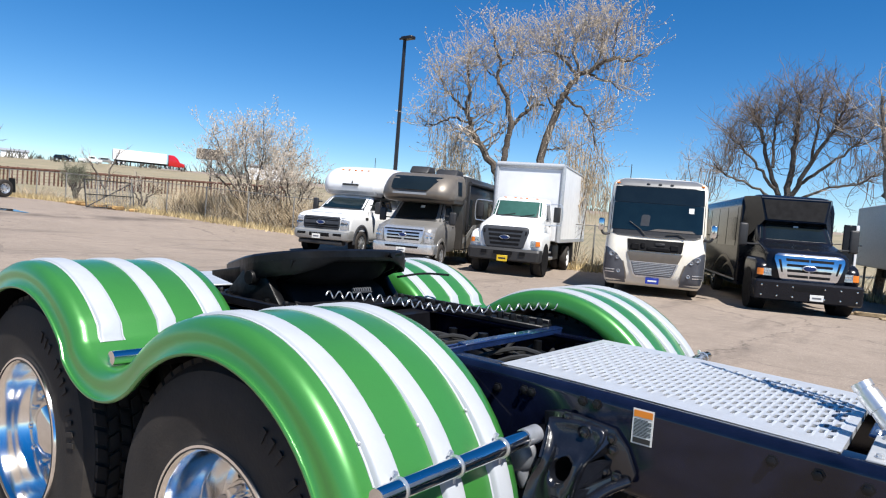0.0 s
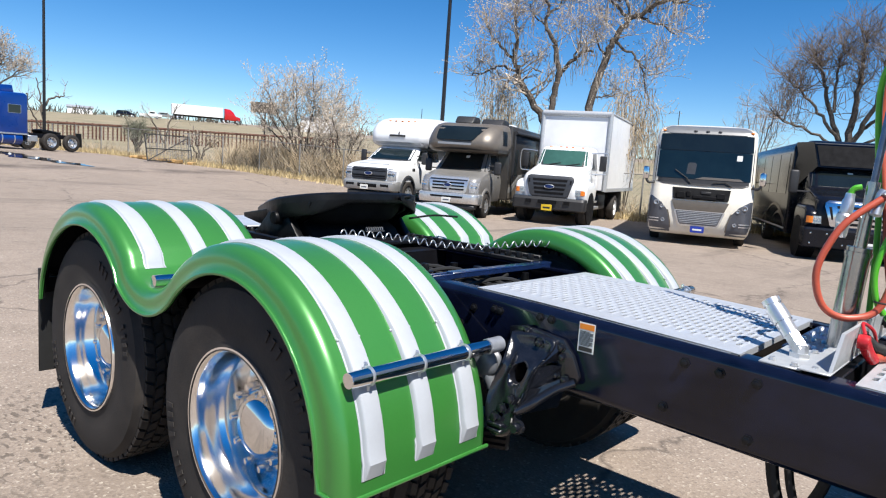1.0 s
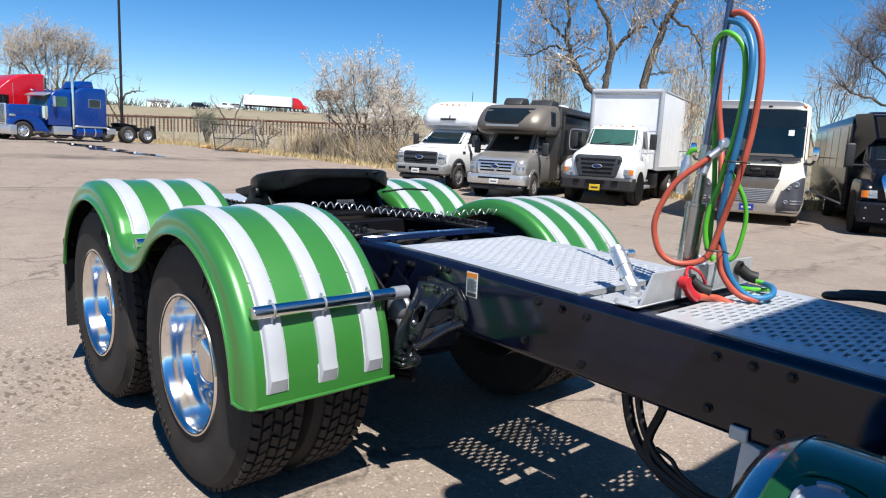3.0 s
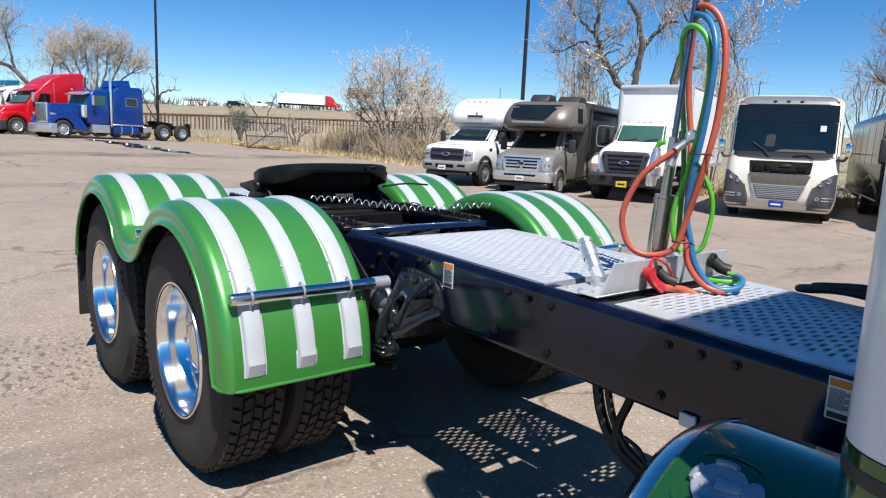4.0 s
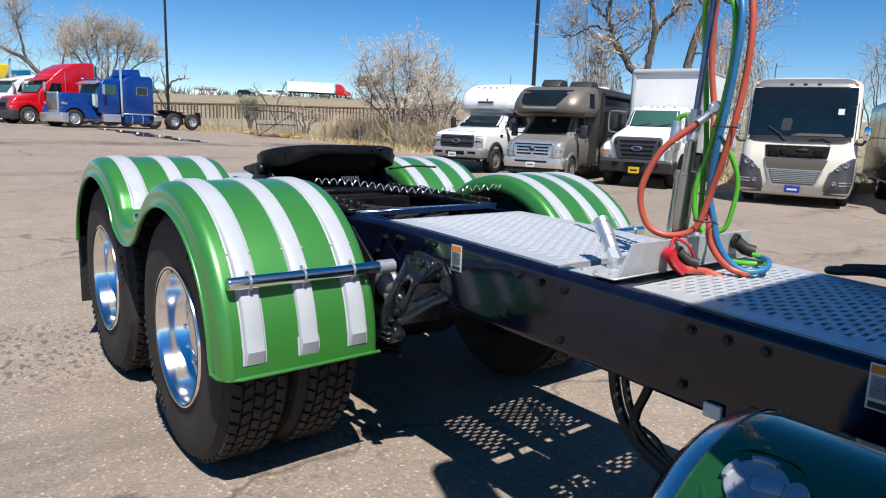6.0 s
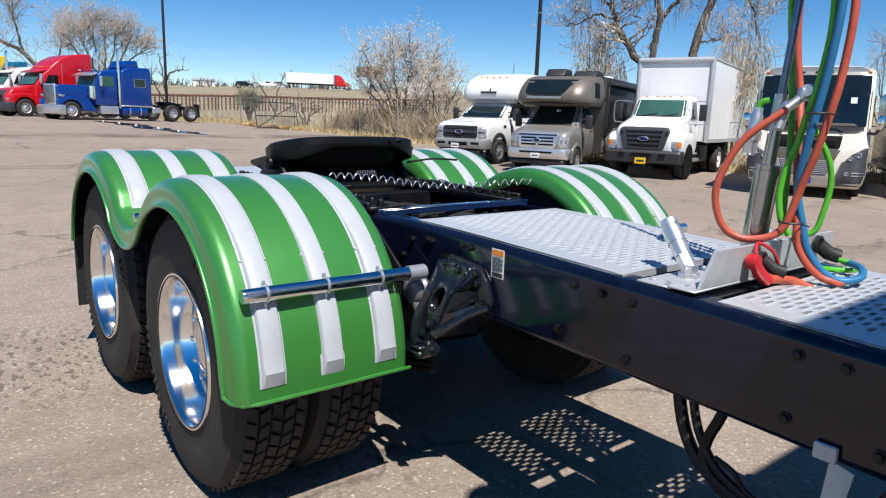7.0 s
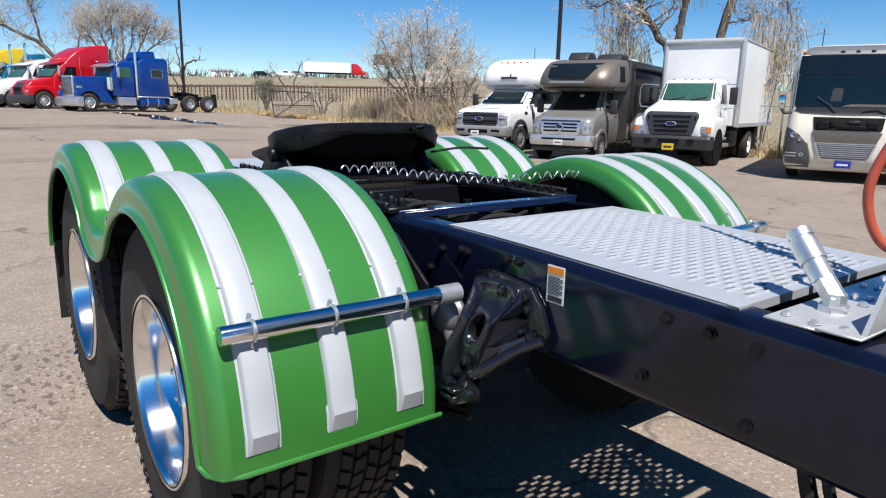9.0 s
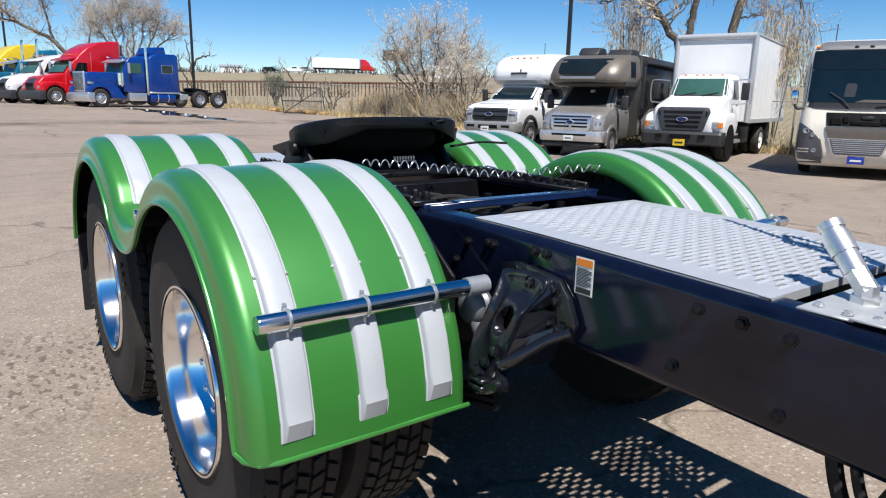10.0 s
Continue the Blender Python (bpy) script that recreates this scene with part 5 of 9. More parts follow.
def simple_wheel(parent, x, y, R, w, rim_r, s, rim_mat=M_SILVER, dish=0.05, spokes=8):
    """Road wheel at (x, y) on the ground of its thing; s points outward."""
    bm = bm0()
    prof = [(rim_r, -0.02), (rim_r + 0.02, 0.0), (R - 0.06, 0.006), (R - 0.02, -0.015), (R, -0.045), (R, -w + 0.045), (R - 0.02, -w + 0.015), (rim_r, -w)]
    lathe(bm, [(r, s * a) for r, a in prof], (0, 0, 0), "y", 28, closed=True)
    t = part("wheel", bm, M_TYRE, parent, m=pose(x, y, R))
    bm = bm0()
    lathe(bm, [(rim_r, s * 0.0), (rim_r - 0.02, -s * 0.01), (rim_r - 0.03, -s * dish), (rim_r * 0.45, -s * dish * 0.8), (rim_r * 0.35, s * 0.0), (rim_r * 0.2, s * 0.02), (0.0001, s * 0.02)], (0, 0, 0), "y", 28, caps=False)
    rim = part("rim", bm, rim_mat, t)
    if rim_r > 0.2:
        for k in range(spokes):
            a = 2 * math.pi * k / spokes
            bm = bm0()
            lathe(bm, [(0.0001, -s * dish * 0.86), (rim_r * 0.13, -s * dish * 0.86), (rim_r * 0.13, -s * dish)], (rim_r * 0.68 * math.cos(a), 0, rim_r * 0.68 * math.sin(a)), "y", 8)
            part("rim_hole", bm, M_DARK_IN, t)
    return t


def bars(bm, x, y0, y1, zs, h, d=0.02, lean=0.0):
    for k, z in enumerate(zs):
        box(bm, x - d - lean * (z - zs[0]), x - lean * (z - zs[0]), y0, y1, z - h / 2, z + h / 2, h * 0.25)
    return bm


def well(parent, x, y0, y1, R, zc):
    """The dark wheel opening."""
    bm = bm0()
    lathe(bm, [(0.0001, y0), (R, y0), (R, y1), (0.0001, y1)], (x, 0, zc), "y", 24)
    return part("wheel_well", bm, M_DARK_IN, parent)


def mirror(parent, x, y, z, s, h=0.35, w=0.2, material=M_BUMPER):
    bm = bm0()
    box(bm, x - 0.05, x + 0.05, *sorted((y + s * 0.14, y + s * (0.14 + w))), z - h / 2, z + h / 2, 0.03, 2)
    tube(bm, [(x - 0.02, y - s * 0.02, z - h * 0.3), (x, y + s * 0.18, z - h * 0.3)], 0.018, 6)
    tube(bm, [(x - 0.02, y - s * 0.02, z + h * 0.2), (x, y + s * 0.18, z + h * 0.2)], 0.014, 6)
    return part("mirror", bm, material, parent)


def plate(parent, x, y, z, material, w=0.3, h=0.15):
    bm = bm0()
    box(bm, x, x + 0.012, y - w / 2, y + w / 2, z - h / 2, z + h / 2, 0.004)
    p = part("number_plate", bm, material, parent)
    bm = bm0()
    box(bm, x + 0.01, x + 0.016, y - w * 0.33, y + w * 0.33, z - h * 0.14, z + h * 0.12)
    part("plate_bar", bm, {M_BLUE_PLATE: M_PAPER, M_YELLOW: M_INK}.get(material, M_CLAMP), p)


def markers(parent, x, ys, z, material=M_AMBER, sx=0.03, size=0.03):
    for y in ys:
        bm = bm0()
        box(bm, x, x + sx, y - size * 1.6, y + size * 1.6, z, z + size * 1.3, size * 0.4)
        part("marker_lamp", bm, material, parent)


def glass(parent, name, a, b, c, d, material=M_GLASS_DK, frame=None, fw=0.04):
    if frame:
        P = [Vector(p) for p in (a, b, c, d)]
        mid = sum(P, Vector()) / 4
        Q = [p + (p - mid).normalized() * fw for p in P]
        bm = bm0()
        slab(bm, *Q, 0.008)
        f = part("window_frame", bm, frame, parent)
        parent = f
    bm = bm0()
    slab(bm, a, b, c, d, 0.014)
    return part(name, bm, material, parent)


def oval_badge(parent, x, y, z, w, h):
    bm = bm0()
    t = bm0()
    lathe(t, [(0.0001, 0.02), (0.8, 0.02), (1, 0.0), (1, -0.01), (0.0001, -0.01)], (0, 0, 0), "x", 20)
    t.transform(Matrix.Translation((x, y, z)) @ Matrix.Diagonal((1, w / 2, h / 2, 1)))
    join(bm, t)
    badge = part("badge", bm, M_BADGE, parent, "plain oval blue badge")
    bm = bm0()
    lathe(bm, [(0.9, 0.012), (0.98, 0.026), (1.1, 0.02), (1.12, -0.005), (0.9, -0.005)], (0, 0, 0), "x", 24, closed=True)
    bm.transform(Matrix.Translation((x, y, z)) @ Matrix.Diagonal((1, w / 2, h / 2, 1)))
    part("badge_rim", bm, M_STEEL, badge, "bright oval badge rim")


def plan_loft(bm, st, xb, bow=0.0, n=6):
    """Stacks plan outlines with rounded front corners: each station is (z, front x, half width, corner radius)."""
    rings = []
    for z, xf, hw, r in st:
        ring = [(xb, -hw)]
        for k in range(n + 1):
            a = math.pi / 2 * k / n
            ring.append((xf - r + r * math.sin(a), -hw + r - r * math.cos(a)))
        for k in range(n + 1):
            a = math.pi / 2 * k / n
            ring.append((xf - r + r * math.cos(a), hw - r + r * math.sin(a)))
        ring.append((xb, hw))
        rings.append([bm.verts.new((x - (bow * (y / hw) ** 2 if x > xb else 0), y, z)) for x, y in ring])
    m = len(rings[0])
    for a, b in zip(rings, rings[1:]):
        for i in range(m):
            bm.faces.new((a[i], a[(i + 1) % m], b[(i + 1) % m], b[i]))
    bm.faces.new(rings[0])
    bm.faces.new(rings[-1])
    return bm


def front_of(st, bow=0.0):
    """The front surface of such a stack, as x of (y, z)."""
    def fx(y, z):
        z = min(max(z, st[0][0]), st[-1][0])
        for p, q in zip(st, st[1:]):
            if z <= q[0]:
                break
        f = (z - p[0]) / max(1e-6, q[0] - p[0])
        xf, hw, r = (p[i] + (q[i] - p[i]) * f for i in (1, 2, 3))
        e = min(r, max(0.0, abs(y) - (hw - r)))
        return xf - (r - math.sqrt(max(0.0, r * r - e * e))) - bow * (y / hw) ** 2
    return fx


def half_width(st, z):
    for p, q in zip(st, st[1:]):
        if z <= q[0]:
            break
    f = (z - p[0]) / max(1e-6, q[0] - p[0])
    return p[2] + (q[2] - p[2]) * f


def patch(bm, fx, rows, off=0.012, thick=0.03, n=10, sub=3):
    """A panel that follows a front surface; rows are (z, y from, y to), low to high."""
    full = []
    for p, q in zip(rows, rows[1:]):
        full += [tuple(p[i] + (q[i] - p[i]) * k / sub for i in range(3)) for k in range(sub)]
    full.append(rows[-1])
    fr = [[bm.verts.new((fx(a + (b - a) * k / n, z) + off, a + (b - a) * k / n, z)) for k in range(n + 1)] for z, a, b in full]
    bk = [[bm.verts.new((v.co.x - thick, v.co.y, v.co.z)) for v in row] for row in fr]
    for A, flip in ((fr, False), (bk, True)):
        for a, b in zip(A, A[1:]):
            for k in range(n):
                q = (a[k], a[k + 1], b[k + 1], b[k])
                bm.faces.new(q[::-1] if flip else q)
    rim = fr[0][:] + [r[-1] for r in fr[1:]] + fr[-1][-2::-1] + [r[0] for r in fr[-2:0:-1]]
    rimb = bk[0][:] + [r[-1] for r in bk[1:]] + bk[-1][-2::-1] + [r[0] for r in bk[-2:0:-1]]
    for i in range(len(rim)):
        j = (i + 1) % len(rim)
        bm.faces.new((rim[i], rimb[i], rimb[j], rim[j]))
    return bm


def front_panel(name, parent, material, fx, rows, off=0.012, thick=0.03, label="", n=10):
    bm = bm0()
    patch(bm, fx, rows, off, thick, n)
    return part(name, bm, material, parent, label)


def flank_pane(parent, name, st, x0, x1, z0, z1, slant=0.0, material=None, frame=None):
    """A pane on both flanks; its front edge leans back by slant."""
    for s in (-1, 1):
        ya, yb = s * (half_width(st, z0) + 0.004), s * (half_width(st, z1) + 0.004)
        pts = [(x0, ya, z0), (x1, ya, z0), (x1, yb, z1), (x0 - slant, yb, z1)]
        glass(parent, name, *(pts if s < 0 else [pts[1], pts[0], pts[3], pts[2]]), material or M_GLASS_DK, frame, 0.025)


def wheel_house(parent, x, s, y, R, zc, lip=None):
    """Dark wheel opening with an arched lip."""
    well(parent, x, s * (y - 0.22), s * (y + 0.006), R, zc)
    if lip:
        bm = bm0()
        rows = []
        for k in range(17):
            a = radians(-8 + 196 * k / 16)
            c, q = math.cos(a), math.sin(a)
            rows.append([bm.verts.new((x + r * c, s * yy, zc + r * q)) for r, yy in ((R - 0.01, y + 0.004), (R - 0.005, y + 0.045), (R + 0.05, y + 0.05), (R + 0.085, y + 0.03), (R + 0.09, y))])
        for a, b in zip(rows, rows[1:]):
            for i in range(4):
                bm.faces.new((a[i], b[i], b[i + 1], a[i + 1]))
        part("wheel_arch", bm, lip, parent)


def door_lines(parent, st, xs, z0, z1, material):
    """Shut lines of doors as thin dark strips, and a handle."""
    for s in (-1, 1):
        for x in xs:
            bm = bm0()
            y0, y1 = s * (half_width(st, z0) + 0.001), s * (half_width(st, z1) + 0.001)
            slab(bm, *([(x, y0, z0), (x - 0.014, y0, z0), (x - 0.014, y1, z1), (x, y1, z1)] if s < 0 else [(x - 0.014, y0, z0), (x, y0, z0), (x, y1, z1), (x - 0.014, y1, z1)]), 0.004)
            part("door_gap", bm, material, parent)
        bm = bm0()
        y = s * (half_width(st, z1) + 0.02)
        box(bm, xs[-1] + 0.1, xs[-1] + 0.26, *sorted((y - s * 0.02, y + s * 0.012)), z1 - 0.13, z1 - 0.09, 0.008)
        part("door_handle", bm, material, parent)


def tow_mirror(parent, x, y, z, s, h, w, material=None):
    """Tall two-part mirror on two arms."""
    bm = bm0()
    ya, yb = s * (y + 0.16), s * (y + 0.16 + w)
    box(bm, x - 0.07, x + 0.05, *sorted((ya, yb)), z - h / 2, z + h / 2, 0.045, 3)
    m = part("mirror", bm, material or M_BUMPER, parent)
    for dz in (-0.22 * h, 0.18 * h):
        bm = bm0()
        tube(bm, [(x + 0.04, s * (y - 0.03), z + dz), (x, s * (y + 0.2), z + dz)], 0.02, 6)
        part("mirror_arm", bm, M_BUMPER, m)


def lamp_unit(parent, fx, s, z0, z1, y0, y1, amber=None, name="headlight"):
    """Clear lens with bright reflectors behind, and an amber corner."""
    a, b = sorted((s * y0, s * y1))
    h = front_panel(name, parent, M_LAMP, fx, [(z0, a, b), (z1, a, b)], 0.014, 0.06, n=6)
    for k in range(2):
        yc = s * (y0 + (y1 - y0) * (0.28 + 0.4 * k))
        zc, r = (z0 + z1) / 2, min(0.34 * (z1 - z0), 0.2 * (y1 - y0))
        bm = bm0()
        lathe(bm, [(0.0001, 0.0), (r * 0.8, 0.002), (r, 0.01), (r * 1.05, -0.02)], (fx(yc, zc) + 0.012, yc, zc), "x", 12, caps=False)
        part("reflector", bm, M_CHROME, h)
    if amber:
        a, b = sorted((s * amber[0], s * amber[1]))
        front_panel("turn_lamp", h, M_AMBER, fx, [(z0 + 0.01, a, b), (z1 - 0.01, a, b)], 0.02, 0.05, n=4)
    return h


def build_pickup(m):
    v = thing("pickup_camper", m, "white crew-cab pickup carrying a white cab-over camper, parked on the lot", "pickup", "parked vehicles")
    st = [(0.52, -0.12, 0.93, 0.2), (0.62, -0.06, 0.98, 0.22), (1.0, -0.04, 1.0, 0.22), (1.2, -0.06, 1.0, 0.24), (1.29, -0.12, 0.985, 0.26), (1.36, -0.26, 0.96, 0.3), (1.42, -0.62, 0.95, 0.32),
          (1.5, -1.32, 0.96, 0.3), (1.56, -1.44, 0.95, 0.24), (1.95, -1.98, 0.84, 0.2), (2.02, -2.12, 0.8, 0.22), (2.07, -2.4, 0.7, 0.26)]
    bm = bm0()
    plan_loft(bm, st, -4.2)
    part("cab_body", bm, M_WHITE, v)
    fx = front_of(st)
    bm = bm0()
    prism(bm, [(-0.34, 1.36), (-0.3, 1.405), (-1.25, 1.53), (-1.36, 1.5)], -0.58, 0.58, 0.02)
    part("hood_bulge", bm, M_WHITE, v)
    bm = bm0()
    box(bm, -6.6, -4.22, -1.03, 1.03, 0.65, 1.5, 0.05)
    part("cargo_bed", bm, M_WHITE, v)
    g = front_panel("grille", v, M_GREY_PLASTIC, fx, [(0.84, -0.6, 0.6), (0.9, -0.66, 0.66), (1.2, -0.67, 0.67), (1.26, -0.62, 0.62)], 0.02, 0.05, "dark grey barred grille", 12)
    for z, h in ((0.915, 0.03), (0.975, 0.03), (1.145, 0.03), (1.2, 0.025)):
        front_panel("grille_slot", g, M_DARK_IN, fx, [(z - h / 2, -0.61, 0.61), (z + h / 2, -0.62, 0.62)], 0.026, 0.02)
    front_panel("grille_bar", g, M_GREY_PLASTIC, fx, [(1.02, -0.62, 0.62), (1.1, -0.62, 0.62)], 0.045, 0.04)
    oval_badge(v, 0.03, 0, 1.06, 0.27, 0.12)
    for s in (-1, 1):
        lamp_unit(v, fx, s, 0.86, 1.24, 0.69, 0.96)
        front_panel("lamp_divider", v, M_GREY_PLASTIC, fx, [(1.03, *sorted((s * 0.69, s * 0.9))), (1.07, *sorted((s * 0.69, s * 0.9)))], 0.024, 0.03, n=4)
    bs = [(0.46, -0.12, 0.9, 0.2), (0.52, 0.05, 0.99, 0.22), (0.66, 0.1, 1.01, 0.22), (0.78, 0.08, 1.01, 0.22), (0.83, 0.0, 0.99, 0.22)]
    bm = bm0()
    plan_loft(bm, bs, -0.4)
    b = part("bumper", bm, M_SILVER, v, "silver front bumper")
    bx = front_of(bs)
    for y0, y1 in ((-0.8, -0.5), (0.5, 0.8), (-0.36, 0.36)):
        front_panel("bumper_intake", b, M_DARK_IN, bx, [(0.6 if y0 == -0.36 else 0.64, y0, y1), (0.72, y0, y1)], 0.006, 0.03)
    bm = bm0()
    box(bm, -0.3, 0.02, -0.8, 0.8, 0.34, 0.47, 0.03)
    part("air_dam", bm, M_BUMPER, b)
    plate(v, 0.1, -0.1, 0.6, M_PAPER)
    front_panel("windscreen", v, M_GLASS_TEAL, fx, [(1.575, -0.8, 0.8), (1.95, -0.74, 0.74)], 0.008, 0.03)
    front_panel("cowl", v, M_BUMPER, fx, [(1.535, -0.84, 0.84), (1.575, -0.82, 0.82)], 0.012, 0.03)
    flank_pane(v, "side_window", st, -1.72, -2.62, 1.58, 1.94, 0.42)
    flank_pane(v, "side_window", st, -2.74, -3.6, 1.58, 1.94)
    door_lines(v, st, (-1.5, -2.68, -3.7), 0.62, 1.5, M_BUMPER)
    for s in (-1, 1):
        tow_mirror(v, -1.72, 0.95, 1.66, s, 0.42, 0.2)
        wheel_house(v, -0.98, s, 0.985, 0.5, 0.47, M_GREY_PLASTIC)
        simple_wheel(v, -0.98, s * 1.03, 0.42, 0.26, 0.26, s, M_STEEL, 0.02)
        simple_wheel(v, -5.2, s * 1.12, 0.42, 0.26, 0.26, s, M_STEEL, 0.12)
        bm = bm0()
        box(bm, -4.0, -1.6, *sorted((s * 0.95, s * 1.06)), 0.42, 0.5, 0.02)
        part("running_board", bm, M_BUMPER, v)
        bm = bm0()
        box(bm, -1.46, -1.26, *sorted((s * 0.99, s * 1.008)), 1.2, 1.3, 0.005)
        part("side_badge", bm, M_BUMPER, v)
    # camper: bulging nose over the cab
    cs = [(2.03, -2.25, 1.06, 0.25), (2.08, -2.02, 1.12, 0.3), (2.2, -1.86, 1.16, 0.35), (2.4, -1.84, 1.18, 0.38), (2.62, -1.9, 1.18, 0.4), (2.82, -2.06, 1.16, 0.42), (2.98, -2.3, 1.1, 0.45), (3.08, -2.65, 1.0, 0.45), (3.14, -3.2, 0.85, 0.4)]
    bm = bm0()
    plan_loft(bm, cs, -6.9, 0.1)
    c = part("camper", bm, M_WHITE, v, "white moulded cab-over camper", angle=50)
    bm = bm0()
    box(bm, -6.9, -4.25, -1.1, 1.1, 1.1, 2.1, 0.03)
    part("camper_body", bm, M_WHITE, c)
    cx = front_of(cs, 0.1)
    front_panel("name_bar", c, M_INK, cx, [(2.38, -0.28, 0.34), (2.45, -0.28, 0.34)], 0.006, 0.02, "dark name mark as a plain bar")
    front_panel("name_mark", c, M_INK, cx, [(2.46, 0.06, 0.11), (2.56, 0.07, 0.1)], 0.006, 0.02, n=2)
    front_panel("grey_band", c, M_GALV, cx, [(2.1, -1.0, 1.0), (2.2, -1.0, 1.0)], 0.004, 0.02, "pale grey band under the nose", 16)
    for y in (-0.5, -0.25, 0.0, 0.25, 0.5):
        bm = bm0()
        box(bm, cx(y, 2.95) - 0.04, cx(y, 2.95) + 0.03, y - 0.04, y + 0.04, 2.93, 2.97, 0.01)
        part("marker_lamp", bm, M_AMBER, c)
    bm = bm0()
    tube(bm, [(-3.2, 0.3, 3.14), (-3.2, 0.3, 3.5)], 0.012, 5)
    part("aerial", bm, M_BUMPER, c)
    for s in (-1, 1):
        bm = bm0()
        box(bm, -4.3, -3.2, *sorted((s * 1.165, s * 1.2)), 2.45, 2.75, 0.01)
        part("camper_window", bm, M_GLASS_DK, c)
    return v


def build_class_c(m):
    v = thing("motorhome", m, "bronze and dark grey cab-over motorhome on a silver van front", "motorhome", "parked vehicles")
    st = [(0.5, -0.14, 0.9, 0.2), (0.62, -0.06, 0.95, 0.24), (0.95, -0.03, 0.97, 0.26), (1.17, -0.06, 0.97, 0.28), (1.27, -0.16, 0.955, 0.3), (1.34, -0.4, 0.94, 0.34), (1.46, -0.96, 0.93, 0.3), (1.52, -1.06, 0.92, 0.24),
          (2.05, -1.62, 0.8, 0.2), (2.14, -1.8, 0.76, 0.2)]
    bm = bm0()
    plan_loft(bm, st, -2.6)
    part("cab_body", bm, M_CHAMP_LT, v)
    fx = front_of(st)
    g = front_panel("grille", v, M_STEEL, fx, [(0.77, -0.55, 0.55), (0.83, -0.6, 0.6), (1.21, -0.66, 0.66), (1.3, -0.6, 0.6)], 0.03, 0.06, "chrome grille surround with bars", 12)
    for z in (0.86, 0.96, 1.06):
        for s in (-1, 1):
            front_panel("grille_slot", g, M_DARK_IN, fx, [(z, *sorted((s * 0.04, s * 0.52))), (z + 0.05, *sorted((s * 0.04, s * 0.53)))], 0.036, 0.02)
    front_panel("grille_step", g, M_DARK_IN, fx, [(1.18, -0.62, 0.62), (1.2, -0.62, 0.62)], 0.036, 0.02)
    oval_badge(v, 0.035, 0, 1.01, 0.24, 0.11)
    for s in (-1, 1):
        lamp_unit(v, fx, s, 0.8, 1.2, 0.69, 0.95)
    bs = [(0.42, -0.1, 0.92, 0.2), (0.46, 0.05, 1.0, 0.24), (0.58, 0.11, 1.02, 0.26), (0.72, 0.09, 1.02, 0.26), (0.76, 0.02, 1.0, 0.25)]
    bm = bm0()
    plan_loft(bm, bs, -0.4)
    b = part("bumper", bm, M_STEEL, v, "chrome front bumper")
    front_panel("bumper_slot", b, M_DARK_IN, front_of(bs), [(0.62, -0.52, 0.52), (0.68, -0.55, 0.55)], 0.006, 0.03)
    bm = bm0()
    box(bm, -0.3, 0.02, -0.9, 0.9, 0.28, 0.43, 0.04)
    part("air_dam", bm, M_BUMPER, b)
    plate(v, 0.11, 0.0, 0.55, M_PAPER)
    front_panel("windscreen", v, M_GLASS_DK, fx, [(1.53, -0.83, 0.83), (2.05, -0.74, 0.74)], 0.008, 0.03)
    front_panel("cowl", v, M_BUMPER, fx, [(1.48, -0.86, 0.86), (1.53, -0.84, 0.84)], 0.012, 0.03)
    front_panel("windscreen_sticker", v, M_PAPER, fx, [(1.9, 0.02, 0.16), (1.98, 0.02, 0.16)], 0.012, 0.01, n=2)
    flank_pane(v, "side_window", st, -1.3, -2.3, 1.49, 2.02, 0.45)
    door_lines(v, st, (-1.3, -2.42), 0.6, 1.42, M_BUMPER)
    for s in (-1, 1):
        tow_mirror(v, -1.25, 0.93, 1.6, s, 0.42, 0.22)
        wheel_house(v, -0.95, s, 0.955, 0.45, 0.42, M_CHAMP_LT)
        simple_wheel(v, -0.95, s * 1.0, 0.39, 0.24, 0.22, s, M_STEEL, 0.02)
        simple_wheel(v, -5.1, s * 1.1, 0.39, 0.24, 0.22, s, M_STEEL, 0.1)
    # rounded bunk over the cab
    os_ = [(2.07, -1.2, 1.1, 0.3), (2.1, -0.92, 1.16, 0.36), (2.17, -0.74, 1.2, 0.42), (2.28, -0.68, 1.22, 0.46), (2.44, -0.7, 1.22, 0.48), (2.62, -0.82, 1.21, 0.5), (2.82, -1.02, 1.19, 0.52), (2.96, -1.26, 1.16, 0.52), (3.03, -1.55, 1.1, 0.5), (3.06, -2.0, 1.0, 0.45)]
    bm = bm0()
    plan_loft(bm, os_, -3.0, 0.12, 9)
    o = part("overcab_bunk", bm, M_CHAMP, v, "champagne bronze rounded overcab bunk", angle=60)
    ox = front_of(os_, 0.12)
    front_panel("bunk_window", o, M_GLASS_DK, ox, [(2.44, -0.74, 0.42), (2.5, -0.8, 0.5), (2.86, -0.84, 0.78), (2.9, -0.8, 0.82)], 0.012, 0.03, n=14)
    front_panel("name_bar", o, M_SILVER, ox, [(2.29, -0.72, 0.42), (2.36, -0.72, 0.42)], 0.006, 0.02, "silver name mark as a plain bar", 14)
    front_panel("bunk_lip", o, M_CHAMP_DK, ox, [(2.14, -1.1, 1.1), (2.165, -1.1, 1.1)], 0.01, 0.03, n=18)
    front_panel("bunk_seam", o, M_CHAMP_DK, ox, [(2.18, -0.88, -0.86), (2.9, -0.94, -0.92)], 0.004, 0.02, n=2)
    flank_pane(o, "bunk_side_window", os_, -1.6, -2.1, 2.36, 2.82)
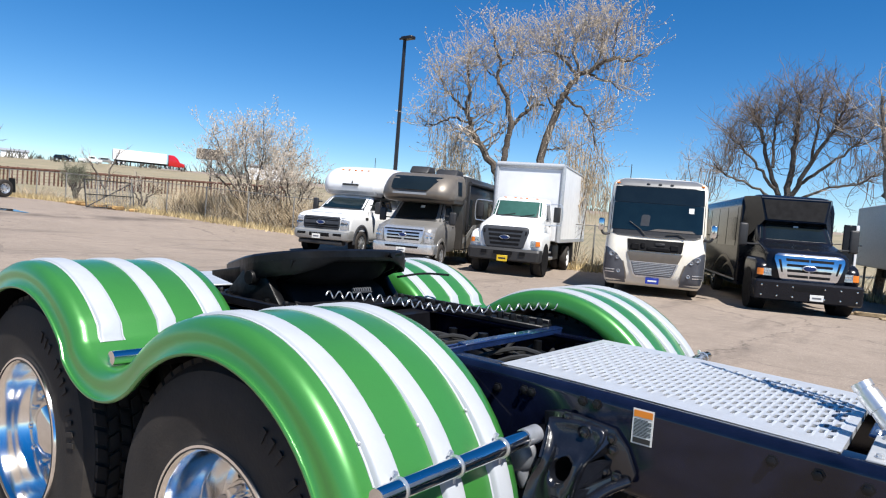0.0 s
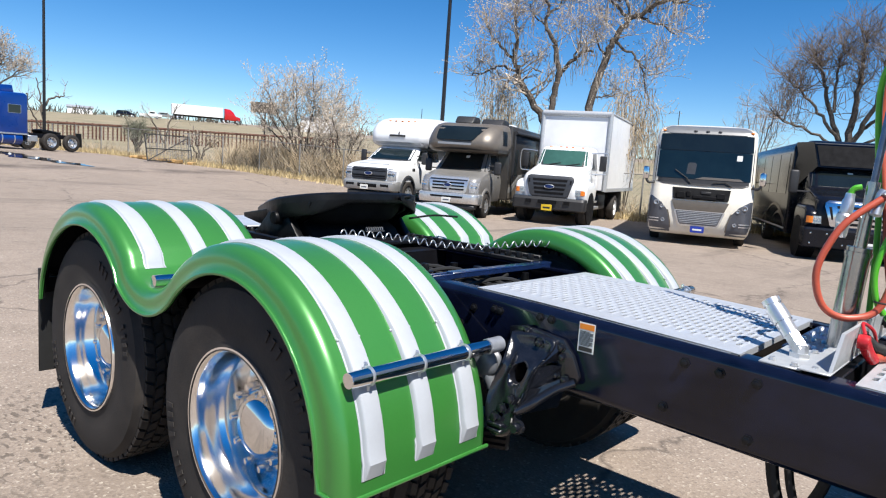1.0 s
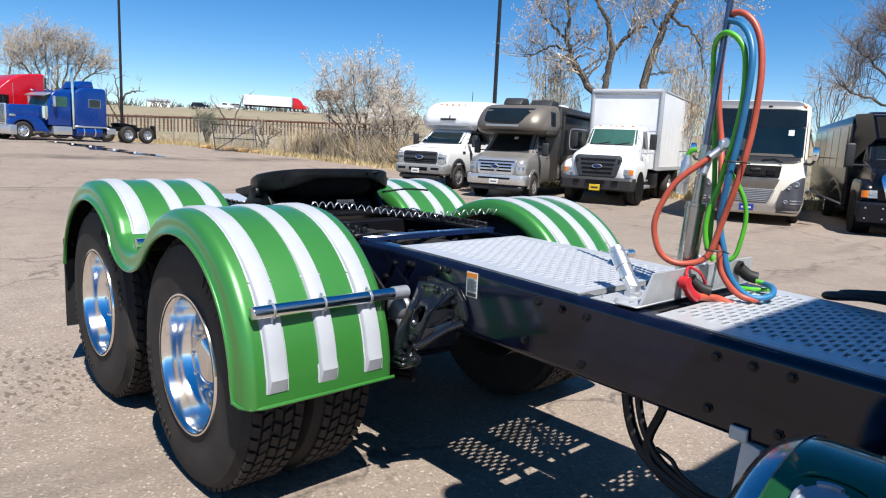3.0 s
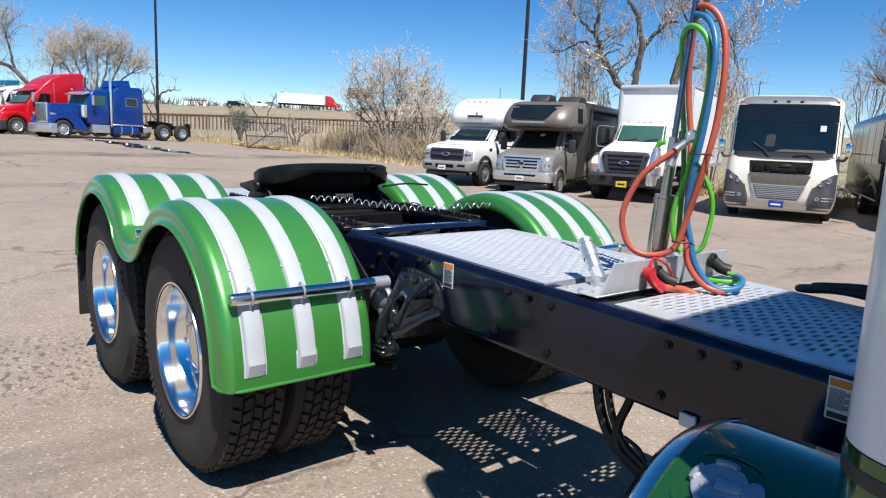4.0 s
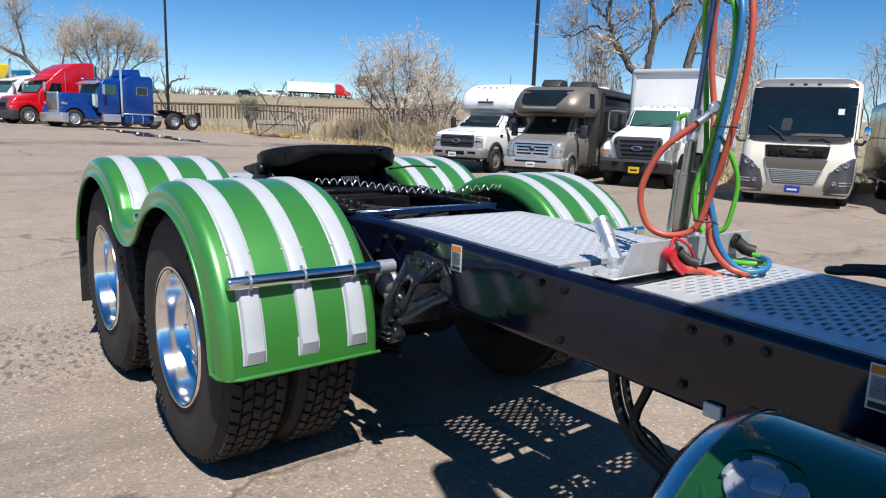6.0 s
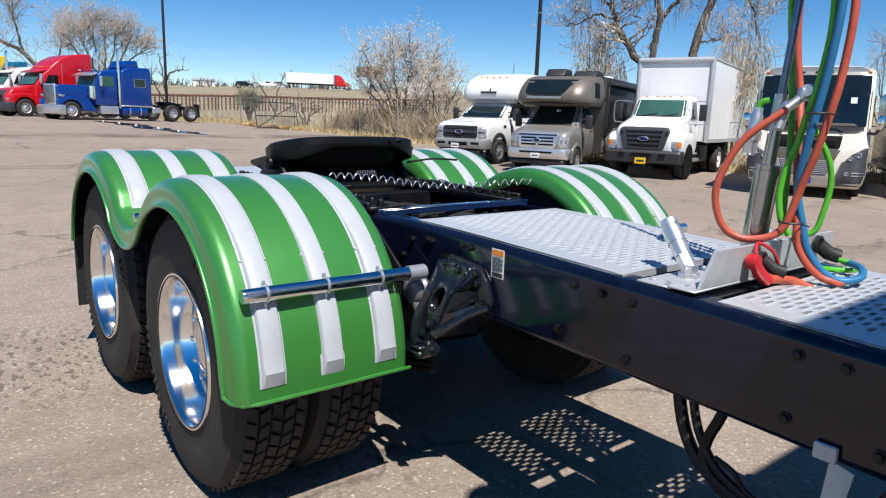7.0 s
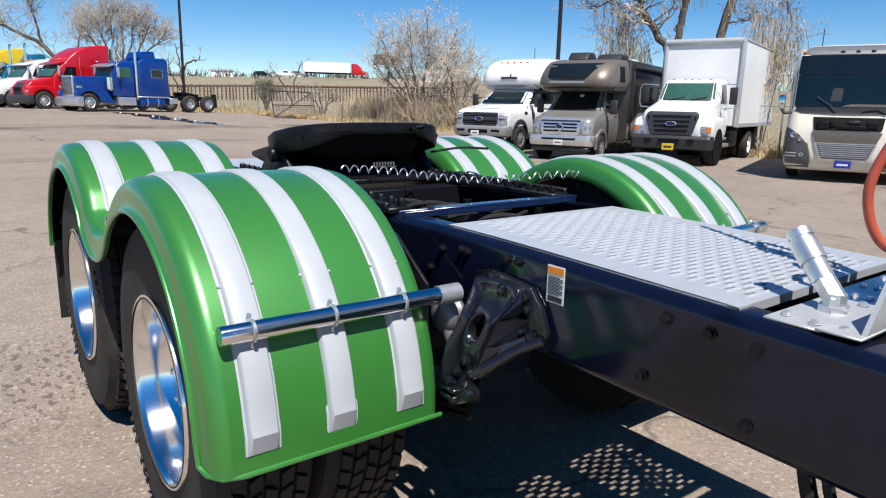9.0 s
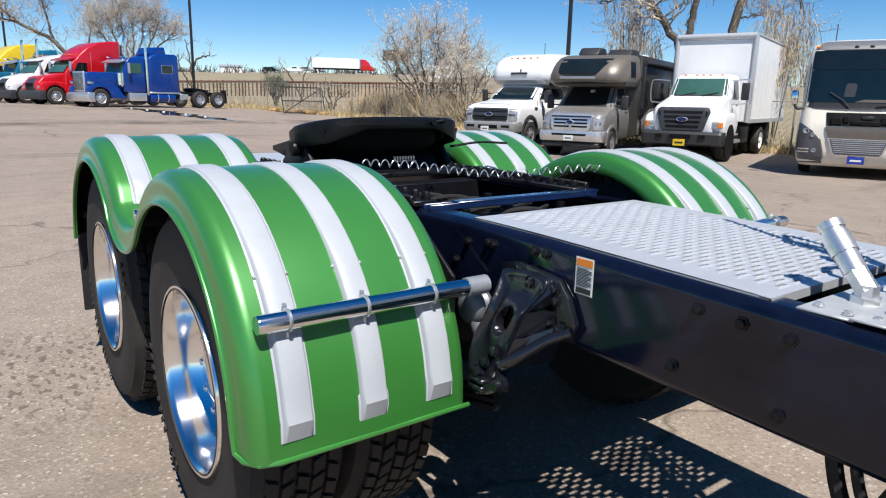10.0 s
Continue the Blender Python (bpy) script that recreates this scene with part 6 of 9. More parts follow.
    for s in (-1, 1):
        bm = bm0()
        prism(bm, [(-1.2, 2.2), (-2.2, 2.2), (-2.95, 2.55), (-2.95, 2.45), (-2.2, 2.1), (-1.1, 2.1)], *sorted((s * 1.215, s * 1.228)), 0)
        part("bunk_stripe", bm, M_CHAMP_DK, o)
    # coach body
    bm = bm0()
    box(bm, -8.0, -2.55, -1.22, 1.22, 0.55, 3.08, 0.06, 2)
    c = part("coach_body", bm, M_CHAMP_DK, v, "dark grey coach body with windows")
    for s in (-1, 1):
        y = s * 1.226
        for x0, x1, z0, z1 in ((-2.9, -3.6, 1.4, 2.3), (-4.3, -5.4, 1.6, 2.3), (-6.2, -7.2, 1.6, 2.3)):
            pts = [(x0, y, z0), (x1, y, z0), (x1, y, z1), (x0, y, z1)]
            glass(c, "coach_window", *(pts if s < 0 else [pts[1], pts[0], pts[3], pts[2]]), frame=M_BUMPER)
        bm = bm0()
        prism(bm, [(-2.6, 0.62), (-8.0, 0.62), (-8.0, 0.9), (-4.2, 0.95), (-2.6, 1.1)], *sorted((s * 1.22, s * 1.23)), 0)
        part("swoosh_band", bm, M_CHAMP, c)
        bm = bm0()
        prism(bm, [(-2.6, 1.0), (-2.9, 1.0), (-3.9, 1.42), (-5.2, 1.5), (-5.2, 1.4), (-4.0, 1.28), (-3.1, 0.86), (-2.6, 0.8)], *sorted((s * 1.222, s * 1.236)), 0)
        part("swoosh_stripe", bm, M_SILVER, c, "silver swoosh stripe")
        bm = bm0()
        tube(bm, [(-2.85, s * 1.29, 2.86), (-7.6, s * 1.29, 2.86)], 0.07, 10)
        for xx in (-2.9, -7.5):
            box(bm, xx - 0.04, xx + 0.04, *sorted((s * 1.22, s * 1.3)), 1.2, 2.9, 0.01)
        part("awning_roll", bm, M_BUMPER, c)
    for x, y, w, l, h in ((-2.35, -0.3, 0.34, 0.45, 0.24), (-3.6, 0.3, 0.4, 0.55, 0.26), (-6.0, 0.0, 0.4, 0.5, 0.25)):
        bm = bm0()
        prism(bm, [(x + l, 3.05), (x + l * 0.8, 3.16), (x + l * 0.45, 3.06 + h), (x - l * 0.7, 3.06 + h), (x - l, 3.05)], y - w, y + w, 0.07, 3)
        part("roof_unit", bm, M_BUMPER if x > -5 else M_WHITE, v, "dark roof air conditioner")
    return v


def build_box_truck(m):
    v = thing("box_truck", m, "white medium box truck with dark grey grille and black bumper", "truck", "parked vehicles")
    st = [(0.72, -0.2, 0.9, 0.2), (0.9, -0.13, 0.94, 0.24), (1.25, -0.13, 0.96, 0.28), (1.48, -0.17, 0.95, 0.32), (1.58, -0.26, 0.93, 0.36), (1.66, -0.5, 0.92, 0.4), (1.76, -0.95, 0.92, 0.36), (1.84, -1.4, 0.94, 0.3),
          (1.9, -1.46, 0.94, 0.26), (2.42, -1.78, 0.86, 0.22), (2.5, -1.9, 0.82, 0.24), (2.55, -2.15, 0.72, 0.26)]
    bm = bm0()
    plan_loft(bm, st, -2.8)
    part("cab_body", bm, M_WHITE, v, angle=45)
    fx = front_of(st)
    for s in (-1, 1):
        ws = [(0.74, -0.3, 0.17, 0.12), (0.9, -0.17, 0.17, 0.14), (1.16, -0.18, 0.165, 0.14), (1.3, -0.28, 0.15, 0.12), (1.37, -0.45, 0.12, 0.1), (1.4, -0.6, 0.08, 0.06)]
        bm = bm0()
        plan_loft(bm, ws, -1.45)
        bm.transform(Matrix.Translation((0, s * 1.0, 0)))
        w = part("front_wing", bm, M_WHITE, v, angle=50)
        bm = bm0()
        lathe(bm, [(0.0001, s * 0.8), (0.53, s * 0.8), (0.53, s * 1.176), (0.0001, s * 1.176)], (-0.95, 0, 0.55), "y", 24)
        part("wheel_well", bm, M_DARK_IN, w)
        wx = front_of([(z, x, 1.0 + hw, r) for z, x, hw, r in ws])
        lamp_unit(v, wx, s, 0.97, 1.14, 0.82, 1.0, (0.99, 1.12))
        simple_wheel(v, -0.9, s * 1.15, 0.47, 0.27, 0.29, s, M_WHITE_PANEL, 0.02)
        simple_wheel(v, -5.5, s * 1.18, 0.47, 0.27, 0.29, s, M_WHITE_PANEL, 0.13)
        simple_wheel(v, -5.5, s * 0.86, 0.47, 0.27, 0.29, s, M_BUMPER, 0.13)
        bm = bm0()
        xm, ym = -1.62, s * 1.32
        box(bm, xm - 0.04, xm + 0.04, *sorted((ym - s * 0.11, ym + s * 0.11)), 1.78, 2.28, 0.03, 2)
        mr = part("mirror", bm, M_BUMPER, v, "dark mirror in a bright loop frame")
        bm = bm0()
        tube(bm, smooth_path([(xm, s * 0.92, 2.34), (xm, ym, 2.37), (xm, ym + s * 0.16, 2.3), (xm, ym + s * 0.16, 1.75), (xm, ym, 1.68), (xm, s * 0.95, 1.66)], 4), 0.018, 6)
        part("mirror_loop", bm, M_STEEL, mr)
        bm = bm0()
        box(bm, -2.7, -1.5, *sorted((s * 0.9, s * 1.1)), 0.5, 0.6, 0.02)
        box(bm, -2.6, -1.6, *sorted((s * 0.94, s * 1.04)), 0.72, 0.78, 0.01)
        part("cab_step", bm, M_STEEL, v)
    flank_pane(v, "side_window", st, -1.82, -2.6, 1.84, 2.36, 0.26)
    door_lines(v, st, (-1.6, -2.7), 0.8, 1.76, M_BUMPER)
    rows = [(0.86, -0.54, 0.54), (0.92, -0.62, 0.62), (1.4, -0.76, 0.76), (1.5, -0.74, 0.74), (1.55, -0.66, 0.66)]
    g = front_panel("grille", v, M_GREY_PLASTIC, fx, rows, 0.05, 0.1, "dark grey slotted grille", 14)
    for k in range(4):
        z, w = 0.96 + 0.135 * k, 0.46 + 0.03 * k
        front_panel("grille_slot", g, M_DARK_IN, fx, [(z, -w, w), (z + 0.075, -w - 0.015, w + 0.015)], 0.056, 0.02)
    for s in (-1, 1):
        front_panel("grille_slot", g, M_DARK_IN, fx, [(1.3, *sorted((s * 0.64, s * 0.69))), (1.42, *sorted((s * 0.65, s * 0.7)))], 0.056, 0.02, n=2)
    oval_badge(v, -0.07, 0, 1.2, 0.3, 0.12)
    bs = [(0.45, -0.05, 1.12, 0.1), (0.5, 0.03, 1.17, 0.12), (0.78, 0.05, 1.18, 0.12), (0.86, -0.02, 1.17, 0.12)]
    bm = bm0()
    plan_loft(bm, bs, -0.4, 0.05)
    b = part("bumper", bm, M_BUMPER, v, "black plastic bumper")
    bx = front_of(bs, 0.05)
    for y, w in ((-0.62, 0.09), (0.0, 0.3), (0.62, 0.09)):
        front_panel("bumper_slot", b, M_DARK_IN, bx, [(0.66, y - w, y + w), (0.77, y - w, y + w)], 0.004, 0.03)
    plate(v, 0.05, 0.0, 0.54, M_YELLOW, 0.34, 0.19)
    front_panel("windscreen_seal", v, M_BUMPER, fx, [(1.88, -0.86, 0.86), (2.44, -0.79, 0.79)], 0.006, 0.03)
    front_panel("windscreen", v, M_GLASS_GREEN, fx, [(1.915, -0.82, 0.82), (2.41, -0.76, 0.76)], 0.012, 0.03)
    for y in (-0.5, 0.15):
        bm = bm0()
        tube(bm, [(fx(y, 1.9) + 0.04, y, 1.9), (fx(y + 0.35, 2.0) + 0.03, y + 0.45, 1.99)], 0.012, 5)
        part("wiper", bm, M_RUBBER, v)
    markers(v, -1.95, (-0.55, -0.2, 0.0, 0.2, 0.55), 2.5, M_AMBER)
    # cargo box
    bm = bm0()
    box(bm, -9.3, -2.95, -1.22, 1.22, 1.12, 3.8, 0.02)
    bx = part("cargo_box", bm, M_WHITE_PANEL, v, "white sheet-clad cargo box")
    for s in (-1, 1):
        bm = bm0()
        tube(bm, [(-2.975, s * 1.185, 1.1), (-2.975, s * 1.185, 3.76)], 0.085, 12)
        part("box_corner", bm, M_GALV, bx, "bare aluminium corner post")
    bm = bm0()
    tube(bm, [(-2.98, -1.2, 3.73), (-2.98, 1.2, 3.73)], 0.11, 12)
    part("box_corner", bm, M_GALV, bx, "bare aluminium top corner")
    for s in (-1, 1):
        bm = bm0()
        tube(bm, [(-2.95, s * 1.2, 3.78), (-9.3, s * 1.2, 3.78)], 0.045, 6)
        part("top_rail", bm, M_GALV, bx)
        bm = bm0()
        box(bm, -9.3, -2.95, *sorted((s * 1.2, s * 1.235)), 1.08, 1.22, 0.01)
        part("bottom_rail", bm, M_GALV, bx)
        for k in range(9):
            bm = bm0()
            x = -3.6 - k * 0.62
            box(bm, x - 0.003, x + 0.003, *sorted((s * 1.218, s * 1.2225)), 1.22, 3.66)
            part("panel_seam", bm, M_WHITE_PANEL, bx)
    for k in range(3):
        for z in (1.9, 2.7, 3.3):
            bm = bm0()
            hexbolt(bm, (-2.95, -0.8 + 0.8 * k, z), "x", 0.01, 0.006)
            part("panel_rivet", bm, M_WHITE_PANEL, bx)
    bm = bm0()
    for s in (-1, 1):
        box(bm, -8.5, -2.8, s * 0.43 - 0.05, s * 0.43 + 0.05, 0.75, 1.08, 0.01)
    part("chassis_frame", bm, M_DARK_IN, v)
    for s in (-1, 1):
        bm = bm0()
        box(bm, -4.3, -3.1, *sorted((s * 0.5, s * 1.0)), 0.45, 0.98, 0.05, 2)
        part("side_tank", bm, M_BUMPER, v)
        bm = bm0()
        box(bm, -6.45, -6.42, *sorted((s * 0.6, s * 1.2)), 0.25, 1.08, 0.005)
        part("mud_flap", bm, M_RUBBER, v)
    return v


def build_class_a(m):
    v = thing("motorhome", m, "beige and grey motorhome with a huge windscreen", "motorhome", "parked vehicles")
    st = [(0.26, -0.2, 1.18, 0.22), (0.38, -0.05, 1.25, 0.26), (0.62, 0.0, 1.28, 0.28), (1.1, 0.03, 1.29, 0.3), (1.3, 0.0, 1.285, 0.3), (1.62, -0.1, 1.27, 0.26), (2.5, -0.24, 1.245, 0.22), (2.9, -0.32, 1.23, 0.22), (3.0, -0.38, 1.21, 0.24),
          (3.08, -0.52, 1.15, 0.28), (3.16, -0.85, 1.0, 0.3), (3.21, -1.3, 0.75, 0.3)]
    bm = bm0()
    plan_loft(bm, st, -9.6, 0.04, 7)
    body = part("coach_body", bm, M_BEIGE, v, angle=50)
    fx = front_of(st, 0.04)
    front_panel("windscreen_seal", v, M_BUMPER, fx, [(1.64, -1.2, 1.2), (2.93, -1.18, 1.18)], 0.006, 0.04, n=22)
    front_panel("windscreen", v, M_GLASS_TEAL, fx, [(1.74, -1.15, 1.15), (2.46, -1.14, 1.14)], 0.014, 0.03, n=22)
    front_panel("visor_glass", v, M_GLASS_DK, fx, [(2.475, -1.15, 1.15), (2.9, -1.13, 1.13)], 0.014, 0.03, n=22)
    front_panel("roof_cap", v, M_SILVER_DK, fx, [(2.92, -1.2, 1.2), (3.0, -1.18, 1.18), (3.08, -1.1, 1.1), (3.14, -1.0, 1.0)], 0.008, 0.03, "silver front roof cap", 22)
    for y in (-1.08, -0.3, 0.0, 0.3, 1.08):
        bm = bm0()
        x = fx(y, 2.98)
        box(bm, x, x + 0.04, y - 0.045, y + 0.045, 2.96, 3.01, 0.015)
        part("marker_lamp", bm, M_AMBER if abs(y) > 1 else M_GREY_PLASTIC, v)
    # lower mask
    front_panel("cowl_band", body, M_BUMPER, fx, [(1.58, -0.98, 0.98), (1.64, -1.16, 1.16)], 0.01, 0.03, n=18)
    hatch = front_panel("open_hatch", body, M_DARK_IN, fx, [(1.2, -0.66, 0.66), (1.24, -0.68, 0.68), (1.5, -0.71, 0.71)], 0.01, 0.04, "open dark service hatch", 12)
    for k, (y, w, z, h) in enumerate(((-0.5, 0.1, 1.23, 0.16), (-0.3, 0.05, 1.28, 0.14), (-0.08, 0.12, 1.24, 0.08), (0.12, 0.12, 1.36, 0.07), (0.2, 0.18, 1.22, 0.09), (0.48, 0.1, 1.26, 0.14))):
        bm = bm0()
        x = fx(y, z) + 0.012
        box(bm, x - 0.03, x + 0.02, y - w, y + w, z, z + h, 0.012)
        part("hatch_gear", bm, M_BUMPER if k == 3 else M_DARK_IN, hatch)
    front_panel("mask_panel", body, M_CHAMP, fx, [(0.92, -0.6, 0.6), (1.17, -0.7, 0.7)], 0.022, 0.04, "olive bronze mask panel", 12)
    tr = front_panel("grille_trim", body, M_STEEL, fx, [(0.5, -0.42, 0.42), (0.56, -0.5, 0.5), (0.92, -0.63, 0.63)], 0.02, 0.04, "bright trim round the grille", 12)
    gr = front_panel("grille", tr, M_CLAMP, fx, [(0.55, -0.44, 0.44), (0.6, -0.48, 0.48), (0.9, -0.58, 0.58)], 0.028, 0.03, "grey mesh grille", 12)
    for k in range(7):
        z = 0.59 + 0.045 * k
        w = 0.45 + 0.1 * (z - 0.59) / 0.3
        front_panel("grille_bar", gr, M_GALV, fx, [(z, -w, w), (z + 0.014, -w, w)], 0.034, 0.02)
    for s in (-1, 1):
        ends = [(0.32, 0.68, 1.18), (0.62, 0.72, 1.27), (0.9, 0.8, 1.27), (1.08, 0.95, 1.27), (1.24, 1.2, 1.27)]
        pod = front_panel("lamp_pod", v, M_POD, fx, [(z, *sorted((s * a, s * b))) for z, a, b in ends], 0.016, 0.04, "dark grey lamp pod", 12)
        front_panel("pod_edge", v, M_CHAMP, fx, [(0.42, *sorted((s * 0.665, s * 0.7))), (0.62, *sorted((s * 0.685, s * 0.72))), (0.9, *sorted((s * 0.765, s * 0.8)))], 0.014, 0.03, n=2)
        for y, z, r in ((0.93, 0.98, 0.05), (1.08, 1.07, 0.068), (0.88, 0.62, 0.05)):
            bm = bm0()
            x = fx(y, z)
            lathe(bm, [(r, 0.0), (r, 0.03), (r * 0.8, 0.036), (r * 0.75, 0.02), (0.0001, 0.015)], (x, s * y, z), "x", 16)
            part("lamp", bm, M_LAMP, pod)
        for z in (0.57, 0.64):
            front_panel("pod_trim", pod, M_STEEL, fx, [(z, *sorted((s * 0.98, s * 1.24))), (z + 0.025, *sorted((s * 0.98, s * 1.24)))], 0.024, 0.02, n=8)
        bm = bm0()
        box(bm, -0.2, -0.06, *sorted((s * 1.34, s * 1.5)), 1.66, 2.0, 0.05, 3)
        mr = part("mirror", bm, M_CHROME, v, "chrome mirror head")
        bm = bm0()
        tube(bm, smooth_path([(-0.2, s * 1.2, 1.6), (-0.12, s * 1.34, 1.58), (-0.12, s * 1.42, 1.7)], 4), 0.035, 8)
        part("mirror_arm", bm, M_BUMPER, mr)
        simple_wheel(v, -1.5, s * 1.24, 0.48, 0.26, 0.28, s, M_STEEL, 0.02)
        simple_wheel(v, -6.8, s * 1.24, 0.48, 0.26, 0.28, s, M_STEEL, 0.1)
        bm = bm0()
        prism(bm, [(-0.35, 0.5), (-9.5, 0.5), (-9.5, 0.85), (-2.0, 1.0), (-0.35, 1.15)], *sorted((s * 1.28, s * 1.296)), 0)
        part("side_band", bm, M_POD, body)
        y = s * 1.275
        for x0, x1 in ((-0.6, -1.3), (-2.2, -3.4), (-4.6, -5.8)):
            pts = [(x0, y, 1.7), (x1, y, 1.7), (x1, y, 2.45), (x0, y, 2.45)]
            glass(body, "side_window", *(pts if s < 0 else [pts[1], pts[0], pts[3], pts[2]]))
    front_panel("dash_top", v, M_CHAMP, fx, [(1.74, -0.2, 0.98), (1.8, 0.0, 0.9)], 0.016, 0.03, "pale dash behind the windscreen", 14)
    front_panel("seat_back", v, M_GREY_PLASTIC, fx, [(1.86, -0.42, -0.2), (2.12, -0.4, -0.18), (2.16, -0.36, -0.22)], 0.016, 0.03, "grey seat behind the windscreen", 4)
    front_panel("windscreen_sticker", v, M_PAPER, fx, [(2.26, 0.77, 0.9), (2.4, 0.77, 0.9)], 0.018, 0.02, "pale windscreen sticker", 2)
    plate(v, 0.03, 0.0, 0.43, M_BLUE_PLATE, 0.34, 0.16)
    for pts in ([(-0.7, 1.96), (-0.4, 1.76), (-0.28, 1.62)], [(0.25, 1.66), (0.55, 1.7), (0.72, 1.6)]):
        bm = bm0()
        tube(bm, [(fx(y, z) + 0.035, y, z) for y, z in pts], 0.014, 6)
        part("wiper", bm, M_RUBBER, v)
    bm = bm0()
    tube(bm, [(-1.5, -0.8, 3.12), (-1.52, -0.8, 3.6)], 0.012, 5)
    part("aerial", bm, M_BUMPER, v)
    return v


def build_bus(m):
    v = thing("shuttle_bus", m, "black shuttle bus with chrome grille and raked roof cap", "bus", "parked vehicles")
    st = [(0.6, -0.2, 0.9, 0.2), (0.9, -0.13, 0.94, 0.24), (1.2, -0.13, 0.96, 0.28), (1.4, -0.17, 0.95, 0.32), (1.5, -0.26, 0.93, 0.36), (1.57, -0.5, 0.92, 0.4), (1.66, -0.95, 0.92, 0.36), (1.72, -1.36, 0.94, 0.3),
          (1.78, -1.42, 0.94, 0.26), (2.2, -1.78, 0.86, 0.22), (2.3, -1.95, 0.8, 0.24)]
    bm = bm0()
    plan_loft(bm, st, -2.8)
    part("cab_body", bm, M_CAR_BLACK, v, angle=45)
    fx = front_of(st)
    for s in (-1, 1):
        ws = [(0.62, -0.3, 0.17, 0.12), (0.85, -0.17, 0.17, 0.14), (1.08, -0.18, 0.165, 0.14), (1.2, -0.28, 0.15, 0.12), (1.27, -0.45, 0.12, 0.1), (1.3, -0.6, 0.08, 0.06)]
        bm = bm0()
        plan_loft(bm, ws, -1.45)
        bm.transform(Matrix.Translation((0, s * 1.0, 0)))
        w = part("front_wing", bm, M_CAR_BLACK, v, angle=50)
        bm = bm0()
        lathe(bm, [(0.0001, s * 0.8), (0.53, s * 0.8), (0.53, s * 1.176), (0.0001, s * 1.176)], (-0.95, 0, 0.5), "y", 24)
        part("wheel_well", bm, M_DARK_IN, w)
        wx = front_of([(z, x, 1.0 + hw, r) for z, x, hw, r in ws])
        lamp_unit(v, wx, s, 0.88, 1.06, 0.8, 1.0, (0.99, 1.13))
        simple_wheel(v, -0.95, s * 1.15, 0.47, 0.26, 0.29, s, M_CHROME, 0.03, 10)
        simple_wheel(v, -5.9, s * 1.18, 0.47, 0.26, 0.29, s, M_CHROME, 0.13)
        bm = bm0()
        box(bm, -1.35, -1.24, *sorted((s * 1.2, s * 1.42)), 1.55, 2.15, 0.05, 3)
        mr = part("mirror", bm, M_BUMPER, v)
        bm = bm0()
        tube(bm, [(-1.25, s * 0.92, 1.62), (-1.28, s * 1.25, 1.62)], 0.022, 6)
        part("mirror_arm", bm, M_BUMPER, mr)
    flank_pane(v, "side_window", st, -1.8, -2.5, 1.76, 2.16, 0.3)
    rows = [(0.8, -0.56, 0.56), (0.86, -0.64, 0.64), (1.3, -0.78, 0.78), (1.4, -0.77, 0.77), (1.45, -0.7, 0.7)]
    g = front_panel("grille", v, M_GRILLE, fx, rows, 0.055, 0.1, "chrome grille with broad bars", 14)
    for k in range(4):
        z, w = 0.885 + 0.13 * k, 0.46 + 0.02 * k
        for s in (-1, 1):
            front_panel("grille_slot", g, M_DARK_IN, fx, [(z, *sorted((s * 0.015, s * w))), (z + 0.06, *sorted((s * 0.015, s * (w + 0.01))))], 0.06, 0.02)
    for s in (-1, 1):
        front_panel("grille_slot", g, M_DARK_IN, fx, [(1.0, *sorted((s * 0.58, s * 0.62))), (1.3, *sorted((s * 0.64, s * 0.7)))], 0.06, 0.02, n=2)
    oval_badge(v, -0.06, 0, 1.12, 0.3, 0.13)
    bs = [(0.3, -0.02, 1.16, 0.06), (0.34, 0.03, 1.2, 0.06), (0.74, 0.05, 1.2, 0.06), (0.79, 0.0, 1.19, 0.06)]
    bm = bm0()
    plan_loft(bm, bs, -0.4)
    b = part("bumper", bm, M_CAR_BLACK, v, "black steel bumper")
    for y in (-1.05, -0.7, -0.35, 0.35, 0.7, 1.05):
        for z in (0.42, 0.66):
            bm = bm0()
            hexbolt(bm, (0.045, y, z), "x", 0.014, 0.01)
            part("bumper_bolt", bm, M_CHROME, b)
    front_panel("bumper_slot", b, M_DARK_IN, front_of(bs), [(0.58, -0.32, 0.32), (0.68, -0.35, 0.35)], 0.006, 0.03)
    plate(v, 0.055, 0.18, 0.44, M_PAPER, 0.3, 0.15)
    front_panel("windscreen_seal", v, M_BUMPER, fx, [(1.775, -0.86, 0.86), (2.22, -0.8, 0.8)], 0.006, 0.03)
    front_panel("windscreen", v, M_GLASS_DK, fx, [(1.785, -0.84, 0.84), (2.2, -0.78, 0.78)], 0.012, 0.03)
    front_panel("windscreen_sticker", v, M_PAPER, fx, [(2.12, -0.02, 0.1), (2.16, -0.02, 0.1)], 0.016, 0.02, n=2)
    # raked cap: a framed face that leans forward, with flared cheeks
    def cap_x(z):
        return -1.62 - 0.2 * (z - 2.25) / 0.75
    bm = bm0()
    plan_loft(bm, [(2.22, -1.72, 0.7, 0.06), (2.27, cap_x(2.27), 0.75, 0.08), (2.84, cap_x(2.84), 0.87, 0.1), (2.93, cap_x(3.0) - 0.12, 0.86, 0.14), (2.97, cap_x(3.0) - 0.4, 0.82, 0.2)], -2.6)
    cap = part("roof_cap", bm, M_CAR_BLACK, v, "black raked roof cap")
    bm = bm0()
    slab(bm, (cap_x(2.3) + 0.006, -0.68, 2.3), (cap_x(2.3) + 0.006, 0.68, 2.3), (cap_x(2.82) + 0.006, 0.79, 2.82), (cap_x(2.82) + 0.006, -0.79, 2.82), 0.012)
    part("cap_panel", bm, M_VINYL, cap, "matt black cap face")
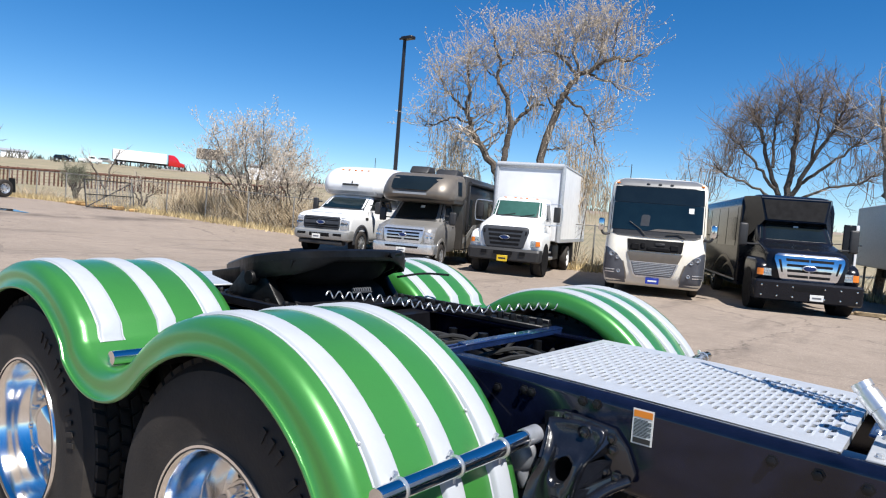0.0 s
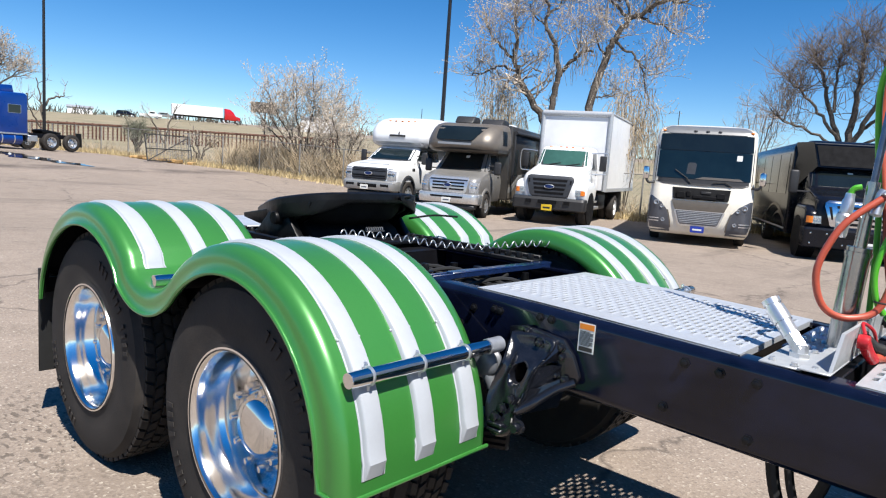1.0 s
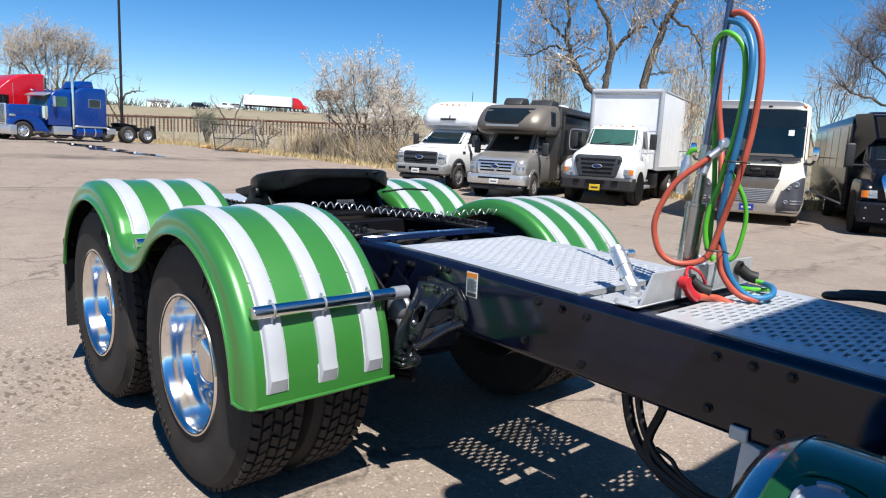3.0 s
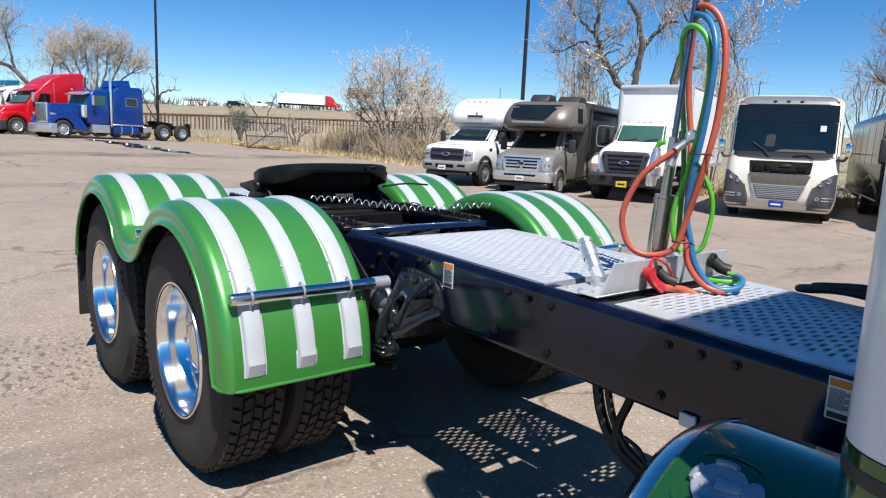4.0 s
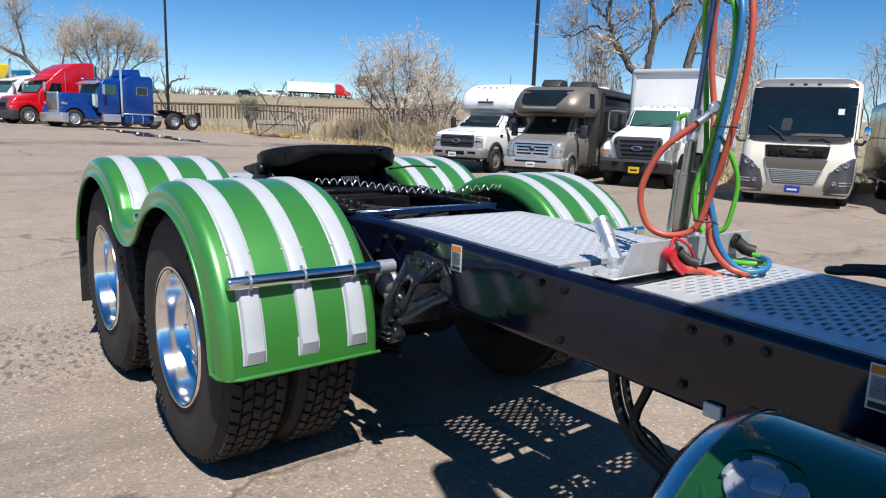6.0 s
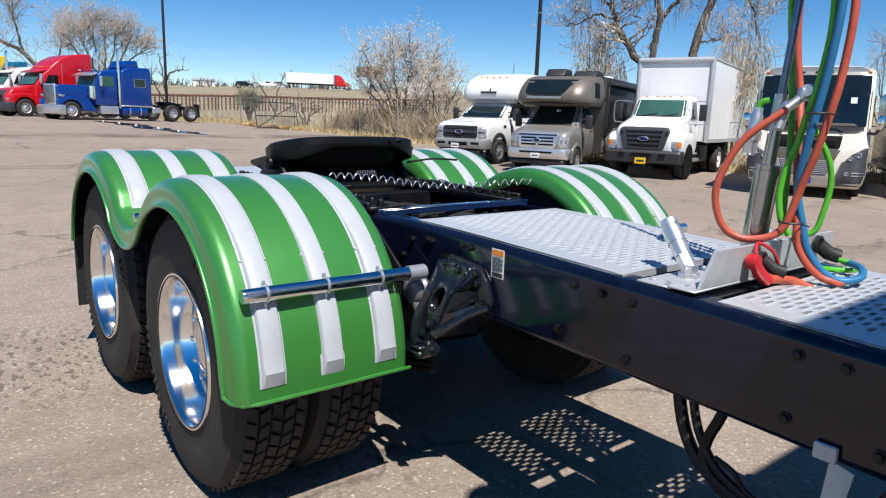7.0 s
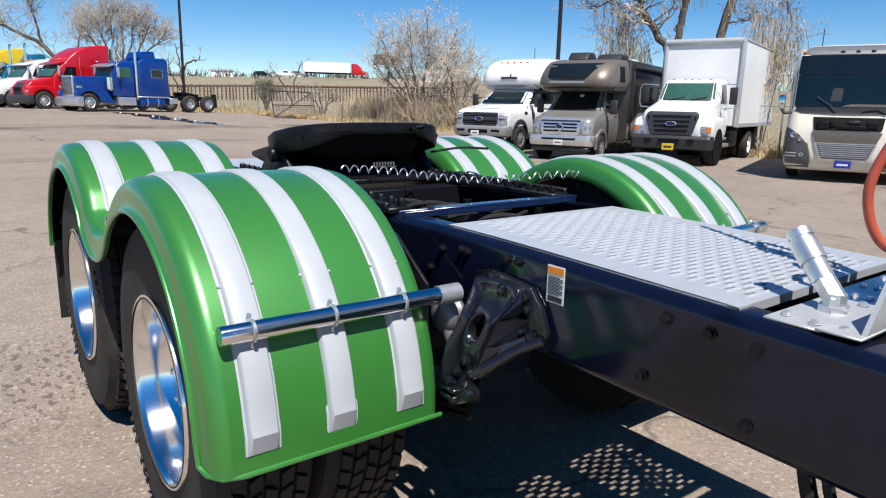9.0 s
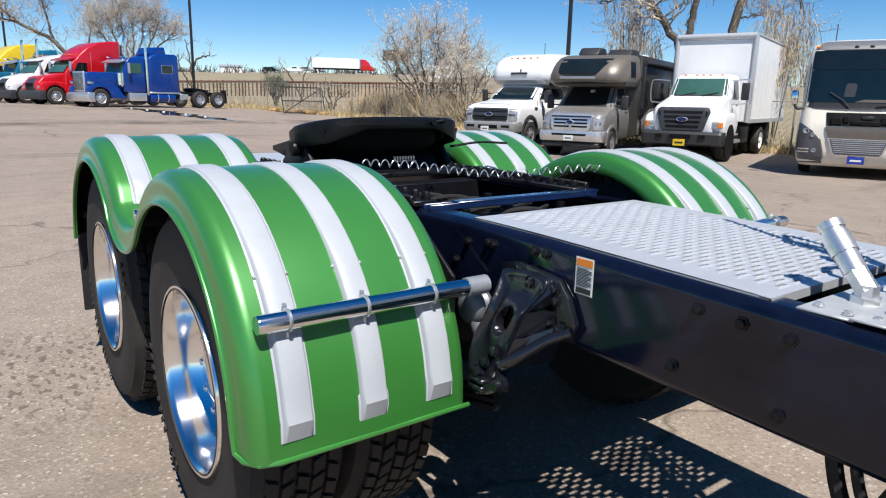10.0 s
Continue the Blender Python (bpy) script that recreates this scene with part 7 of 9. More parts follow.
    for s in (-1, 1):
        bm = bm0()
        P = [(cap_x(2.3) - 0.02, s * 0.74, 2.28), (cap_x(2.9) - 0.02, s * 0.86, 2.9), (-2.55, s * 1.12, 2.92), (-2.5, s * 1.17, 2.0), (-2.35, s * 1.15, 1.6)]
        Q = [(x - 0.03, y - s * 0.05, z) for x, y, z in P]
        a, c = [bm.verts.new(p) for p in P], [bm.verts.new(p) for p in Q]
        for tri in ((0, 1, 2), (0, 2, 3), (0, 3, 4)):
            bm.faces.new([a[i] for i in tri])
            bm.faces.new([c[i] for i in tri[::-1]])
        for i in range(5):
            j = (i + 1) % 5
            bm.faces.new((a[i], c[i], c[j], a[j]))
        part("cheek", bm, M_CAR_BLACK, cap)
    bm = bm0()
    tube(bm, [(cap_x(2.86) + 0.01, -0.84, 2.87), (cap_x(2.86) + 0.01, 0.84, 2.87)], 0.016, 6)
    part("roof_trim", bm, M_GREY_PLASTIC, cap)
    cs = [(0.45, -2.5, 1.14, 0.05), (0.55, -2.48, 1.18, 0.06), (1.5, -2.45, 1.19, 0.06), (2.6, -2.45, 1.18, 0.06), (2.8, -2.5, 1.16, 0.1), (2.9, -2.56, 1.08, 0.14), (2.95, -2.7, 0.95, 0.2)]
    bm = bm0()
    plan_loft(bm, cs, -10.2)
    c = part("coach_body", bm, M_CAR_BLACK, v, "glossy black coach body with tinted windows", angle=50)
    for k in range(5):
        x0 = -2.85 - 1.42 * k
        flank_pane(c, "coach_window", cs, x0, x0 - 1.34, 1.52, 2.62, material=M_TINT)
    for s in (-1, 1):
        # Golden reflections low on the flank, laid on as bronze strips.
        for z0, dz, x1 in ((0.62, 0.55, -5.6), (0.66, 0.3, -4.4)):
            up = [(-2.6 + (x1 + 2.6) * f, z0 + dz * math.sin(2.6 * f) + 0.16 * (1 - f)) for f in (k / 12 for k in range(13))]
            lo = [(-2.6 + (x1 + 2.6) * f, z0 + dz * math.sin(2.6 * f) - 0.02 * f) for f in (k / 12 for k in range(13))]
            bm = bm0()
            prism(bm, up + lo[::-1], *sorted((s * 1.186, s * 1.194)), 0)
            part("gold_reflection", bm, M_CHAMP, c, "gold reflection laid on the flank as a strip")
        bm = bm0()
        box(bm, -10.1, -2.6, *sorted((s * 1.17, s * 1.19)), 0.55, 0.6, 0.004)
        part("skirt_trim", bm, M_GALV, c)
    bm = bm0()
    box(bm, -2.0, -1.95, 1.27, 1.56, 0.95, 2.3, 0.02)
    d = part("open_door", bm, M_CAR_BLACK, v, "black entrance door standing open")
    bm = bm0()
    box(bm, -2.01, -1.93, 1.56, 1.63, 0.95, 2.3, 0.01)
    part("door_edge", bm, M_WHITE, d, "white door edge")
    return v


def build_trailer(m):
    v = thing("cargo_trailer", m, "grey box trailer with red tail lamps", "trailer", "parked vehicles")
    bm = bm0()
    box(bm, -7.0, 0, -1.2, 1.2, 1.15, 3.1, 0.03)
    b = part("trailer_box", bm, M_GALV, v)
    for k in range(9):
        bm = bm0()
        box(bm, -6.8 + 0.8 * k, -6.77 + 0.8 * k, 1.2, 1.21, 1.2, 3.05)
        part("panel_seam", bm, M_STEEL, b)
    bm = bm0()
    box(bm, -6.9, -0.1, -0.5, 0.5, 0.8, 1.12, 0.02)
    box(bm, -0.2, -0.02, -1.1, 1.1, 0.62, 0.78, 0.02)
    part("chassis_frame", bm, M_DARK_IN, v)
    for y in (-0.95, -0.75, 0.75, 0.95):
        bm = bm0()
        box(bm, -0.03, 0.01, y - 0.07, y + 0.07, 0.92, 1.06, 0.02)
        part("tail_lamp", bm, M_RED_LENS, v)
    for s in (-1, 1):
        for x in (-1.2, -2.3):
            simple_wheel(v, x, s * 1.18, 0.45, 0.26, 0.28, s, M_STEEL, 0.1)
    return v


HEAD = -72


def park(build, x, y, heading, size=1.0):
    v = build(pose(x, y, lift(x, y), 0, 0, heading))
    v.scale = (size, size, size)
    return v


park(build_pickup, -16.4, 13.8, -70.8, 1.08)
park(build_class_c, -12.4, 13.64, -68.6, 1.02)
park(build_box_truck, -9.86, 15.54, -71.7)
park(build_class_a, -4.86, 15.06, -68.5)
park(build_bus, -1.32, 15.8, -64.9)
park(build_trailer, 1.85, 18.6, HEAD)


def build_plank(m, length):
    bm = bm0()
    box(bm, -length / 2, length / 2, -0.07, 0.07, 0.0, 0.045, 0.006)
    return tagged(part("lumber_plank", bm, M_LUMBER, m=m), "weathered tan lumber plank lying by the trailer", "plank", "lumber by the trailer")


for k, (x, y, h, turn, length) in enumerate(((0.35, 17.9, 0.0, 8, 2.4), (0.5, 18.1, 0.0, -6, 2.2), (0.75, 17.75, 0.0, 30, 1.6), (0.45, 18.0, 0.05, 14, 2.0), (0.95, 17.6, 0.0, -20, 1.4), (0.7, 17.95, 0.1, 50, 1.3))):
    build_plank(pose(x, y, lift(x, y) + h + 0.01, 0, 0, turn), length)


def both_sides(parent, name, x0, x1, z0, z1, y, material, frame=None, slant=0.0):
    """A pane on each flank; slant leans its front edge back."""
    for s in (-1, 1):
        pts = [(x0, s * y, z0), (x1, s * y, z0), (x1, s * y, z1), (x0 - slant, s * y, z1)]
        glass(parent, name, *(pts if s < 0 else [pts[1], pts[0], pts[3], pts[2]]), material, frame, 0.03)


def build_semi(m, paint, label, long_nose=True, roof=3.9):
    """Highway tractor: long square nose with upright pipes, or rounded high-roof."""
    v = thing("truck_tractor", m, label, "truck", "row of parked tractors")
    cabx = -2.35 if long_nose else -1.8
    bm = bm0()
    if long_nose:
        prism(bm, [(-0.22, 0.9), (-0.2, 1.88), (-0.35, 1.95), (cabx + 0.1, 2.0), (cabx + 0.1, 0.95), (-1.7, 0.95), (-1.5, 1.15), (-0.6, 1.15), (-0.45, 0.9)], -0.74, 0.74, 0.06, 3)
    else:
        prism(bm, [(-0.25, 0.62), (-0.08, 0.9), (-0.12, 1.25), (-0.45, 1.6), (-1.2, 1.78), (cabx + 0.1, 1.9), (cabx + 0.1, 1.1), (-1.7, 1.1), (-1.5, 1.2), (-0.6, 1.15), (-0.4, 0.8)], -0.92, 0.92, 0.13, 4)
    part("hood", bm, paint, v)
    for s in (-1, 1):
        wx = -0.76 if long_nose else -1.0
        arc = [(wx - 0.6 * math.cos(a), 0.54 + 0.6 * math.sin(a)) for a in [math.pi * k / 10 for k in range(11)]]
        bm = bm0()
        top = 1.3 if long_nose else 1.36
        prism(bm, [(-0.12, 0.56), (-0.09, 0.95), (-0.2, top - 0.12), (-0.45, top - 0.02), (wx, top + 0.02), (-1.5, top - 0.03), (-1.85, 1.05), (-2.15, 0.62), (-2.3, 0.5)] + arc, *sorted((s * 0.7, s * 1.16)), 0.045, 3)
        part("front_fender", bm, paint, v)
        bm = bm0()
        if long_nose:
            box(bm, -0.42, -0.18, *sorted((s * 0.84, s * 1.14)), 1.28, 1.46, 0.05, 3)
        else:
            box(bm, -0.42, -0.1, *sorted((s * 0.74, s * 1.1)), 0.86, 1.08, 0.05, 3)
        part("headlight", bm, M_CHROME if long_nose else M_LAMP, v)
        simple_wheel(v, wx, s * 1.15, 0.52, 0.27, 0.3, s, M_STEEL, 0.03)
        for x in (-7.15, -8.5):
            simple_wheel(v, x, s * 1.2, 0.52, 0.27, 0.3, s, M_STEEL, 0.14)
        bm = bm0()
        lathe(bm, [(0.28, cabx - 3.1), (0.33, cabx - 3.05), (0.33, cabx - 1.5), (0.28, cabx - 1.45)], (0, s * 0.85, 0.6), "x", 24)
        tank_s = part("fuel_tank", bm, paint if long_nose else M_STEEL, v)
        for xx in (cabx - 1.9, cabx - 2.6):
            bm = bm0()
            lathe(bm, [(0.332, xx - 0.03), (0.338, xx - 0.03), (0.338, xx + 0.03), (0.332, xx + 0.03)], (0, s * 0.85, 0.6), "x", 24, closed=True)
            part("tank_strap", bm, M_STEEL, tank_s)
        bm = bm0()
        box(bm, cabx - 1.2, cabx - 0.1, *sorted((s * 0.6, s * 1.12)), 0.38, 0.86, 0.04, 2)
        part("step_box", bm, M_STEEL, v, "bright tread-plate step box")
        mirror(v, cabx - 0.1, s * 1.04, 2.25, s, 0.6, 0.18, M_STEEL)
        if long_nose:
            bm = bm0()
            tube(bm, smooth_path([(cabx - 1.32, s * 1.1, 0.75), (cabx - 1.3, s * 1.1, 1.1), (cabx - 1.3, s * 1.1, 3.9), (cabx - 1.38, s * 1.1, 4.15)], 4), 0.075, 12)
            part("exhaust_pipe", bm, M_CHROME, v, "chrome upright exhaust pipe")
            bm = bm0()
            lathe(bm, [(0.0001, 1.2), (0.12, 1.2), (0.19, 1.28), (0.19, 1.95), (0.12, 2.02), (0.0001, 2.02)], (cabx + 0.28, s * 0.93, 0), "z", 18)
            part("air_cleaner", bm, M_CHROME, v)
        bm = bm0()
        prism(bm, [(-9.15, 0.3), (-9.12, 0.3), (-9.05, 1.15), (-9.1, 1.15)], *sorted((s * 0.7, s * 1.2)), 0)
        part("mud_flap", bm, M_RUBBER, v)
        bm = bm0()
        box(bm, -6.35, -5.75, *sorted((s * 0.6, s * 1.1)), 0.5, 0.85, 0.03)
        part("battery_box", bm, M_STEEL, v)
    # grille and bumper
    bm = bm0()
    if long_nose:
        box(bm, -0.24, -0.12, -0.6, 0.6, 0.86, 1.98, 0.05, 3)
    else:
        prism(bm, [(-0.1, 0.72), (-0.03, 0.92), (-0.08, 1.25), (-0.34, 1.52), (-0.5, 1.5)], -0.5, 0.5, 0.03)
    g = part("grille", bm, M_STEEL if long_nose else M_GREY_PLASTIC, v, "tall bright barred grille" if long_nose else "dark mesh grille")
    for k in range(11):
        bm = bm0()
        y = -0.53 + 0.1 * k
        if long_nose:
            box(bm, -0.13, -0.112, y, y + 0.045, 0.94, 1.9, 0.005)
        else:
            box(bm, -0.1, -0.026, y * 0.85, y * 0.85 + 0.02, 0.9, 1.24, 0.004)
        part("grille_slot", bm, M_DARK_IN, g)
    bm = bm0()
    prism(bm, [(-0.12, 0.3), (0.02, 0.34), (0.05, 0.74), (-0.1, 0.84), (-0.4, 0.84), (-0.4, 0.3)], -1.2, 1.2, 0.04)
    part("bumper", bm, M_STEEL if long_nose else M_GREY_PLASTIC, v)
    # cab and sleeper
    bm = bm0()
    if long_nose:
        prism(bm, [(cabx + 0.15, 0.9), (cabx + 0.12, 1.98), (cabx - 0.1, 2.62), (cabx - 0.3, 2.82), (cabx - 1.25, 2.86), (cabx - 1.25, 0.9)], -1.02, 1.02, 0.06, 3)
        cab = part("cab", bm, paint, v)
        glass(v, "windscreen", (cabx + 0.13, -0.9, 2.02), (cabx + 0.13, 0.9, 2.02), (cabx - 0.08, 0.84, 2.58), (cabx - 0.08, -0.84, 2.58), M_GLASS_GREEN)
        both_sides(cab, "door_window", cabx - 0.2, cabx - 1.0, 1.98, 2.55, 1.025, M_GLASS_GREEN, slant=0.15)
        bm = bm0()
        prism(bm, [(cabx + 0.32, 2.52), (cabx - 0.1, 2.66), (cabx - 0.1, 2.76), (cabx + 0.34, 2.58)], -0.98, 0.98, 0.01)
        part("sun_visor", bm, M_STEEL, v)
        bm = bm0()
        prism(bm, [(cabx - 1.4, 0.85), (cabx - 1.4, 2.75), (cabx - 1.5, 2.95), (cabx - 1.9, 3.16), (cabx - 3.25, 3.2), (cabx - 3.4, 3.05), (cabx - 3.4, 0.85)], -1.15, 1.15, 0.1, 4)
        sl = part("sleeper", bm, paint, v)
        both_sides(sl, "sleeper_window", cabx - 2.25, cabx - 2.95, 2.05, 2.5, 1.155, M_GLASS_DK, M_STEEL)
        bm = bm0()
        prism(bm, [(cabx - 1.7, 3.12), (cabx - 2.0, 3.55), (cabx - 2.75, 3.6), (cabx - 2.85, 3.18)], -0.75, 0.75, 0.05, 2)
        part("roof_fairing", bm, paint, sl)
        for s in (-1, 1):
            bm = bm0()
            box(bm, cabx - 3.4, cabx - 1.3, *sorted((s * 1.13, s * 1.16)), 0.84, 0.93, 0.01)
            part("trim_strip", bm, M_STEEL, sl)
            bm = bm0()
            tube(bm, [(cabx - 0.25, s * 0.7, 2.84), (cabx + 0.1, s * 0.7, 2.9)], 0.04, 8)
            part("air_horn", bm, M_CHROME, v)
    else:
        bm = bm0()
        prism(bm, [(cabx + 0.2, 0.8), (cabx + 0.18, 1.88), (cabx - 0.38, 2.62), (cabx - 0.55, 2.7), (cabx - 0.75, 2.72 + (roof - 2.7) * 0.2), (cabx - 1.25, 2.7 + (roof - 2.7) * 0.58), (cabx - 1.9, 2.7 + (roof - 2.7) * 0.86), (cabx - 2.6, roof - 0.04), (cabx - 3.15, roof), (cabx - 3.3, roof - 0.02), (cabx - 3.3, 0.8)], -1.14, 1.14, 0.11, 4)
        cab = part("cab", bm, paint, v)
        glass(cab, "windscreen", (cabx + 0.19, -0.96, 1.93), (cabx + 0.19, 0.96, 1.93), (cabx - 0.33, 0.92, 2.6), (cabx - 0.33, -0.92, 2.6), M_GLASS_GREEN, M_BUMPER, 0.04)
        both_sides(cab, "door_window", cabx - 0.35, cabx - 1.15, 1.95, 2.5, 1.145, M_GLASS_DK, slant=0.25)
        bm = bm0()
        prism(bm, [(cabx - 0.05, 2.6), (cabx - 0.5, 2.72), (cabx - 0.55, 2.82), (cabx - 0.02, 2.66)], -1.05, 1.05, 0.02)
        part("sun_visor", bm, paint, cab)
        for s in (-1, 1):
            bm = bm0()
            tube(bm, [(cabx - 1.4, s * 1.16, 2.0), (cabx - 1.4, s * 1.16, 3.2)], 0.012, 5)
            part("grab_rail", bm, M_STEEL, cab)
            bm = bm0()
            box(bm, cabx - 3.4, cabx - 3.22, *sorted((s * 1.05, s * 1.18)), 1.0, roof - 0.2, 0.03)
            part("side_extender", bm, M_GREY_PLASTIC, cab)
        for y in (-0.7, -0.25, 0.0, 0.25, 0.7):
            bm = bm0()
            box(bm, cabx - 0.82, cabx - 0.72, y - 0.05, y + 0.05, 2.96, 3.02, 0.02)
            part("marker_lamp", bm, M_AMBER, cab)
    bm = bm0()
    for s in (-1, 1):
        box(bm, -9.0, -0.4, s * 0.43 - 0.05, s * 0.43 + 0.05, 0.72, 0.98, 0.01)
    box(bm, -9.0, -8.9, -0.43, 0.43, 0.72, 0.98, 0.01)
    part("chassis_frame", bm, M_BLACK_MATT, v)
    bm = bm0()
    prism(bm, [(-7.0, 1.2), (-7.25, 1.26), (-8.1, 1.14), (-8.15, 1.06), (-7.9, 0.98), (-7.1, 0.98)], -0.45, 0.45, 0.03)
    part("fifth_wheel", bm, M_GREASE, v)
    return v


SH = -72
ROW0 = Vector((-41.5, 4.6, 0))
STEP = Vector((-3.6, -1.17, 0))
for k, ahead, paint, lab, nose, roof in ((0.0, 0.0, M_BLUE_TRUCK, "blue long-nose truck tractor with chrome stacks and sleeper", True, 3.9),
                                        (1.0, 0.9, M_RED_TRUCK, "red high-roof truck tractor with a black lower bumper", False, 3.9),
                                        (2.0, 0.9, M_WHITE, "white mid-roof truck tractor in a parked row", False, 3.2),
                                        (3.05, 0.9, M_TEAL_TRUCK, "teal blue long-nose truck tractor in a parked row", True, 3.9),
                                        (4.1, 0.6, M_YELLOW_TRUCK, "yellow high-roof truck tractor in a parked row", False, 4.1)):
    p = ROW0 + STEP * k + Vector((0.309, -0.951, 0)) * ahead
    build_semi(pose(p.x, p.y, lift(p.x, p.y) - 0.03, 0, 0, SH), paint, lab, nose, roof)


# ---- light poles ----
def build_pole(x, y, h, lamp):
    v = thing("light_pole", pose(x, y, lift(x, y)), "tall dark bronze square light pole on the lot edge", "street lamp", "light poles")
    bm = bm0()
    tube(bm, [(0, 0, 0), (0, 0, h)], 0.1, 8, 0.075)
    part("pole", bm, M_POLE, v)
    bm = bm0()
    lathe(bm, [(0.28, 0.0), (0.28, 0.5), (0.25, 0.55), (0.0001, 0.55)], (0, 0, 0), "z", 16)
    part("base", bm, M_CONC, v)
    bm = bm0()
    box(bm, -0.12, 0.5, -0.16, 0.16, h - 0.06, h + 0.08, 0.03)
    tube(bm, [(-0.3, 0, h + 0.02), (0.1, 0, h + 0.02)], 0.05, 8)
    part("lamp_head", bm, M_POLE, v)


build_pole(-18.66, 19.95, 9.3, True)
build_pole(-45.6, 12.3, 11.5, True)
build_pole(-70, 3.5, 12, True)


# ---- trees ----
def grow(bm, tw, p, d, length, r, depth, rng, spread, droop, leaf_r, up):
    """One crooked limb with side limbs; all but the thickest go to the twig mesh."""
    n = 4
    pts = [p]
    cur, dirn = p.copy(), d.copy()
    for k in range(n):
        kink = 0.26 if depth < 2 else 0.2
        dirn = (dirn + Vector((rng.uniform(-1, 1), rng.uniform(-1, 1), rng.uniform(-1, 1))) * kink + Vector((0, 0, up - droop))).normalized()
        cur = cur + dirn * (length / n)
        pts.append(cur.copy())
    tgt = bm if depth >= 3 else tw
    tube(tgt, pts, r, 5 if depth >= 3 else 3, r * 0.55, caps=False)
    if depth == 0:
        if leaf_r:
            for k in range(2):
                c = pts[-1 - 2 * k] + Vector((rng.uniform(-1, 1), rng.uniform(-1, 1), rng.uniform(-1, 1))) * leaf_r
                q = leaf_r * rng.uniform(0.6, 1.3)
                vs = [tw.verts.new(c + Vector(o) * q) for o in ((1, 0, -0.6), (-0.6, 0.9, -0.5), (-0.6, -0.9, -0.5), (0, 0, 1.1))]
                for f in ((0, 1, 3), (1, 2, 3), (2, 0, 3), (0, 2, 1)):
                    tw.faces.new([vs[i] for i in f])
        return
    for k in range(3 if depth >= 2 else 4):
        f = rng.uniform(0.3, 1.0) if k else 1.0
        i = min(n - 1, int(f * n))
        base = pts[i].lerp(pts[i + 1], f * n - i) if f < 1 else pts[-1]
        side = Vector((rng.uniform(-1, 1), rng.uniform(-1, 1), rng.uniform(-0.4, 0.7))).normalized()
        nd = (dirn * (1 - spread) + side * spread).normalized()
        grow(bm, tw, base, nd, length * rng.uniform(0.5, 0.8), r * (0.62 if k == 0 else 0.5), depth - 1, rng, spread, droop, leaf_r, up)


def build_limb_tree(x, y, right, seed, limbs, spawn, depth, twig_len, droop, label, twig, strands=0, up=0.05, tip_bias=0.6, z_off=0.0, bark=None, thin=1.0, bud=0.0, fine=0.027):
    """A tree on drawn limbs of (along, height) points, which bear side limbs and twigs."""
    rng = random.Random(seed)
    v = thing("tree", pose(x, y, lift(x, y) - 0.1 + z_off), label, "tree", "bare trees")
    bm, tw = bm0(), bm0()
    R = Vector((right[0], right[1], 0)).normalized()
    F = Vector((-R.y, R.x, 0))
    for pts, r0, r1, share in limbs:
        depth_off = rng.uniform(-0.5, 0.5)
        P = [R * u + F * (depth_off * (k / len(pts)) * 2) + Vector((0, 0, h)) for k, (u, h) in enumerate(pts)]
        P = smooth_path(P, 5)
        P = [p + Vector((rng.uniform(-1, 1), rng.uniform(-1, 1), rng.uniform(-1, 1))) * 0.06 for p in P]
        tube(bm, P, r0 * thin, 8, r1 * thin, caps=False)
        n = len(P)
        for k in range(int(spawn * share)):
            f = 1 - (1 - tip_bias) * rng.random() ** 0.8 if rng.random() < 0.75 else rng.uniform(0.3, 1)
            i = min(n - 2, max(1, int(f * (n - 1))))
            base = P[i]
            d = (P[i + 1] - P[i - 1]).normalized()
            side = Vector((rng.uniform(-1, 1), rng.uniform(-1, 1), rng.uniform(-0.5, 0.8))).normalized()
            nd = (d * 0.45 + side * 0.8).normalized()
            grow(bm, tw, base, nd, twig_len * rng.uniform(0.6, 1.3), max(fine, r1 * 0.55) * rng.uniform(0.7, 1.1), depth, rng, 0.55, droop, bud, up)
            if rng.random() < strands:
                q = base + Vector((rng.uniform(-0.7, 0.7), rng.uniform(-0.7, 0.7), rng.uniform(-0.3, 0.3)))
                for j in range(5):
                    e = q + Vector((rng.uniform(-0.25, 0.25), rng.uniform(-0.25, 0.25), 0))
                    tube(tw, [e, e + Vector((rng.uniform(-0.15, 0.15), rng.uniform(-0.15, 0.15), -0.6)), e + Vector((rng.uniform(-0.2, 0.2), rng.uniform(-0.2, 0.2), -rng.uniform(0.7, 1.4)))], 0.015, 3, 0.008, caps=False)
    part("trunk", bm, bark or M_BARK, v)
    tagged(part("crown", tw, twig, v), kind="stuff")
    return v


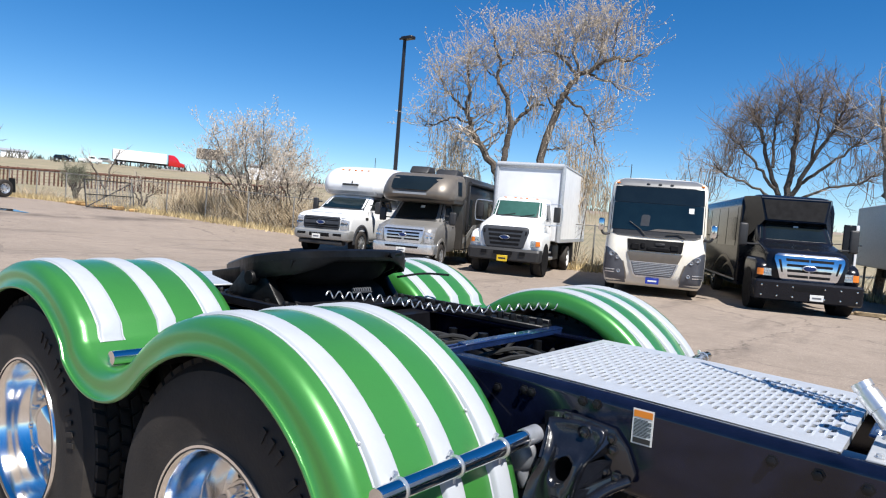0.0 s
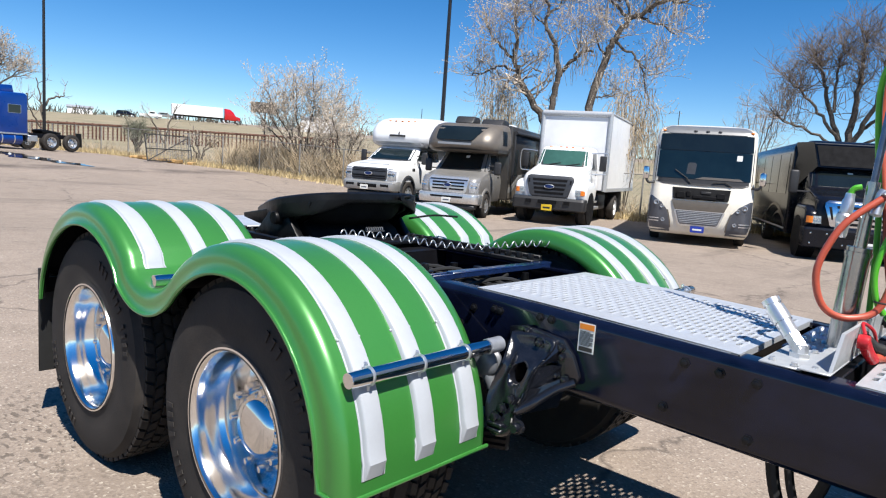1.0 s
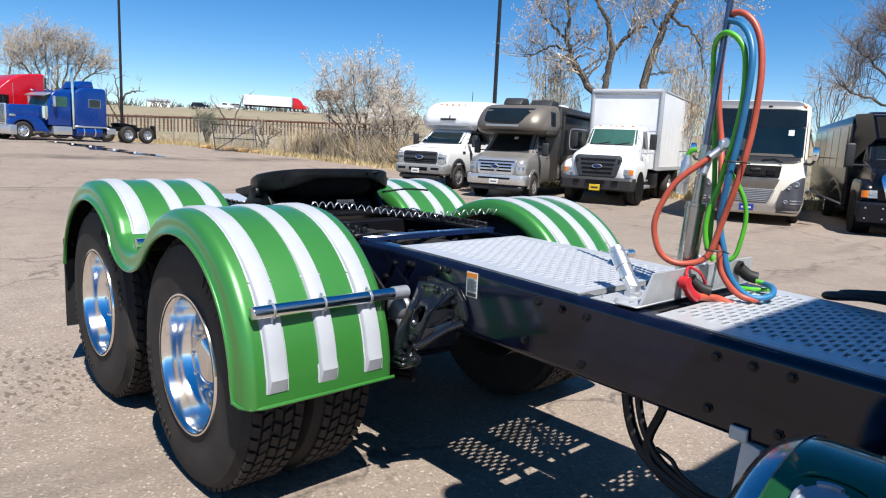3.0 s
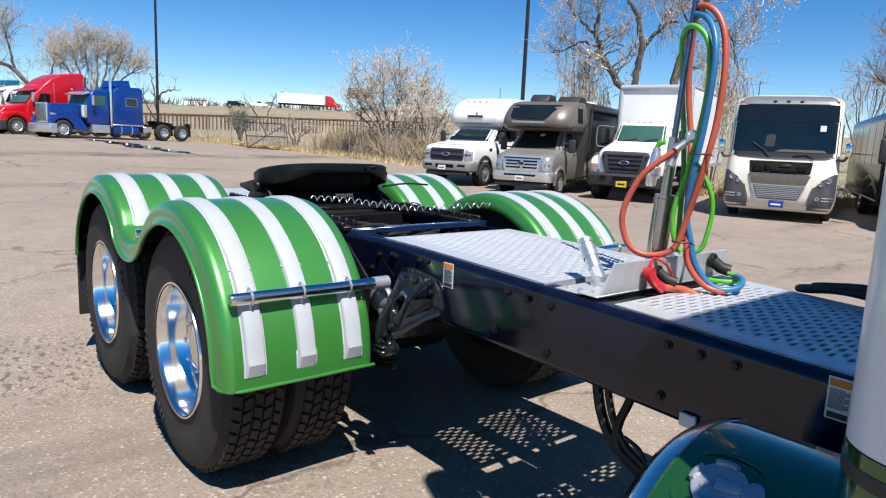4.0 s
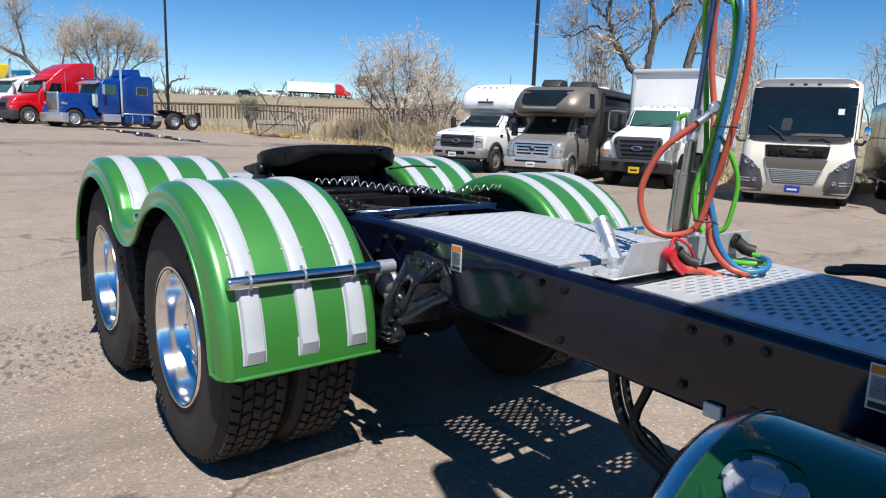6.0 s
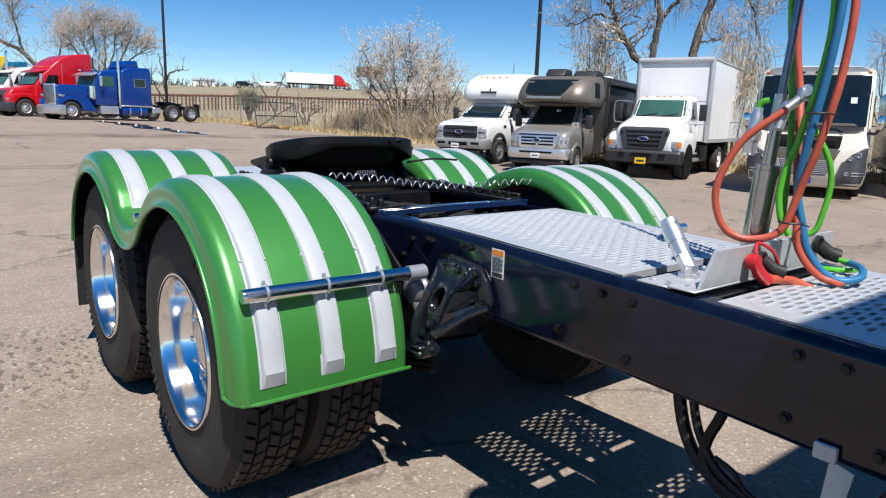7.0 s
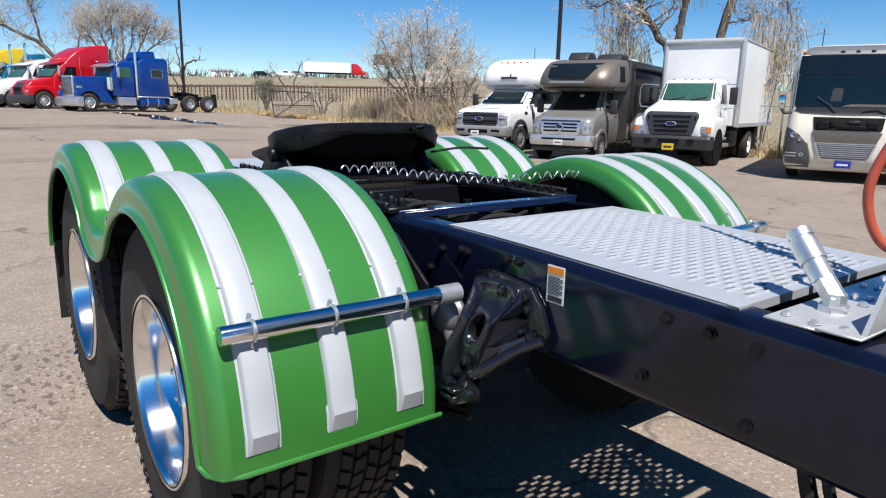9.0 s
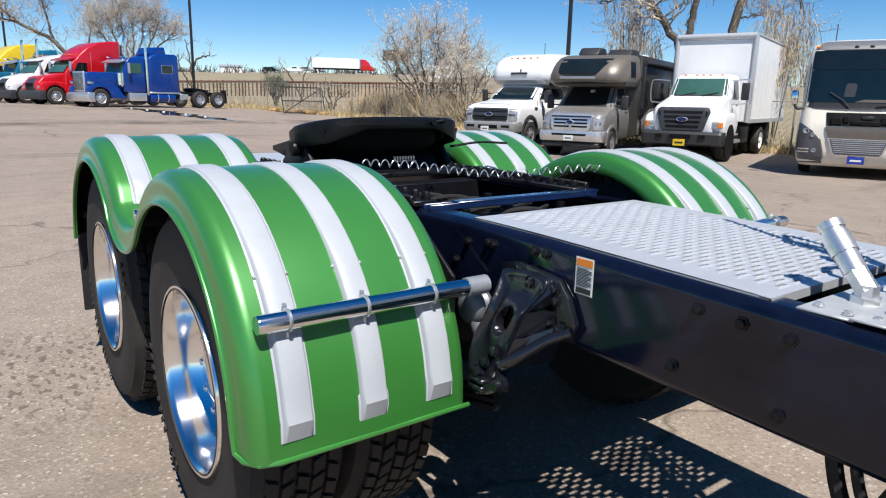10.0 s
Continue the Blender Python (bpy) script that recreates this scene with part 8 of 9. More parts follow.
build_limb_tree(-14.6, 23.1, (0.86, 0.5), 5, [
    ([(0.45, 0.08), (-0.11, 2.41), (-0.64, 3.79), (-1.19, 4.74), (-1.78, 5.48), (-2.02, 6.12), (-2.24, 6.59)], 0.26, 0.12, 0.5),
    ([(-2.24, 6.54), (-2.09, 7.39), (-2.23, 8.24), (-2.12, 9.09)], 0.1, 0.035, 1.0),
    ([(-2.17, 6.44), (-2.75, 7.02), (-3.23, 7.5), (-3.54, 8.34)], 0.09, 0.03, 1.0),
    ([(-1.99, 6.06), (-2.79, 6.22), (-3.41, 6.01), (-4.09, 5.8)], 0.07, 0.03, 0.8),
    ([(-1.93, 6.01), (-2.43, 5.59), (-2.65, 5.06), (-2.75, 4.32)], 0.06, 0.03, 0.9),
    ([(-1.79, 5.59), (-1.3, 6.12), (-0.98, 6.01)], 0.05, 0.03, 0.4),
    ([(0.45, 0.08), (-0.23, 2.62), (-0.38, 3.89), (-0.29, 5.16), (-0.14, 5.91), (-0.39, 6.86), (-0.46, 7.28), (-0.91, 7.87), (-0.77, 8.56), (-1.07, 9.19), (-1.21, 10.04)], 0.22, 0.04, 0.8),
    ([(-0.77, 8.56), (-0.41, 8.93), (-0.31, 9.62)], 0.07, 0.03, 0.7),
    ([(-0.89, 7.92), (-1.49, 8.45), (-1.67, 8.77)], 0.05, 0.02, 0.4),
    ([(-0.14, 5.91), (0.36, 6.54), (0.76, 6.86), (1.18, 6.91)], 0.12, 0.05, 0.3),
    ([(0.36, 6.54), (0.52, 7.18), (0.69, 7.44)], 0.06, 0.03, 0.5),
    ([(1.51, 0.08), (1.28, 2.62), (1.23, 3.79), (1.32, 5.16), (1.74, 6.54), (1.99, 7.39), (2.56, 8.24), (3.16, 8.66), (3.98, 9.09), (4.51, 8.98), (5.12, 9.35)], 0.28, 0.05, 1.3),
    ([(2.56, 8.24), (2.09, 8.87), (1.63, 9.3), (1.27, 10.46)], 0.11, 0.03, 1.1),
    ([(2.17, 9.09), (1.2, 9.3), (0.47, 9.19)], 0.06, 0.02, 0.7),
    ([(2.66, 8.34), (2.31, 9.4), (2.6, 10.46), (2.66, 10.99)], 0.09, 0.03, 1.1),
    ([(3.37, 8.71), (3.46, 9.62), (3.54, 10.57)], 0.07, 0.03, 0.9),
    ([(3.98, 9.09), (3.97, 9.83), (4.01, 10.68)], 0.06, 0.03, 0.7),
    ([(2.97, 8.4), (3.73, 8.18), (4.5, 7.81)], 0.08, 0.03, 0.5),
    ([(1.99, 7.39), (2.77, 6.97), (3.29, 6.33), (3.54, 5.16)], 0.08, 0.03, 0.9),
    ([(1.84, 6.65), (1.35, 7.39), (1.15, 7.92)], 0.06, 0.02, 0.6),
    ([(1.33, 5.06), (1.95, 5.16), (2.47, 5.38)], 0.05, 0.02, 0.5)],
    26, 2, 1.0, -0.04, "tall bare cottonwood with leaning trunks behind the fence", M_TWIG, 0.16, tip_bias=0.5, thin=0.8, bud=0.03, fine=0.02)


def droop(x, y, w, h, seed, lo=0.45, count=620):
    """A shaggy clump of hanging dry shoots."""
    rng = random.Random(seed)
    v = thing("shrub", pose(x, y, lift(x, y) - 0.1), "shaggy tan shrub of drooping dry shoots", "shrub", "tan shrubs")
    bm, tw = bm0(), bm0()
    for k in range(7):
        a = rng.uniform(0, 6.28)
        tube(bm, smooth_path([(0.1 * math.cos(a), 0.1 * math.sin(a), 0), (0.3 * w * math.cos(a), 0.3 * w * math.sin(a), 0.55 * h), (0.5 * w * math.cos(a), 0.5 * w * math.sin(a), 0.9 * h)], 4), 0.025, 6, 0.01, caps=False)
    for k in range(count):
        a, q = rng.uniform(0, 6.28), math.sqrt(rng.random())
        z = h * (1.0 - 0.35 * q * q) * rng.uniform(lo, 1.0)
        p = Vector((w * q * math.cos(a), w * q * math.sin(a), z))
        d = Vector((rng.uniform(-0.3, 0.3), rng.uniform(-0.3, 0.3), 0))
        n = rng.uniform(0.3, 0.9)
        tube(tw, [p, p + d * 0.6 + Vector((0, 0, 0.15)), p + d * 1.3 + Vector((0, 0, -0.3 * n)), p + d * 1.5 + Vector((0, 0, -n))], 0.014, 3, 0.006, caps=False)
    part("trunk", bm, M_BARK_PALE, v)
    tagged(part("crown", tw, M_TAN, v), kind="stuff")


droop(-16.9, 21.9, 1.2, 5.6, 61, 0.55, 620)
droop(-12.6, 23.4, 1.3, 4.3, 62, 0.6, 420)
droop(-14.6, 22.6, 0.9, 4.2, 64, 0.55, 260)
droop(-11.5, 23.7, 1.35, 5.6, 63, 0.6, 620)
build_limb_tree(-4.3, 27.5, (0.97, 0.22), 12, [
    ([(0.0, 0), (0.0, 2.0), (0.05, 3.4), (0.1, 4.6), (0.15, 6.0), (0.2, 6.9), (0.1, 7.8)], 0.26, 0.04, 1.2),
    ([(0.05, 3.0), (0.5, 4.3), (1.1, 5.6), (1.5, 6.4), (1.8, 7.4)], 0.15, 0.04, 1.3),
    ([(0.0, 2.8), (-0.4, 4.0), (-0.9, 5.4), (-1.2, 6.4), (-1.5, 7.2)], 0.16, 0.04, 1.3),
    ([(-0.3, 3.6), (-1.1, 4.7), (-1.9, 5.6), (-2.4, 6.1)], 0.1, 0.03, 1.2),
    ([(-0.6, 4.7), (-0.6, 6.2), (-0.5, 7.5)], 0.09, 0.03, 1.0),
    ([(-0.2, 3.2), (-1.2, 3.9), (-2.2, 4.3), (-2.8, 4.7)], 0.08, 0.03, 1.0),
    ([(0.4, 4.0), (1.3, 4.8), (2.2, 5.6), (2.9, 6.6)], 0.1, 0.03, 1.2),
    ([(0.8, 5.0), (0.9, 6.6), (0.9, 7.7)], 0.08, 0.03, 1.0),
    ([(0.2, 3.4), (1.3, 3.9), (2.4, 4.2), (3.2, 4.7)], 0.08, 0.03, 1.0)],
    44, 2, 0.85, -0.02, "dark bare tree with a spreading fan of limbs behind the fence", M_TWIG_DK, 0.05, thin=0.75, fine=0.018)
build_limb_tree(-0.6, 24.4, (0.97, 0.22), 13, [
    ([(0.0, 0), (0.1, 2.4), (-0.1, 4.0), (-0.3, 5.4), (-0.5, 6.8)], 0.16, 0.05, 1.0),
    ([(-0.1, 3.6), (0.5, 4.8), (0.9, 6.2)], 0.1, 0.03, 1.0)],
    26, 2, 1.0, 0.0, "pale slender tree beside the dark tree", M_TWIG, 0.0, bark=M_BARK_PALE, fine=0.02)


def fan(n, spread_deg, reach, rise):
    out = []
    for k in range(n):
        a = radians(-spread_deg + 2 * spread_deg * (k + 0.5 * math.sin(k * 2.3)) / (n - 1))
        s, c = math.sin(a), math.cos(a) * (0.86 + 0.14 * math.sin(k * 3.7))
        out.append(([(0.12 * s, 0.3), (reach * 0.32 * s, 0.5 + rise * 0.33 * c), (reach * 0.7 * s, 0.5 + rise * 0.66 * c), (reach * s * 0.97 + 0.2 * math.sin(k * 5.1), 0.5 + rise * c)], 0.06, 0.016, 1.0))
    return out


build_limb_tree(-29.3, 20.4, (0.57, 0.82), 21, [([(0, 0), (0.05, 1.2), (0, 2.2)], 0.16, 0.08, 0.3)] + fan(13, 47, 4.0, 5.6), 22, 2, 0.85, -0.05, "bare many-stemmed tree by the fence", M_TWIG_BUD, 0.0, 0.08, 0.55, bark=M_BARK, bud=0.035, fine=0.019)
build_limb_tree(-26.6, 20.9, (0.57, 0.82), 22, fan(6, 40, 2.2, 3.3), 16, 2, 0.7, -0.03, "bare many-stemmed shrub by the fence", M_TWIG_BUD, 0.0, 0.08, 0.55, bark=M_BARK, bud=0.03, fine=0.018)
build_limb_tree(-12.4, 42, (0.94, 0.3), 33, fan(6, 34, 2.4, 6.2), 10, 2, 1.0, 0.0, "bare tree beyond the fence", M_TWIG_BUD, 0.0, 0.05, fine=0.02)
build_limb_tree(-62, 12.0, (0.2, 0.97), 44, [([(0, 0), (0.1, 2.4), (0.2, 4.2)], 0.32, 0.18, 0.2)] + [([(u * 0.1 + 0.1, 2.6), (u * 0.5, 4.6), (u * 0.8, 6.6 - 0.3 * abs(u)), (u, 8.8 - 0.7 * abs(u))], 0.11, 0.03, 1.0) for u in (-2.7, -1.7, -0.7, 0.4, 1.3, 2.4, 3.6)],
    28, 2, 1.35, -0.02, "large bare tree beyond the parked tractors", M_TWIG, 0.1, bark=M_BARK_PALE, bud=0.05, fine=0.03)
build_limb_tree(-66, 7.2, (0.13, 0.99), 45, [([(1.5, 0), (1.0, 3.0), (-0.5, 5.0), (-3.0, 6.4), (-4.5, 8.0)], 0.26, 0.08, 1.0), ([(-0.5, 5.0), (-0.8, 7.0), (-1.4, 9.5)], 0.12, 0.04, 1.0), ([(-3.0, 6.4), (-4.6, 6.6), (-6.5, 7.0)], 0.12, 0.04, 1.0),
    ([(1.2, 2.0), (2.2, 5.0), (2.8, 7.6)], 0.12, 0.04, 0.8)], 28, 2, 1.35, -0.02, "large bare tree with a long bent limb", M_TWIG, 0.1, bark=M_BARK_PALE, bud=0.05, fine=0.03)
build_limb_tree(-46.2, 12.5, (0.27, 0.96), 46, [([(0, 0), (-0.1, 2.0), (-0.2, 3.2), (-0.4, 4.6)], 0.1, 0.03, 1.0), ([(-0.1, 2.6), (0.4, 3.4), (0.9, 3.5), (1.2, 3.8)], 0.08, 0.03, 0.6), ([(-0.1, 1.4), (-0.7, 2.4), (-1.0, 3.5)], 0.06, 0.02, 1.4)],
    5, 1, 0.6, 0.0, "small dead tree beside the light pole", M_TWIG_DK)
build_limb_tree(-46.5, 20.5, (0.4, 0.92), 47, [([(0, 0), (0, 1.0), (0.2, 2.2), (0.8, 3.8)], 0.1, 0.03, 1.0), ([(0, 0.9), (-0.7, 2.2), (-1.2, 3.0)], 0.08, 0.03, 1.0)], 6, 1, 0.7, 0.0, "small dead tree in the field", M_TWIG)
build_limb_tree(-38.5, 19.0, (0.4, 0.92), 49, fan(5, 50, 1.3, 1.9), 8, 1, 0.5, 0.0, "low dead shrub at the fence", M_TWIG)
build_limb_tree(-44.4, 17.6, (0.4, 0.92), 50, fan(9, 38, 1.2, 1.9), 16, 2, 0.5, 0.0, "grey-green bush at the fence beside the old gate", M_SAGE, fine=0.02)
build_limb_tree(0.9, 33, (0.99, 0.1), 48, fan(7, 30, 2.8, 8.5), 12, 2, 1.1, 0.02, "pale bare tree beyond the fence", M_TWIG)


# ---- fence, brush, field ----
def fence_y(x):
    return 22.4 + (x + 9.7) * 0.18


def build_fence():
    v = thing("chain_link_fence", pose(0, 0, 0), "sagging chain-link fence along the lot edge", "fence")
    mesh = bm0()
    x = -64.0
    while x < 16:
        bm = bm0()
        y = fence_y(x)
        tube(bm, [(x, y, lift(x, y) - 0.1), (x, y, lift(x, y) + 1.85)], 0.035, 8)
        part("post", bm, M_WIRE, v)
        x2 = x + 3.0
        y2 = fence_y(x2)
        bm = bm0()
        tube(bm, [(x, y, lift(x, y) + 1.8), (x2, y2, lift(x2, y2) + 1.8)], 0.02, 6)
        part("top_rail", bm, M_WIRE, v)
        # woven wires
        n = 14
        for k in range(n):
            for sgn in (1, -1):
                xa = x + 3.0 * k / n
                xb = xa + sgn * 1.7
                xa2, xb2 = xa, min(max(xb, x), x2)
                f = (xb2 - xa2) / (xb - xa)
                za, zb = (0.05, 0.05 + 1.75 * f)
                pa = (xa2, fence_y(xa2), lift(xa2, fence_y(xa2)) + za)
                pb = (xb2, fence_y(xb2), lift(xb2, fence_y(xb2)) + zb)
                tube(mesh, [pa, pb], 0.004, 3, caps=False)
        x = x2
    tagged(part("wire_mesh", mesh, M_WIRE, v), kind="stuff")


build_fence()


def build_brush():
    rng = random.Random(9)
    bm = bm0()
    for k in range(1900):
        x = rng.uniform(-35, -20) if k < 1350 else rng.uniform(-60, 8)
        y = fence_y(x) + rng.uniform(0.3, 3.5)
        p = Vector((x, y, lift(x, y)))
        h = rng.uniform(0.5, 2.1) * (1.0 if -35 < x < -20 else 0.5)
        for j in range(5):
            d = Vector((rng.uniform(-0.8, 0.8), rng.uniform(-0.8, 0.8), 1)).normalized()
            q = p + d * h * 0.5
            e = q + (d + Vector((rng.uniform(-0.7, 0.7), rng.uniform(-0.7, 0.7), rng.uniform(-0.3, 0.5)))).normalized() * h * 0.5
            tube(bm, [p, q, e], 0.013, 3, 0.005, caps=False)
    tagged(part("brush", bm, M_BRUSH), "tangled dry tan brush along the fence", "brush", kind="stuff")
    bm = bm0()
    for k in range(19000):
        x = rng.uniform(-60, 14)
        y = fence_y(x) + rng.gauss(-0.1, 0.45) + (0.25 if rng.random() < 0.5 else 0)
        h = rng.uniform(0.1, 0.42)
        p = Vector((x, y, lift(x, y)))
        a = rng.uniform(0, 6.28)
        w = Vector((math.cos(a), math.sin(a), 0)) * 0.02
        tip = p + Vector((rng.uniform(-0.15, 0.15), rng.uniform(-0.15, 0.15), h))
        vs = [bm.verts.new(p - w), bm.verts.new(p + w), bm.verts.new(tip)]
        bm.faces.new(vs)
    tagged(part("dry_grass", bm, M_DRYGRASS), "straw-yellow dry grass along the fence foot", "grass", kind="stuff")


build_brush()


def field_material():
    return mat("dry_field", (0.265, 0.215, 0.14), 0.95, 0, 0.25, 0.15, bump=0.4, bscale=3, col2=(0.165, 0.15, 0.088), fine=0.25)


M_FIELD = field_material()


def build_field():
    """Bare dry field past the fence, up to the road bank."""
    bm = bm0()
    xs = axis_steps(-400, 300, -80, 20, 2.0)
    off = [0.4, 1.5, 3, 5, 8, 12, 18, 25, 35, 45, 55, 70, 90, 105]
    rng = random.Random(3)
    grid = []
    for x in xs:
        row = []
        for o in off:
            y = fence_y(x) + o if x > -120 else fence_y(-120) + o + (x + 120) * 0.02
            row.append(bm.verts.new((x, y, lift(x, y) + 0.03 + (rng.uniform(0, 0.12) if 0.4 < o < 60 else 0))))
        grid.append(row)
    for a, b in zip(grid, grid[1:]):
        for i in range(len(off) - 1):
            bm.faces.new((a[i], b[i], b[i + 1], a[i + 1]))
    ws = [-72, -76, -82, -90, -100, -115, -135, -160, -200, -260, -400, -800]
    vs = [-400, -200, -120, -80, -60, -45, -30, -20, -12, -6, 0, 4, 8, 12]
    grid = []
    for x in ws:
        grid.append([bm.verts.new((x, min(y, fence_y(max(x, -120)) + 0.5), lift(x, min(y, fence_y(max(x, -120)) + 0.5)) + 0.035)) for y in vs])
    for a, b in zip(grid, grid[1:]):
        for i in range(len(vs) - 1):
            if (a[i].co - a[i + 1].co).length > 0.01 and (b[i].co - b[i + 1].co).length > 0.01:
                bm.faces.new((a[i], b[i], b[i + 1], a[i + 1]))
    tagged(part("field", bm, M_FIELD), "bare dry field rising to the road", "field", kind="structure")


build_field()


def build_pens():
    """Long rusty steel fence in the field."""
    v = thing("steel_pen_fence", pose(0, 0, 0), "long rusty red steel pipe fence in the field", "fence")
    a, b = Vector((*on_ray(-0.985, 0.17, 82), 0)), Vector((*on_ray(-0.78, 0.62, 80), 0))
    n = 104
    for k in range(n):
        p = a.lerp(b, (k + 0.18 * math.sin(k * 5.3)) / n)
        z = lift(p.x, p.y)
        bm = bm0()
        tube(bm, [(p.x, p.y, z - 0.1), (p.x, p.y, z + 1.75 + 0.05 * math.sin(k * 3.1))], 0.085, 6)
        part("post", bm, M_RUST, v)
    for h, r, material in ((0.45, 0.03, M_BRUSH), (0.75, 0.035, M_BRUSH), (1.05, 0.03, M_BRUSH), (1.35, 0.03, M_BRUSH), (1.65, 0.12, M_RUST)):
        bm = bm0()
        pts = []
        for k in range(0, n + 1, 4):
            p = a.lerp(b, k / n)
            pts.append((p.x, p.y, lift(p.x, p.y) + h + 0.03 * math.sin(k * 1.7 + h)))
        tube(bm, pts, r, 6)
        part("rail", bm, material, v)


build_pens()


# ---- far road traffic and buildings ----
def build_far_truck(m, body, tail, label):
    v = thing("semi_trailer_truck", m, label, "truck", "road traffic")
    bm = bm0()
    box(bm, -13.5, 0, -1.25, 1.25, 1.2, 4.0, 0.03)
    part("trailer_box", bm, body, v)
    bm = bm0()
    prism(bm, [(0.6, 0.7), (4.8, 0.7), (4.9, 1.6), (3.6, 2.0), (3.0, 3.0), (2.0, 3.8), (0.6, 3.9)], -1.2, 1.2, 0.1, 2)
    part("cab", bm, tail, v)
    bm = bm0()
    box(bm, -13, 4, -0.5, 0.5, 0.8, 1.2)
    part("chassis_frame", bm, M_DARK_IN, v)
    for x in (-12, -10.8, 0.3, 1.5, 4.0):
        for s in (-1, 1):
            simple_wheel(v, x, s * 1.2, 0.5, 0.28, 0.3, s, M_STEEL, 0.1)
    return v


def build_house(m, w, d, h, wall, roof, label):
    v = thing("building", m, label, "building")
    bm = bm0()
    box(bm, -d / 2, d / 2, -w / 2, w / 2, -3, h, 0.02)
    part("wall", bm, wall, v)
    bm = bm0()
    prism(bm, [(-d / 2 - 0.3, h), (0, h + d * 0.12), (d / 2 + 0.3, h)], -w / 2 - 0.3, w / 2 + 0.3, 0.02)
    part("roof", bm, roof, v)
    for k in range(max(2, int(w / 4))):
        bm = bm0()
        y = -w / 2 + (k + 0.5) * w / max(2, int(w / 4))
        box(bm, d / 2, d / 2 + 0.05, y - 0.6, y + 0.6, h * 0.35, h * 0.75)
        part("window", bm, M_GLASS_DK, v)
    return v


def yaw_across(dx, dy):
    return math.degrees(math.atan2(dy, dx)) - 90


def far_pose(dx, dy, dist, dz=0.0, turn=0.0):
    x, y = on_ray(dx, dy, dist)
    return pose(x, y, lift(x, y) + dz, 0, 0, yaw_across(dx, dy) + turn)


build_far_truck(far_pose(-0.872, 0.489, 205, 0.6, 8), M_WHITE_PANEL, M_RED_TRUCK, "white semi trailer with red cab on the far road")
build_house(far_pose(-0.944, 0.33, 230, -0.9, 90), 6.6, 6, 2.6, M_WHITE_PANEL, M_GALV, "small white flat building beyond the road")
build_house(far_pose(-0.80, 0.60, 190, 0.2, 90), 9, 6, 3.2, M_WHITE_PANEL, M_GALV, "small white building behind the bare tree")


def build_car(m, paint, label, pickup=False):
    v = thing("car", m, label, "car", "road traffic")
    bm = bm0()
    if pickup:
        prism(bm, [(-2.8, 0.5), (-2.8, 1.15), (-0.6, 1.2), (-0.5, 1.9), (0.9, 1.9), (1.4, 1.25), (2.7, 1.1), (2.7, 0.5)], -0.95, 0.95, 0.08, 2)
    else:
        prism(bm, [(-2.3, 0.4), (-2.3, 1.1), (-1.9, 1.6), (0.4, 1.65), (1.1, 1.05), (2.2, 0.95), (2.2, 0.4)], -0.9, 0.9, 0.08, 2)
    part("body", bm, paint, v)
    for s in (-1, 1):
        bm = bm0()
        box(bm, -1.6 if not pickup else -0.4, 0.4 if not pickup else 0.9, *sorted((s * 0.9, s * 0.97)), 1.15 if not pickup else 1.3, 1.5 if not pickup else 1.75, 0.02)
        part("side_window", bm, M_GLASS_DK, v)
        for x in (-1.5, 1.5):
            simple_wheel(v, x, s * 0.95, 0.36, 0.22, 0.22, s, M_STEEL, 0.02)


build_car(far_pose(-0.9249, 0.3792, 200, 0.5), M_BLACK_PAINT, "dark car on the far road")
build_car(far_pose(-0.9126, 0.4077, 198, 0.5), M_WHITE, "white pickup on the far road", True)
build_car(far_pose(-0.905, 0.425, 215, 0.5), M_SILVER, "silver car on the far road")

# billboard seen from behind through the tree
v = thing("billboard", far_pose(-0.8436, 0.5339, 100), "weathered brown billboard seen from behind", "billboard")
bm = bm0()
box(bm, -1.8, 1.8, -0.08, 0.08, 4.2, 5.7, 0.02)
part("panel", bm, M_BARK, v)
bm = bm0()
tube(bm, [(0.2, 0, -0.2), (0.2, 0, 4.3)], 0.12, 8)
part("post", bm, M_POLE, v)

# low far trees and scrub on the skyline
rng = random.Random(77)
bm = bm0()
for k in range(420):
    a = radians(rng.uniform(92, 185))
    dist = rng.uniform(210, 330)
    x, y = 1.96 + dist * math.cos(a), -1.72 + dist * math.sin(a)
    h = rng.uniform(0.8, 3.2) * (1.8 if rng.random() < 0.12 else 1.0)
    z = lift(x, y)
    for j in range(9):
        d = Vector((rng.uniform(-0.7, 0.7), rng.uniform(-0.7, 0.7), 1)).normalized()
        p = Vector((x + rng.uniform(-0.8, 0.8) * h, y + rng.uniform(-0.8, 0.8) * h, z))
        tube(bm, [p, p + d * h * rng.uniform(0.6, 1.1)], 0.14, 4, 0.05, caps=False)
tagged(part("far_scrub", bm, M_SCRUB), "low dark scrub and small trees on the skyline", "scrub", kind="stuff")

# shallow puddle, blown rubbish and a fallen gate at the lot's edge
bm = bm0()
rows = []
for k in range(41):
    f = k / 40
    cx, cy = -40.0 + 10.5 * f, 6.7 + 2.4 * f + 0.25 * math.sin(7 * f)
    hw = (0.12 + 0.55 * math.sin(math.pi * f) ** 0.7) * (1 + 0.35 * math.sin(23 * f) + 0.2 * math.sin(51 * f + 1))
    rows.append([bm.verts.new((cx + 0.22 * o, cy - 0.97 * o, lift(cx + 0.22 * o, cy - 0.97 * o) + 0.02)) for o in (-hw, -hw / 2, 0, hw / 2, hw)])
for a, b in zip(rows, rows[1:]):
    for i in range(4):
        bm.faces.new((a[i], a[i + 1], b[i + 1], b[i]))
tagged(part("puddle", bm, M_WATER), "long shallow puddle on the asphalt", "puddle", kind="structure")
